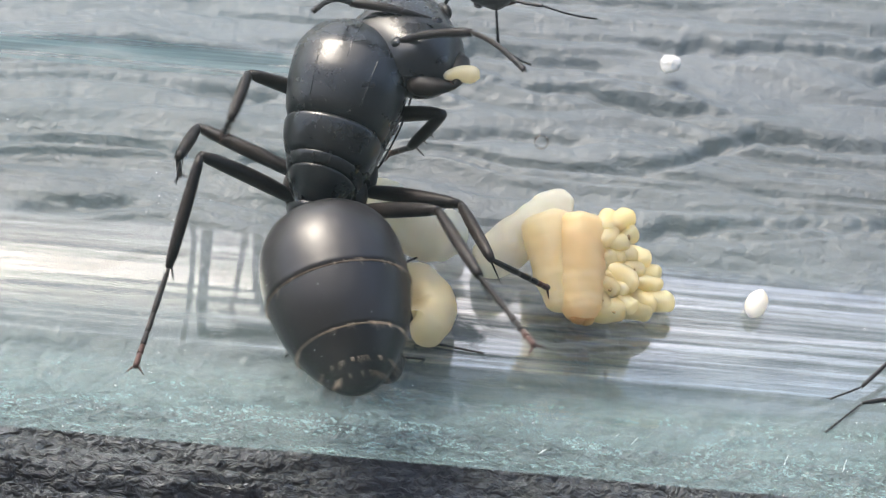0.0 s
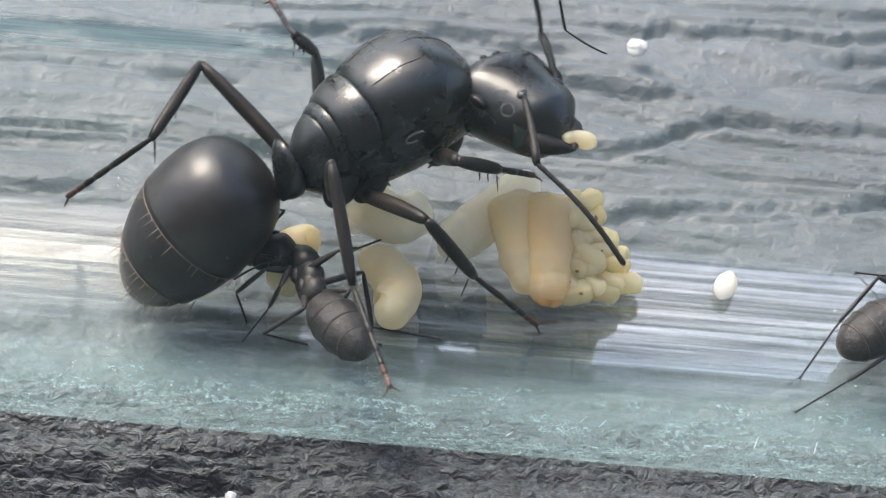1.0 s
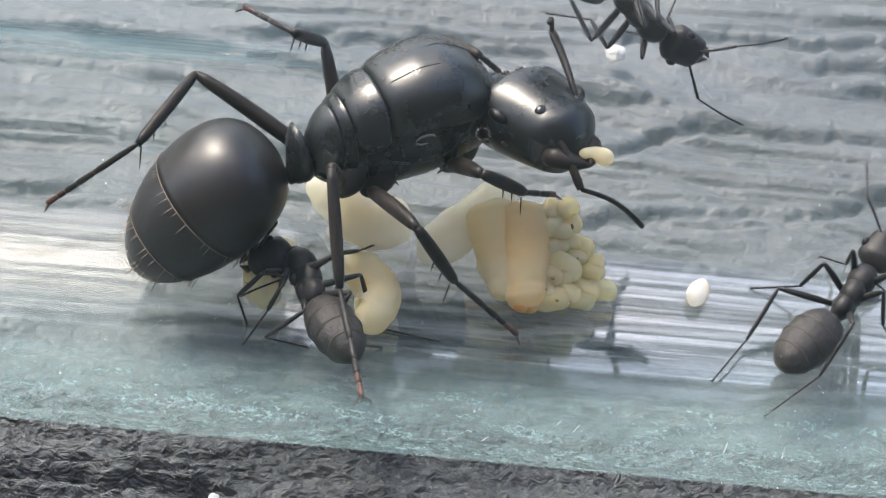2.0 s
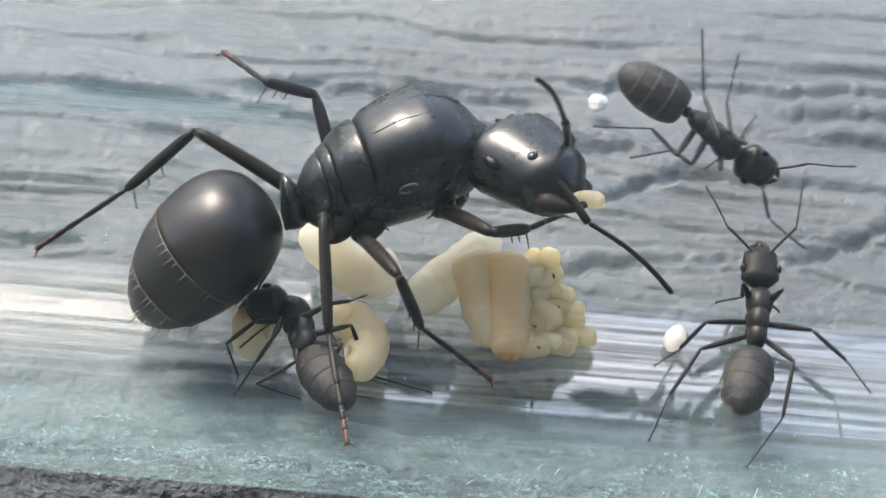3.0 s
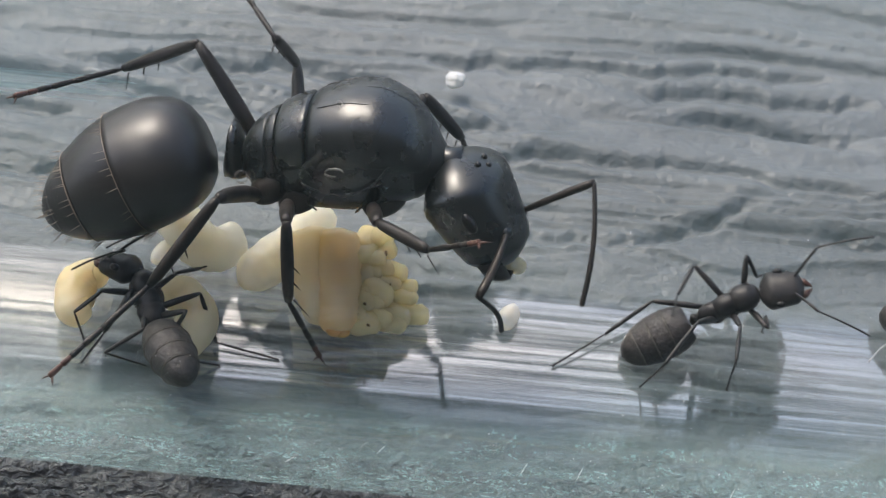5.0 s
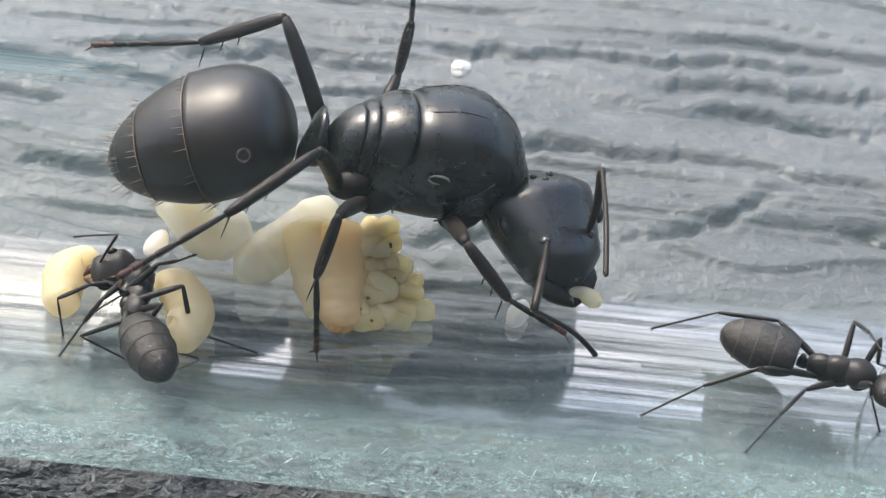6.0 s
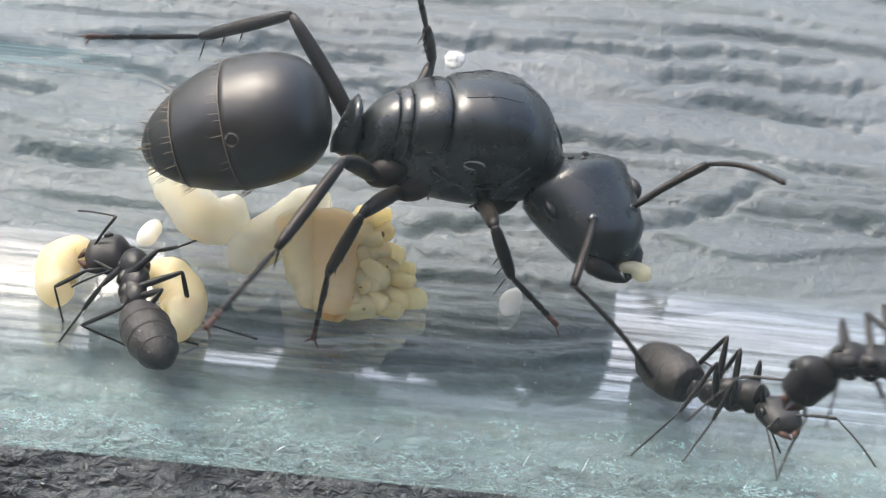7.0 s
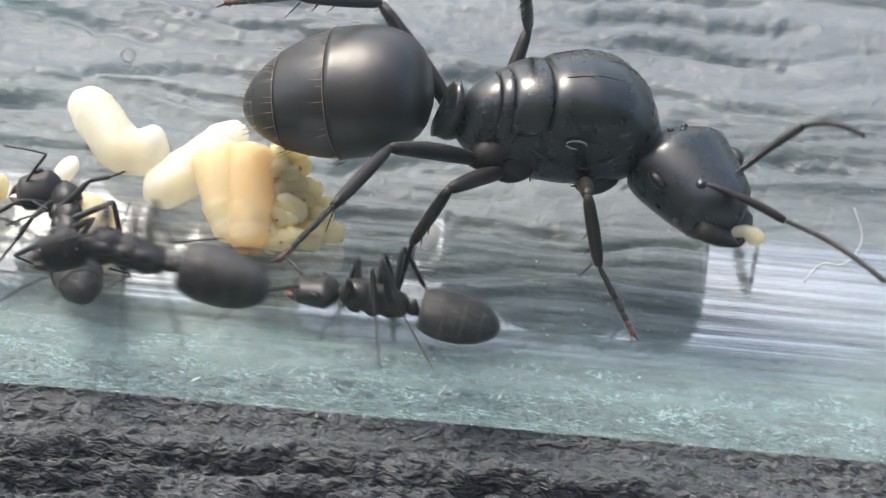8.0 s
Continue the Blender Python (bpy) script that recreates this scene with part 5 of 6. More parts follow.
    queen.limb(4.5, 'mid_left', (-0.77, 6.89, 7.63), (-0.98, 5.35, 10.31), (-2.58, 8.19, 9.82))
    queen.limb(4.7, 'mid_left', (-0.97, 7.20, 7.71), (-1.48, 5.72, 10.38), (-2.68, 8.68, 9.54))
    queen.limb(5.8, 'mid_left', (1.57, 7.10, 8.66), (0.66, 5.49, 11.15), (-0.07, 3.69, 13.81))
    queen.limb(6.0, 'mid_left', (3.09, 7.93, 6.71), (3.41, 7.14, 9.69), (3.46, 5.77, 12.70))
    queen.limb(6.5, 'mid_left', (3.24, 8.04, 6.83), (3.46, 7.31, 9.83), (3.45, 5.91, 12.82))
    queen.limb(7.0, 'mid_left', (4.52, 8.00, 6.92), (4.26, 6.50, 9.62), (3.81, 5.29, 12.65))
    queen.limb(7.5, 'mid_left', (6.21, 6.61, 8.05), (5.36, 5.16, 10.66), (4.12, 7.81, 9.14))
    queen.limb(7.7, 'mid_left', (8.12, 6.35, 7.89), (7.45, 4.59, 10.35), (6.59, 2.26, 12.53))
    queen.limb(8.0, 'mid_left', (10.68, 6.10, 7.80), (10.36, 4.56, 10.48), (10.03, 2.92, 13.32))
    queen.limb(0.0, 'hind_left', (-10.58, 0.25, 8.07), (-11.27, -2.39, 5.56), (-11.50, -6.77, 5.87))
    queen.limb(0.5, 'hind_left', (-11.45, 0.26, 8.01), (-11.84, -2.09, 5.18), (-11.41, -6.46, 5.52))
    queen.limb(1.0, 'hind_left', (-10.11, 5.36, 6.61), (-11.18, 1.83, 6.32), (-14.15, 2.13, 3.09))
    queen.limb(1.5, 'hind_left', (-9.47, 5.64, 6.41), (-10.95, 2.28, 5.96), (-14.26, 2.08, 3.07))
    queen.limb(1.7, 'hind_left', (-9.55, 4.62, 7.32), (-10.93, 1.20, 7.04), (-14.14, 1.12, 4.04))
    queen.limb(2.8, 'hind_left', (-9.98, 4.54, 7.24), (-11.30, 1.09, 7.40), (-14.20, 1.18, 4.10))
    queen.limb(3.0, 'hind_left', (-9.55, 4.63, 7.37), (-11.98, 4.21, 4.61), (-15.30, 3.56, 1.80))
    queen.limb(3.5, 'hind_left', (-7.40, 5.85, 8.34), (-10.02, 5.98, 5.73), (-13.73, 5.78, 3.36))
    queen.limb(4.0, 'hind_left', (-4.21, 5.59, 9.39), (-7.21, 6.42, 7.38), (-10.70, 7.08, 4.79))
    queen.limb(4.5, 'hind_left', (-4.13, 5.66, 9.21), (-7.12, 6.60, 7.24), (-9.09, 2.96, 8.74))
    queen.limb(4.7, 'hind_left', (-4.49, 5.97, 9.26), (-7.41, 6.76, 7.14), (-9.46, 3.21, 8.74))
    queen.limb(5.8, 'hind_left', (-0.94, 5.96, 10.55), (-3.64, 7.03, 8.25), (-7.62, 7.95, 6.63))
    queen.limb(6.0, 'hind_left', (-0.66, 6.19, 10.18), (-3.57, 6.98, 8.03), (-7.48, 8.14, 6.39))
    queen.limb(6.5, 'hind_left', (-0.69, 5.96, 10.45), (-3.48, 6.93, 8.22), (-7.37, 7.95, 6.44))
    queen.limb(7.0, 'hind_left', (-0.24, 6.76, 9.40), (-3.37, 7.37, 7.52), (-6.67, 4.95, 9.14))
    queen.limb(7.5, 'hind_left', (0.83, 5.81, 8.32), (-2.77, 5.95, 7.47), (-7.02, 6.46, 6.46))
    queen.limb(7.7, 'hind_left', (5.39, 7.47, 8.29), (2.36, 5.58, 9.24), (-0.77, 7.75, 7.05))
    queen.limb(8.0, 'hind_left', (5.72, 5.92, 8.41), (3.19, 3.82, 10.11), (0.53, 6.22, 7.57))
    queen.feeler(0.0, 'right', (-2.42, 4.22, 10.68), (-0.66, 0.75, 12.28))
    queen.feeler(0.5, 'right', (-0.27, 4.26, 6.99), (1.38, 0.48, 7.78))
    queen.feeler(1.0, 'right', (1.13, 0.86, 7.54), (4.12, -1.41, 5.66))
    queen.feeler(1.5, 'right', (3.43, 1.14, 5.37), (4.53, -1.95, 2.75))
    queen.feeler(1.7, 'right', (3.35, 1.24, 6.16), (5.44, 3.12, 3.04))
    queen.feeler(2.8, 'right', (3.40, 2.22, 7.92), (6.67, 2.62, 5.31))
    queen.feeler(3.0, 'right', (4.19, 1.19, 7.96), (7.39, 0.82, 5.26))
    queen.feeler(3.5, 'right', (3.44, 0.45, 7.19), (4.36, 2.10, 3.44))
    queen.feeler(4.0, 'right', (5.32, -0.80, 7.12), (7.63, -0.77, 3.61))
    queen.feeler(4.5, 'right', (6.09, -2.16, 7.72), (8.71, -1.95, 4.45))
    queen.feeler(4.7, 'right', (6.21, -1.64, 7.26), (7.15, 0.41, 3.72))
    queen.feeler(5.8, 'right', (8.58, -0.75, 5.48), (9.28, -0.77, 1.34))
    queen.feeler(6.0, 'right', (8.26, -1.37, 5.59), (10.62, -0.14, 2.35))
    queen.feeler(6.5, 'right', (7.68, -1.11, 5.76), (9.86, -1.56, 2.20))
    queen.feeler(7.0, 'right', (9.75, -0.97, 5.96), (12.66, -2.09, 3.16))
    queen.feeler(7.5, 'right', (13.88, -0.63, 4.71), (16.29, -3.49, 2.81))
    queen.feeler(7.7, 'right', (16.81, -0.52, 4.94), (19.25, -3.88, 5.57))
    queen.feeler(8.0, 'right', (19.39, 0.24, 5.70), (22.24, -2.77, 6.39))
    queen.feeler(0.0, 'left', (-6.54, 6.54, 9.57), (-7.36, 3.14, 11.90))
    queen.feeler(1.0, 'left', (1.09, 7.53, 7.31), (0.30, 5.73, 11.02))
    queen.feeler(1.5, 'left', (5.88, 5.85, 7.19), (7.90, 2.17, 7.40))
    queen.feeler(1.7, 'left', (2.87, 6.92, 7.90), (1.95, 4.20, 10.96))
    queen.feeler(2.8, 'left', (0.23, 5.94, 10.46), (1.31, 2.86, 13.09))
    queen.feeler(3.0, 'left', (3.02, 2.21, 11.51), (1.83, 0.19, 15.00))
    queen.feeler(3.5, 'left', (5.35, 5.50, 10.52), (7.74, 2.15, 11.36))
    queen.feeler(4.0, 'left', (8.44, 3.83, 9.03), (8.65, -0.36, 8.92))
    queen.feeler(4.5, 'left', (8.71, -0.72, 12.30), (8.98, -2.14, 8.35))
    queen.feeler(4.7, 'left', (9.23, 2.11, 8.75), (9.34, -1.00, 5.93))
    queen.feeler(5.8, 'left', (12.37, 2.58, 7.61), (12.50, -1.50, 6.61))
    queen.feeler(6.0, 'left', (9.96, 2.26, 8.57), (10.23, -1.90, 8.03))
    queen.feeler(6.5, 'left', (12.35, 3.33, 6.98), (12.77, -0.78, 7.73))
    queen.feeler(7.0, 'left', (13.88, 3.65, 7.45), (15.86, 0.71, 9.70))
    queen.feeler(7.5, 'left', (16.67, 2.90, 5.17), (19.66, 0.38, 3.65))
    queen.feeler(7.7, 'left', (18.88, 2.78, 4.60), (19.91, -0.74, 6.66))
    queen.feeler(8.0, 'left', (20.03, 3.99, 6.44), (21.29, 0.95, 9.05))
    nurse.stand(0.0, (-5.25, -1.16, 2.80), (-6.36, 0.73, 2.74), (-4.11, -3.61, 3.01), (-7.87, -0.27, 2.18), (0.84, -0.04, 0.54))
    nurse.limb(0.0, 'fore_right', (-7.42, -0.71, 3.62), (-7.66, -0.83, 1.09))
    nurse.limb(0.0, 'fore_left', (-6.56, -1.74, 3.62), (-7.66, -1.85, 1.24))
    nurse.limb(0.0, 'mid_right', (-5.61, -2.04, 3.26), (-5.52, -1.70, 1.21))
    nurse.limb(0.0, 'mid_left', (-4.43, 0.77, 3.64), (-2.92, 3.29, 1.68))
    nurse.limb(0.0, 'hind_left', (-3.95, 0.13, 3.01), (-1.15, -0.82, 1.09))
    nurse.limb(0.0, 'hind_right', (-4.49, -1.33, 3.58), (-3.10, -1.36, 1.15))
    nurse.stand(0.5, (-5.57, -1.68, 2.93), (-6.61, 0.25, 2.73), (-4.12, -3.91, 3.40), (-8.22, -0.68, 2.36), (0.84, -0.00, 0.54))
    nurse.limb(0.5, 'fore_right', (-7.60, -1.42, 3.74), (-7.83, -1.42, 1.16))
    nurse.limb(0.5, 'fore_left', (-6.78, -2.30, 3.62), (-7.83, -2.49, 1.40))
    nurse.limb(0.5, 'mid_right', (-5.85, -2.56, 3.23), (-5.74, -2.32, 1.36))
    nurse.limb(0.5, 'mid_left', (-4.67, -0.08, 3.92), (-3.21, 2.85, 1.52))
    nurse.limb(0.5, 'hind_left', (-4.22, -0.45, 3.02), (-1.48, -1.38, 1.16))
    nurse.limb(0.5, 'hind_right', (-4.76, -1.87, 3.55), (-3.39, -1.95, 1.27))
    nurse.stand(1.0, (-5.47, -1.27, 2.84), (-6.31, 0.76, 2.77), (-3.87, -3.44, 3.09), (-8.19, 0.68, 2.53), (0.84, -0.03, 0.54))
    nurse.limb(1.0, 'fore_right', (-7.56, -0.83, 3.50), (-7.79, -1.00, 1.11))
    nurse.limb(1.0, 'fore_left', (-6.71, -1.83, 3.47), (-7.79, -2.04, 1.29))
    nurse.limb(1.0, 'mid_right', (-5.77, -2.13, 3.12), (-5.69, -1.89, 1.25))
    nurse.limb(1.0, 'mid_left', (-4.57, 0.06, 4.13), (-3.15, 3.14, 1.62))
    nurse.limb(1.0, 'hind_left', (-4.01, -0.00, 2.95), (-1.40, -1.01, 1.11))
    nurse.limb(1.0, 'hind_right', (-4.67, -1.52, 3.53), (-3.32, -1.56, 1.19))
    nurse.stand(1.5, (-5.06, -0.92, 2.79), (-5.90, 1.12, 2.82), (-3.76, -3.26, 3.13), (-7.61, 0.35, 2.49), (0.84, -0.06, 0.54))
    nurse.limb(1.5, 'fore_right', (-7.18, -0.46, 3.42), (-7.39, -0.74, 1.08))
    nurse.limb(1.5, 'fore_left', (-6.32, -1.49, 3.41), (-7.39, -1.75, 1.22))
    nurse.limb(1.5, 'mid_right', (-5.37, -1.78, 3.05), (-5.26, -1.59, 1.19))
    nurse.limb(1.5, 'mid_left', (-4.14, 0.41, 4.12), (-2.66, 3.36, 1.71))
    nurse.limb(1.5, 'hind_left', (-3.59, 0.32, 2.93), (-0.90, -0.71, 1.08))
    nurse.limb(1.5, 'hind_right', (-4.25, -1.18, 3.49), (-2.85, -1.25, 1.14))
    nurse.stand(1.7, (-4.91, -0.92, 2.78), (-5.93, 1.03, 2.80), (-3.57, -3.25, 3.04), (-7.73, 0.50, 2.50), (0.84, -0.05, 0.54))
    nurse.limb(1.7, 'fore_right', (-7.04, -0.57, 3.56), (-7.26, -0.75, 1.08))
    nurse.limb(1.7, 'fore_left', (-6.18, -1.54, 3.50), (-7.26, -1.77, 1.23))
    nurse.limb(1.7, 'mid_right', (-5.21, -1.81, 3.10), (-5.11, -1.60, 1.19))
    nurse.limb(1.7, 'mid_left', (-4.00, 0.69, 3.88), (-2.50, 3.38, 1.71))
    nurse.limb(1.7, 'hind_left', (-3.54, 0.31, 2.95), (-0.71, -0.70, 1.08))
    nurse.limb(1.7, 'hind_right', (-4.09, -1.12, 3.47), (-2.67, -1.25, 1.14))
    nurse.stand(2.8, (-4.90, -1.11, 2.83), (-5.71, 0.93, 2.81), (-3.51, -3.38, 3.30), (-7.59, 0.85, 2.53), (0.84, -0.04, 0.54))
    nurse.limb(2.8, 'fore_right', (-7.04, -0.64, 3.37), (-7.24, -1.04, 1.11))
    nurse.limb(2.8, 'fore_left', (-6.17, -1.69, 3.38), (-7.24, -2.10, 1.30))
    nurse.limb(2.8, 'mid_right', (-5.20, -1.98, 3.00), (-5.08, -1.94, 1.26))
    nurse.limb(2.8, 'mid_left', (-3.95, 0.20, 4.11), (-2.44, 3.18, 1.64))
    nurse.limb(2.8, 'hind_left', (-3.42, 0.09, 2.92), (-0.66, -1.03, 1.11))
    nurse.limb(2.8, 'hind_right', (-4.06, -1.38, 3.45), (-2.63, -1.59, 1.19))
    nurse.stand(3.0, (-4.92, -0.98, 2.81), (-5.75, 1.06, 2.83), (-3.48, -3.25, 3.02), (-7.62, 0.84, 2.53), (0.84, -0.05, 0.54))
    nurse.limb(3.0, 'fore_right', (-7.16, -0.34, 3.20), (-7.35, -1.02, 1.11))
    nurse.limb(3.0, 'fore_left', (-6.23, -1.55, 3.37), (-7.34, -2.08, 1.29))
    nurse.limb(3.0, 'mid_right', (-5.22, -1.85, 2.97), (-5.10, -1.92, 1.26))
    nurse.limb(3.0, 'mid_left', (-3.93, 0.52, 4.00), (-2.38, 3.26, 1.67))
    nurse.limb(3.0, 'hind_left', (-3.45, 0.23, 2.90), (-0.52, -1.02, 1.11))
    nurse.limb(3.0, 'hind_right', (-4.04, -1.21, 3.42), (-2.56, -1.58, 1.19))
    nurse.stand(3.5, (-4.39, -0.77, 2.75), (-5.45, 1.16, 2.80), (-3.05, -3.10, 3.04), (-6.90, 2.38, 2.81), (0.84, -0.06, 0.54))
    nurse.limb(3.5, 'fore_right', (-6.69, -0.13, 3.37), (-6.87, -0.62, 1.07))
    nurse.limb(3.5, 'fore_left', (-5.77, -1.33, 3.54), (-6.87, -1.63, 1.20))
    nurse.limb(3.5, 'mid_right', (-4.77, -1.66, 3.19), (-4.64, -1.45, 1.17))
    nurse.limb(3.5, 'mid_left', (-3.56, 1.20, 3.64), (-1.94, 3.59, 1.80))
    nurse.limb(3.5, 'hind_left', (-3.06, 0.52, 3.00), (-0.07, -0.51, 1.06))
    nurse.limb(3.5, 'hind_right', (-3.60, -0.93, 3.56), (-2.11, -1.08, 1.11))
    nurse.stand(3.7, (-4.27, -0.81, 2.77), (-5.07, 1.24, 2.83), (-2.65, -2.97, 2.93), (-6.49, 2.50, 2.86), (0.84, -0.06, 0.54))
    nurse.limb(3.7, 'fore_right', (-6.55, 0.09, 2.98), (-6.74, -0.69, 1.08))
    nurse.limb(3.7, 'fore_left', (-5.59, -1.33, 3.40), (-6.70, -1.72, 1.22))
    nurse.limb(3.7, 'mid_right', (-4.59, -1.66, 3.07), (-4.51, -1.52, 1.18))
    nurse.limb(3.7, 'mid_left', (-3.39, 0.65, 4.13), (-1.99, 3.54, 1.78))
    nurse.limb(3.7, 'hind_left', (-2.80, 0.54, 2.93), (-0.04, -0.55, 1.07))
    nurse.limb(3.7, 'hind_right', (-3.45, -1.04, 3.54), (-2.04, -1.13, 1.12))
    nurse.stand(4.0, (-4.28, -0.72, 2.74), (-5.15, 1.30, 2.82), (-2.10, -2.31, 2.59), (-6.52, 2.61, 2.90), (0.84, -0.07, 0.54))
    nurse.limb(4.0, 'fore_right', (-6.57, 0.20, 3.15), (-7.02, -0.56, 1.07))
    nurse.limb(4.0, 'fore_left', (-5.67, -1.19, 3.50), (-6.94, -1.61, 1.20))
    nurse.limb(4.0, 'mid_right', (-4.61, -1.57, 3.17), (-4.63, -1.42, 1.16))
    nurse.limb(4.0, 'mid_left', (-3.48, 1.37, 3.73), (-2.12, 3.76, 1.88))
    nurse.limb(4.0, 'hind_left', (-2.88, 0.78, 2.91), (0.05, -0.46, 1.06))
    nurse.limb(4.0, 'hind_right', (-3.42, -0.84, 3.59), (-2.03, -1.04, 1.11))
    nurse.stand(4.5, (-3.72, -0.79, 2.75), (-4.82, 1.11, 2.79), (-2.42, -3.14, 3.02), (-6.24, 2.37, 2.84), (0.84, -0.06, 0.54))
    nurse.limb(4.5, 'fore_right', (-6.06, -0.10, 3.36), (-6.37, -0.57, 1.07))
    nurse.limb(4.5, 'fore_left', (-5.01, -1.38, 3.59), (-6.29, -1.61, 1.20))
    nurse.limb(4.5, 'mid_right', (-4.01, -1.67, 3.19), (-4.06, -1.43, 1.16))
    nurse.limb(4.5, 'mid_left', (-2.97, 1.28, 3.59), (-1.63, 3.64, 1.82))
    nurse.limb(4.5, 'hind_left', (-2.43, 0.64, 2.90), (0.46, -0.49, 1.06))
    nurse.limb(4.5, 'hind_right', (-2.88, -0.90, 3.51), (-1.54, -1.06, 1.11))
    nurse.stand(4.7, (-3.90, -0.75, 2.75), (-4.96, 1.17, 2.81), (-2.54, -3.08, 2.94), (-6.44, 2.37, 2.86), (0.84, -0.06, 0.54))
    nurse.limb(4.7, 'fore_right', (-6.26, -0.00, 3.25), (-6.53, -0.63, 1.07))
    nurse.limb(4.7, 'fore_left', (-5.21, -1.33, 3.56), (-6.46, -1.66, 1.21))
    nurse.limb(4.7, 'mid_right', (-4.20, -1.63, 3.16), (-4.20, -1.48, 1.17))
    nurse.limb(4.7, 'mid_left', (-3.11, 1.32, 3.57), (-1.71, 3.61, 1.81))
    nurse.limb(4.7, 'hind_left', (-2.59, 0.64, 2.89), (0.37, -0.54, 1.07))
    nurse.limb(4.7, 'hind_right', (-3.04, -0.87, 3.50), (-1.66, -1.10, 1.12))
    nurse.stand(5.8, (-4.74, -0.70, 2.72), (-5.11, 1.47, 2.84), (-3.50, -3.07, 3.09), (-6.83, 0.74, 2.50), (0.84, -0.07, 0.54))
    nurse.limb(5.8, 'fore_right', (-6.79, 0.24, 3.10), (-7.31, -0.37, 1.06))
    nurse.limb(5.8, 'fore_left', (-6.04, -1.02, 3.40), (-7.25, -1.32, 1.15))
    nurse.limb(5.8, 'mid_right', (-5.04, -1.47, 3.20), (-5.11, -1.16, 1.12))
    nurse.limb(5.8, 'mid_left', (-3.88, 0.67, 4.34), (-2.76, 3.61, 1.81))
    nurse.limb(5.8, 'hind_left', (-3.22, 0.17, 3.60), (-0.77, -0.30, 1.05))
    nurse.limb(5.8, 'hind_right', (-3.91, -0.92, 3.73), (-2.69, -0.82, 1.09))
    nurse.stand(6.0, (-4.57, -0.87, 2.74), (-4.85, 1.31, 2.81), (-3.30, -3.22, 3.11), (-6.67, 0.89, 2.51), (0.84, -0.06, 0.54))
    nurse.limb(6.0, 'fore_right', (-6.58, 0.07, 3.07), (-7.11, -0.54, 1.07))
    nurse.limb(6.0, 'fore_left', (-5.88, -1.16, 3.35), (-7.04, -1.51, 1.18))
    nurse.limb(6.0, 'mid_right', (-4.88, -1.62, 3.19), (-4.92, -1.32, 1.15))
    nurse.limb(6.0, 'mid_left', (-3.72, 0.44, 4.39), (-2.61, 3.50, 1.76))
    nurse.limb(6.0, 'hind_left', (-3.06, -0.07, 3.68), (-0.62, -0.41, 1.06))
    nurse.limb(6.0, 'hind_right', (-3.76, -1.11, 3.75), (-2.53, -0.96, 1.10))
    nurse.stand(6.5, (-4.76, -0.76, 2.72), (-5.08, 1.42, 2.82), (-3.42, -3.07, 3.09), (-6.95, 1.23, 2.53), (0.84, -0.07, 0.54))
    nurse.limb(6.5, 'fore_right', (-6.79, 0.20, 3.11), (-7.33, -0.36, 1.06))
    nurse.limb(6.5, 'fore_left', (-6.06, -1.05, 3.40), (-7.26, -1.31, 1.15))
    nurse.limb(6.5, 'mid_right', (-5.07, -1.51, 3.23), (-5.13, -1.13, 1.12))
    nurse.limb(6.5, 'mid_left', (-3.92, 0.63, 4.36), (-2.83, 3.64, 1.82))
    nurse.limb(6.5, 'hind_left', (-3.26, 0.10, 3.66), (-0.83, -0.24, 1.05))
    nurse.limb(6.5, 'hind_right', (-3.95, -0.97, 3.76), (-2.74, -0.78, 1.08))
    nurse.stand(7.0, (-4.35, -0.75, 2.72), (-4.82, 1.39, 2.82), (-3.07, -3.11, 3.05), (-6.70, 1.21, 2.56), (0.84, -0.07, 0.54))
    nurse.limb(7.0, 'fore_right', (-6.45, 0.20, 3.11), (-6.92, -0.36, 1.06))
    nurse.limb(7.0, 'fore_left', (-5.65, -1.10, 3.45), (-6.86, -1.32, 1.15))
    nurse.limb(7.0, 'mid_right', (-4.66, -1.52, 3.24), (-4.72, -1.14, 1.12))
    nurse.limb(7.0, 'mid_left', (-3.52, 0.68, 4.30), (-2.40, 3.65, 1.83))
    nurse.limb(7.0, 'hind_left', (-2.86, 0.19, 3.56), (-0.40, -0.26, 1.05))
    nurse.limb(7.0, 'hind_right', (-3.54, -0.95, 3.73), (-2.32, -0.79, 1.09))
    nurse.stand(7.2, (-4.18, -0.84, 2.73), (-4.67, 1.30, 2.80), (-2.96, -3.22, 3.11), (-6.54, 1.12, 2.56), (0.84, -0.06, 0.54))
    nurse.limb(7.2, 'fore_right', (-6.29, 0.11, 3.12), (-6.77, -0.46, 1.06))
    nurse.limb(7.2, 'fore_left', (-5.47, -1.19, 3.47), (-6.70, -1.42, 1.16))
    nurse.limb(7.2, 'mid_right', (-4.49, -1.61, 3.25), (-4.56, -1.24, 1.14))
    nurse.limb(7.2, 'mid_left', (-3.35, 0.60, 4.29), (-2.27, 3.55, 1.79))
    nurse.limb(7.2, 'hind_left', (-2.70, 0.11, 3.55), (-0.26, -0.35, 1.06))
    nurse.limb(7.2, 'hind_right', (-3.37, -1.03, 3.73), (-2.17, -0.89, 1.09))
    nurse.stand(7.5, (-3.99, -0.57, 2.71), (-4.47, 1.57, 2.85), (-2.93, -3.03, 3.04), (-6.30, 1.11, 2.58), (0.84, -0.08, 0.54))
    nurse.limb(7.5, 'fore_right', (-6.09, 0.38, 3.13), (-6.58, -0.17, 1.05))
    nurse.limb(7.5, 'fore_left', (-5.29, -0.92, 3.45), (-6.52, -1.12, 1.12))
    nurse.limb(7.5, 'mid_right', (-4.30, -1.34, 3.23), (-4.38, -0.94, 1.10))
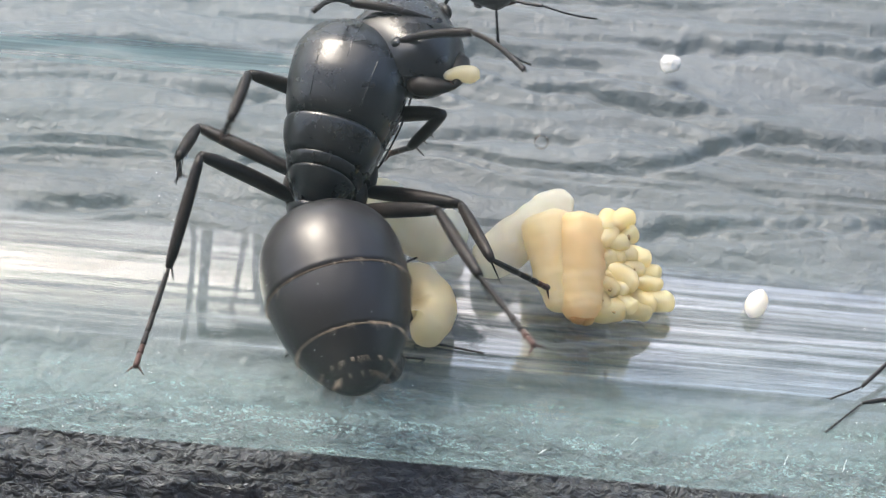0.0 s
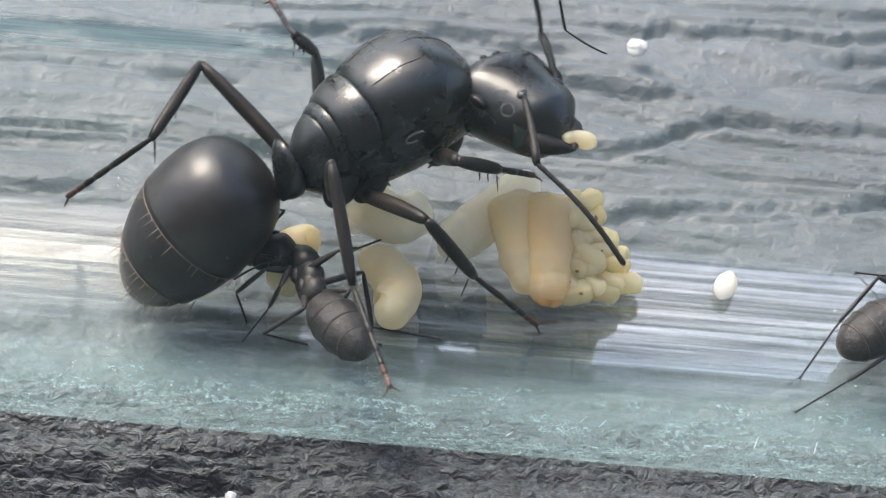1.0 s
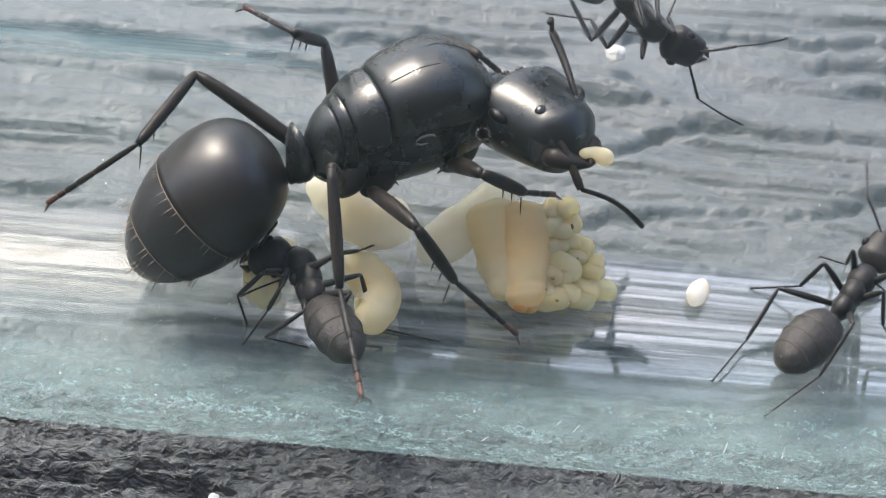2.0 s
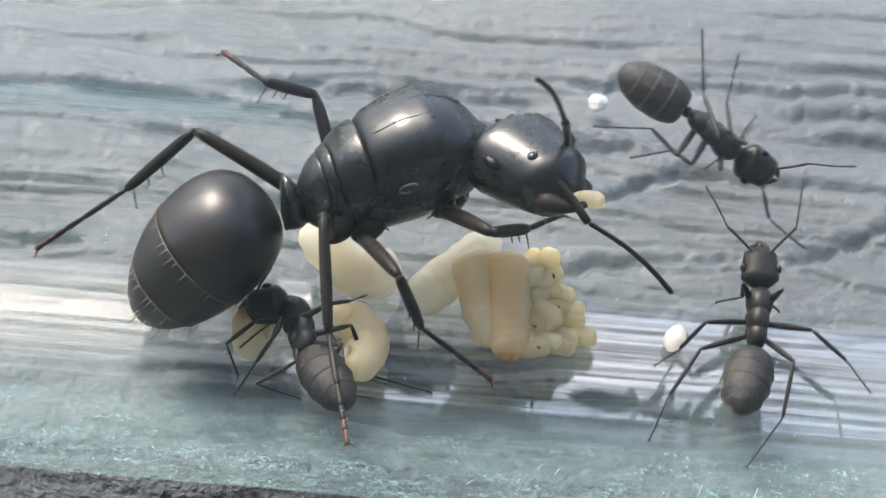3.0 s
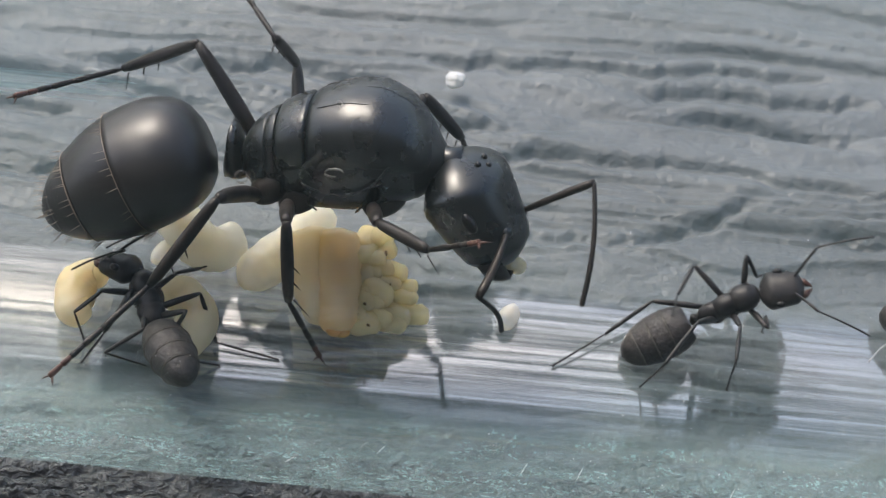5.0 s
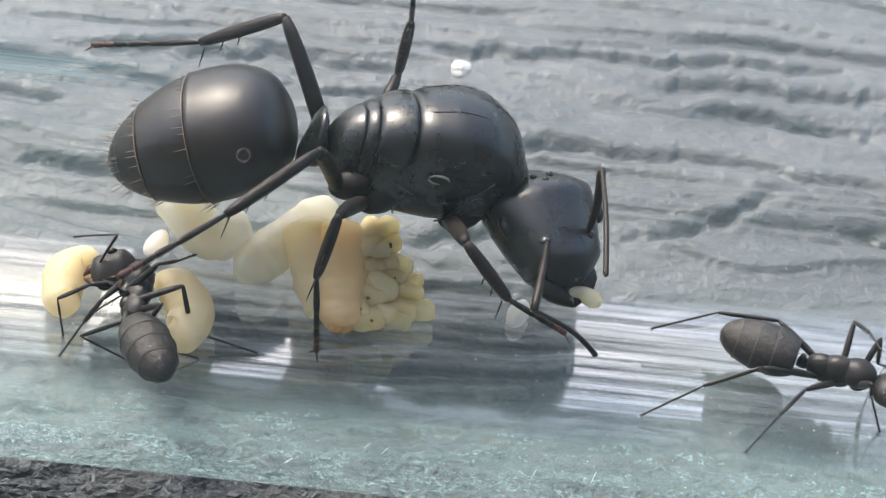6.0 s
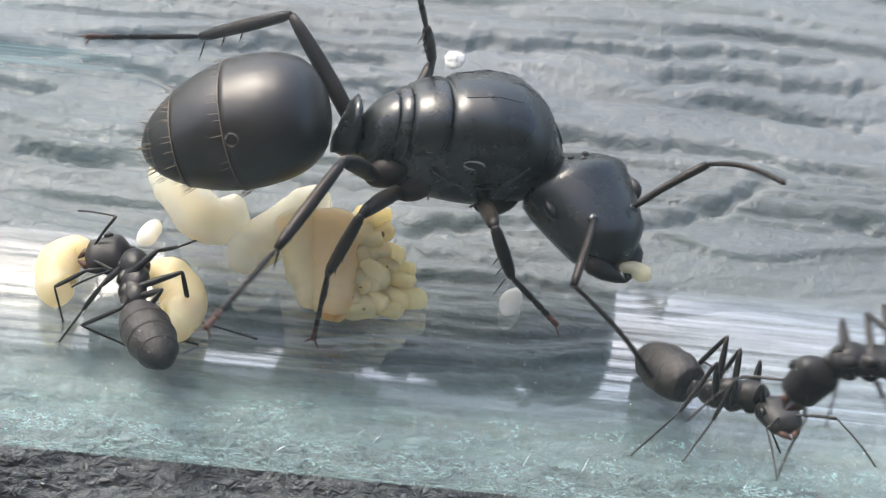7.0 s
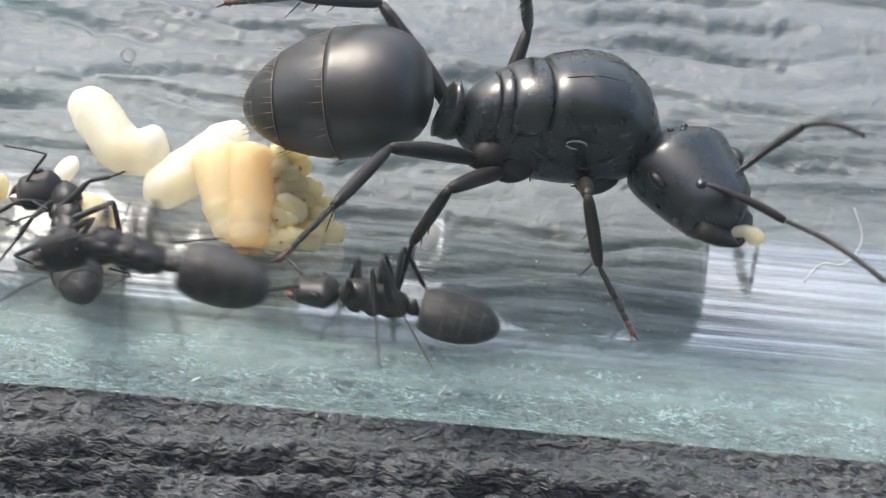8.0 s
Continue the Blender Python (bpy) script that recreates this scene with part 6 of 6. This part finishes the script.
    nurse.limb(7.5, 'mid_left', (-3.16, 0.87, 4.30), (-2.04, 3.80, 1.89))
    nurse.limb(7.5, 'hind_left', (-2.50, 0.38, 3.55), (-0.04, -0.07, 1.05))
    nurse.limb(7.5, 'hind_right', (-3.18, -0.77, 3.73), (-1.96, -0.60, 1.07))
    nurse.stand(7.7, (-3.84, -0.84, 2.71), (-4.37, 1.30, 2.78), (-2.79, -3.27, 3.21), (-6.24, 1.06, 2.57), (0.84, -0.06, 0.54))
    nurse.limb(7.7, 'fore_right', (-5.95, 0.17, 3.21), (-6.51, -0.26, 1.05))
    nurse.limb(7.7, 'fore_left', (-5.13, -1.15, 3.57), (-6.43, -1.22, 1.13))
    nurse.limb(7.7, 'mid_right', (-4.14, -1.57, 3.35), (-4.29, -1.05, 1.11))
    nurse.limb(7.7, 'mid_left', (-3.06, 0.83, 4.21), (-2.03, 3.73, 1.86))
    nurse.limb(7.7, 'hind_left', (-2.39, 0.26, 3.56), (0.02, -0.17, 1.05))
    nurse.limb(7.7, 'hind_right', (-3.03, -0.95, 3.79), (-1.89, -0.70, 1.08))
    nurse.stand(8.0, (-3.79, -0.63, 2.69), (-4.30, 1.51, 2.82), (-2.82, -3.13, 2.98), (-6.15, 1.14, 2.59), (0.84, -0.08, 0.54))
    nurse.limb(8.0, 'fore_right', (-5.89, 0.39, 3.22), (-6.45, -0.00, 1.05))
    nurse.limb(8.0, 'fore_left', (-5.08, -0.94, 3.55), (-6.38, -0.96, 1.10))
    nurse.limb(8.0, 'mid_right', (-4.09, -1.37, 3.33), (-4.24, -0.80, 1.09))
    nurse.limb(8.0, 'mid_left', (-3.00, 1.02, 4.23), (-1.94, 3.93, 1.96))
    nurse.limb(8.0, 'hind_left', (-2.33, 0.44, 3.57), (0.08, 0.04, 1.05))
    nurse.limb(8.0, 'hind_right', (-2.98, -0.76, 3.78), (-1.84, -0.47, 1.06))
    forager.stand(0.0, (14.61, -0.42, 2.36), (16.34, 0.94, 2.41), (12.53, -2.14, 2.29), (17.88, 2.05, 2.45), (0.00, -0.03, 1.00))
    forager.stand(0.5, (14.40, -0.12, 2.35), (16.14, 1.22, 2.45), (12.24, -1.74, 2.21), (17.69, 2.32, 2.52), (0.00, -0.07, 1.00))
    forager.stand(1.0, (13.97, 0.99, 2.42), (15.70, 2.31, 2.71), (11.87, -0.68, 2.09), (17.28, 3.35, 2.91), (0.00, -0.22, 0.98))
    forager.stand(1.5, (13.40, 0.55, 2.37), (15.14, 1.87, 2.59), (11.30, -1.14, 2.15), (16.64, 3.02, 2.79), (0.00, -0.16, 0.99))
    forager.stand(1.7, (13.32, 0.91, 2.41), (14.77, 2.52, 2.78), (11.27, -0.83, 2.15), (15.99, 3.91, 3.21), (0.00, -0.23, 0.97))
    forager.stand(2.8, (10.65, 0.88, 2.39), (10.87, 3.00, 2.95), (9.98, -1.73, 2.34), (10.88, 4.72, 3.74), (0.00, -0.26, 0.97))
    forager.stand(3.0, (10.76, 1.23, 2.47), (10.87, 3.33, 3.13), (10.11, -1.38, 2.37), (10.81, 5.03, 3.98), (0.00, -0.30, 0.95))
    forager.stand(3.5, (10.26, 1.53, 2.54), (10.70, 3.56, 3.26), (9.76, -1.12, 2.39), (10.95, 5.25, 4.09), (0.00, -0.34, 0.94))
    forager.stand(3.7, (10.11, 1.96, 2.64), (10.74, 3.90, 3.46), (9.43, -0.62, 2.24), (11.20, 5.50, 4.38), (0.00, -0.39, 0.92))
    forager.stand(4.0, (10.20, 1.31, 2.49), (10.41, 3.39, 3.17), (9.87, -1.37, 2.44), (10.39, 5.11, 3.97), (0.00, -0.31, 0.95))
    forager.stand(4.5, (12.44, 1.44, 2.49), (13.43, 3.10, 3.54), (10.76, -0.19, 0.95), (13.91, 4.93, 3.33), (0.00, -0.32, 0.95))
    forager.stand(4.7, (13.25, 2.30, 2.66), (14.98, 3.12, 3.74), (11.23, 0.92, 1.29), (16.76, 3.38, 4.36), (0.00, -0.41, 0.91))
    forager.stand(5.8, (18.69, 1.45, 2.48), (20.83, 1.23, 2.93), (15.91, 1.76, 2.23), (22.67, 0.85, 3.21), (0.00, -0.20, 0.98))
    forager.stand(6.0, (17.68, 0.40, 2.54), (19.80, -0.18, 2.65), (14.98, 1.15, 2.72), (21.44, -1.09, 2.39), (0.00, -0.05, 1.00))
    forager.stand(6.5, (15.85, -0.66, 2.30), (18.01, -0.84, 2.68), (13.23, 0.23, 2.72), (19.28, -2.24, 2.83), (0.00, 0.07, 1.00))
    forager.stand(7.0, (14.28, -1.82, 2.57), (16.47, -2.04, 2.63), (12.70, 0.20, 1.71), (17.19, -3.76, 2.99), (0.00, 0.25, 0.97))
    forager.stand(7.1, (15.69, -2.22, 2.77), (15.60, -4.21, 3.72), (16.21, 0.33, 2.06), (15.18, -5.68, 4.84), (0.00, 0.43, 0.90))
    forager.stand(7.2, (16.80, -2.54, 2.79), (15.21, -3.92, 3.44), (18.79, -0.90, 1.98), (13.69, -4.94, 3.93), (0.00, 0.42, 0.91))
    forager.stand(7.5, (10.65, -1.58, 2.51), (8.48, -1.93, 2.60), (13.33, -1.74, 2.31), (6.90, -2.97, 2.83), (0.00, 0.23, 0.97))
    forager.stand(7.7, (8.14, -4.50, 3.81), (6.03, -3.97, 3.46), (10.45, -3.43, 2.91), (5.14, -5.30, 4.48), (0.00, 0.55, 0.83))
    forager.stand(8.0, (7.55, -2.18, 2.67), (5.38, -1.84, 2.57), (10.22, -2.53, 2.46), (3.50, -1.66, 2.39), (0.00, 0.26, 0.96))
    forager.limb(0.0, 'hind_left', (12.80, 0.40, 1.72), (11.44, -1.10, 1.40), (10.13, -2.67, 2.47))
    forager.limb(0.5, 'hind_left', (12.66, 0.32, 2.71), (11.34, -1.19, 2.29), (9.87, -2.90, 2.73))
    forager.limb(1.0, 'hind_left', (12.69, 1.12, 3.59), (11.45, -0.29, 2.78), (10.26, -1.95, 1.73))
    forager.limb(1.5, 'hind_left', (11.73, 1.91, 2.37), (10.58, 0.81, 1.09), (9.33, -0.45, 1.06))
    forager.limb(1.7, 'hind_left', (11.45, 1.96, 2.63), (10.46, 0.74, 1.31), (9.37, -0.61, 1.07))
    forager.limb(2.8, 'hind_left', (8.64, 0.59, 2.78), (7.62, -0.80, 1.67), (6.90, -2.95, 2.05))
    forager.limb(3.0, 'hind_left', (8.76, 0.76, 2.63), (7.74, -0.86, 1.88), (6.99, -3.03, 1.97))
    forager.limb(3.5, 'hind_left', (8.41, 0.98, 2.70), (7.63, -0.41, 1.41), (6.67, -1.74, 1.22))
    forager.limb(4.0, 'hind_left', (8.61, 0.52, 3.06), (7.85, 0.30, 1.17), (7.39, -1.88, 1.77))
    forager.limb(4.5, 'hind_left', (10.51, 1.84, 3.17), (9.58, 0.50, 1.92), (8.47, -0.96, 1.10))
    forager.limb(4.7, 'hind_left', (11.51, 2.79, 2.47), (10.24, 1.62, 1.37), (8.94, 0.17, 1.05))
    forager.limb(5.8, 'hind_left', (17.33, 2.45, 2.60), (15.30, 2.48, 2.28), (13.12, 2.09, 1.66))
    forager.limb(6.0, 'hind_left', (16.67, 1.67, 3.00), (14.64, 1.90, 2.86), (12.48, 1.47, 2.19))
    forager.limb(6.5, 'hind_left', (15.49, 0.98, 3.23), (13.50, 0.64, 3.63), (11.93, 1.27, 2.08))
    forager.limb(0.0, 'hind_right', (13.43, -0.89, 1.09), (11.74, -1.52, 1.18), (10.35, -3.06, 1.59))
    forager.limb(0.5, 'hind_right', (13.36, -0.71, 1.08), (11.66, -1.69, 1.21), (10.10, -3.18, 1.63))
    forager.limb(1.0, 'hind_right', (13.43, -0.61, 2.01), (11.83, -1.85, 1.68), (10.16, -3.25, 1.66))
    forager.limb(1.5, 'hind_right', (13.55, -0.88, 3.37), (12.22, -1.86, 2.15), (10.56, -2.69, 1.46))
    forager.limb(1.7, 'hind_right', (13.29, -0.45, 3.32), (12.16, -1.58, 2.04), (10.62, -2.52, 1.41))
    forager.limb(2.8, 'hind_right', (11.63, -0.06, 3.51), (11.37, -1.55, 2.14), (10.33, -2.97, 1.56))
    forager.limb(3.0, 'hind_right', (11.92, 0.10, 3.14), (11.61, -1.68, 2.17), (10.49, -3.39, 1.72))
    forager.limb(3.5, 'hind_right', (11.52, 0.40, 3.28), (11.32, -1.43, 2.39), (10.45, -2.82, 1.51))
    forager.limb(4.0, 'hind_right', (11.50, 0.29, 3.28), (11.27, -1.67, 2.74), (10.64, -3.88, 2.83))
    forager.limb(4.5, 'hind_right', (12.64, -0.12, 2.98), (11.89, -2.02, 3.13), (10.56, -3.43, 1.88))
    forager.limb(4.7, 'hind_right', (13.71, 1.04, 4.12), (13.00, -0.88, 4.26), (12.81, -0.51, 2.00))
    forager.limb(5.8, 'hind_right', (17.20, 1.18, 1.71), (15.35, 0.68, 1.08), (13.35, -0.05, 1.05))
    forager.limb(6.0, 'hind_right', (16.11, -0.23, 2.73), (14.24, -0.68, 2.01), (12.27, -1.71, 1.42))
    forager.limb(6.5, 'hind_right', (14.39, -0.31, 2.33), (12.36, -0.31, 2.10), (10.27, -0.95, 1.36))
    forager.limb(2.8, 'mid_left', (8.87, 1.72, 2.78), (7.75, 1.18, 1.78), (6.59, -0.10, 2.27))
    forager.limb(3.0, 'mid_left', (8.95, 1.88, 2.84), (8.14, 1.63, 1.48), (7.19, 0.24, 2.11))
    forager.limb(3.5, 'mid_left', (8.61, 2.16, 2.81), (7.58, 1.33, 1.91), (6.54, -0.11, 2.22))
    forager.limb(4.0, 'mid_left', (8.65, 1.70, 3.13), (7.82, 1.72, 1.76), (7.27, 0.08, 2.28))
    forager.limb(4.5, 'mid_left', (11.98, 4.12, 2.58), (11.38, 2.77, 3.17), (11.05, 1.13, 3.85))
    forager.limb(4.7, 'mid_left', (12.50, 3.74, 3.41), (11.40, 2.58, 3.29), (10.97, 0.93, 3.85))
    forager.limb(5.8, 'mid_left', (20.10, 2.87, 3.62), (20.31, 1.40, 4.22), (20.35, -0.15, 5.14))
    forager.limb(6.0, 'mid_left', (19.11, 1.57, 3.45), (19.34, 0.28, 4.36), (19.38, -1.26, 5.29))
    forager.limb(6.5, 'mid_left', (17.30, 1.05, 2.76), (17.30, -0.31, 3.60), (17.23, -1.85, 4.53))
    forager.limb(2.8, 'mid_right', (12.70, 1.95, 2.71), (13.90, 1.02, 2.20), (14.33, -0.65, 2.69))
    forager.limb(3.0, 'mid_right', (12.77, 2.12, 2.63), (14.03, 1.23, 2.17), (14.69, -0.42, 2.45))
    forager.limb(3.5, 'mid_right', (12.41, 2.21, 2.58), (13.66, 1.31, 2.12), (14.55, -0.23, 2.37))
    forager.limb(4.0, 'mid_right', (12.26, 2.11, 2.34), (13.68, 1.49, 1.97), (15.16, 0.62, 1.43))
    forager.limb(4.5, 'mid_right', (13.79, 1.22, 3.84), (14.27, -0.30, 3.84), (14.80, -0.02, 2.14))
    forager.limb(4.7, 'mid_right', (14.94, 1.45, 3.84), (14.89, -0.14, 4.00), (15.07, 0.33, 2.27))
    forager.limb(5.8, 'mid_right', (18.61, -0.01, 2.72), (18.18, -1.55, 2.75), (17.54, -3.16, 3.24))
    forager.limb(6.0, 'mid_right', (17.44, -1.13, 2.86), (16.52, -2.44, 3.00), (15.44, -3.84, 2.69))
    forager.limb(6.5, 'mid_right', (15.58, -0.10, 2.68), (15.15, -1.55, 2.15), (15.18, -3.34, 2.03))
    climber.stand(0.0, (-4.18, 7.42, 11.75), (-2.69, 7.63, 10.15), (-6.35, 7.18, 13.34), (-1.07, 7.71, 9.14), (0.00, -0.99, -0.12))
    climber.stand(0.5, (-2.39, 7.45, 11.64), (-0.85, 7.63, 10.09), (-4.63, 7.28, 13.15), (0.79, 7.71, 9.12), (0.00, -0.99, -0.11))
    climber.stand(1.0, (-1.02, 7.45, 11.65), (0.52, 7.63, 10.09), (-3.25, 7.28, 13.16), (2.15, 7.71, 9.12), (0.00, -0.99, -0.11))
    climber.stand(1.5, (1.25, 7.23, 12.42), (2.75, 7.57, 10.84), (-0.85, 6.76, 14.04), (4.35, 7.74, 9.83), (0.00, -0.98, -0.22))
    climber.stand(1.7, (3.29, 7.62, 10.49), (4.95, 7.57, 9.04), (0.96, 7.71, 11.84), (6.62, 7.53, 8.14), (0.00, -1.00, 0.03))
    climber.stand(2.8, (6.38, 7.44, 8.25), (8.13, 7.02, 6.98), (3.97, 7.91, 9.38), (9.85, 6.77, 6.21), (0.00, -0.95, 0.31))
    climber.stand(3.0, (7.79, 7.27, 7.72), (9.58, 6.79, 6.54), (5.41, 7.79, 8.89), (11.24, 6.45, 5.68), (0.00, -0.93, 0.38))
    climber.stand(3.2, (9.53, 6.92, 6.78), (11.49, 6.44, 5.91), (7.14, 7.59, 7.86), (13.32, 6.30, 5.44), (0.00, -0.88, 0.48))
    climber.stand(3.5, (14.22, 7.29, 7.67), (16.34, 7.10, 7.14), (11.56, 7.71, 7.92), (18.17, 7.00, 6.61), (0.00, -0.94, 0.34))
    climber.stand(3.7, (15.56, 6.62, 6.17), (17.68, 6.31, 5.68), (12.89, 7.03, 6.31), (19.51, 6.13, 5.21), (0.00, -0.85, 0.53))
    climber.stand(4.0, (20.73, 4.98, 4.19), (22.90, 4.71, 3.97), (18.16, 5.73, 4.55), (24.72, 4.34, 3.54), (0.00, -0.63, 0.77))
    climber.stand(4.5, (23.50, 2.24, 2.69), (25.65, 1.76, 2.55), (20.94, 3.06, 2.52), (27.53, 1.58, 2.34), (0.00, -0.26, 0.97))
    climber.stand(8.0, (27.79, 2.19, 2.67), (29.94, 1.76, 2.56), (25.27, 3.16, 2.68), (31.77, 1.30, 2.29), (0.00, -0.26, 0.97))
    runner.stand(0.0, (26.20, -7.41, 11.90), (24.01, -7.47, 11.66), (28.56, -8.45, 11.09), (22.58, -8.15, 10.62), (0.00, 0.97, -0.23))
    runner.stand(5.8, (26.54, -7.30, 12.30), (24.36, -7.37, 12.06), (28.94, -8.33, 11.59), (22.87, -8.06, 11.09), (0.00, 0.96, -0.28))
    runner.stand(6.5, (21.64, -7.45, 11.72), (19.46, -7.51, 11.45), (24.05, -8.42, 10.97), (18.00, -8.12, 10.41), (0.00, 0.98, -0.21))
    runner.stand(7.0, (18.72, -7.55, 11.24), (16.54, -7.59, 10.96), (21.16, -8.42, 10.46), (15.51, -8.08, 9.44), (0.00, 0.99, -0.14))
    runner.stand(7.2, (15.92, -7.65, 10.04), (13.74, -7.64, 10.35), (18.51, -7.96, 9.35), (12.50, -7.76, 8.92), (0.00, 1.00, -0.03))
    runner.stand(7.5, (10.15, -7.55, 11.26), (7.98, -7.47, 11.65), (12.80, -8.01, 11.04), (6.14, -7.75, 11.28), (0.00, 0.98, -0.19))
    runner.stand(7.7, (5.86, -7.62, 10.62), (3.71, -7.57, 11.09), (8.51, -7.96, 10.23), (1.84, -7.75, 10.82), (0.00, 0.99, -0.11))
    runner.stand(8.0, (0.65, -7.64, 9.63), (-1.51, -7.65, 10.08), (3.29, -7.94, 9.18), (-3.14, -7.70, 9.11), (0.00, 1.00, 0.02))
    # grubs that are nudged along
    walk(brood["bent"], [(t, pose(x * MM, y * MM, z * MM, 0, 0, a)) for t, x, y, z, a in ((0, -4.0, 3.75, 2.9, 10), (3.0, -3.95, 3.75, 2.9, 10), (6.0, -3.2, 4.1, 3.08, 2), (8.0, -3.0, 4.5, 3.2, 0))])
    walk(brood["curled"], [(t, pose(x * MM, y * MM, z * MM, 0, 0, a)) for t, x, y, z, a in ((0, -6.3, 1.4, 1.9, 0), (1.0, -6.4, 1.2, 1.87, 0), (3.0, -6.75, 0.7, 1.8, 0), (6.0, -7.05, 1.15, 1.86, 0), (8.0, -7.05, 1.15, 1.86, 0))])
    rows = animate(queen)
    for ant in (nurse, forager, climber, runner):
        animate(ant, stance)
    faces = dict(rows[queen.obs["head"]])
    held = []
    for t, body in rows[queen.root]:
        m = body @ faces[t] @ Matrix.Translation((4.55, 0.35, -0.25)) @ Matrix.Rotation(radians(62), 4, "Z")
        held.append((t, Matrix.Translation(m.translation * MM) @ m.to_quaternion().to_matrix().to_4x4()))
    walk(morsel, held)


motions()
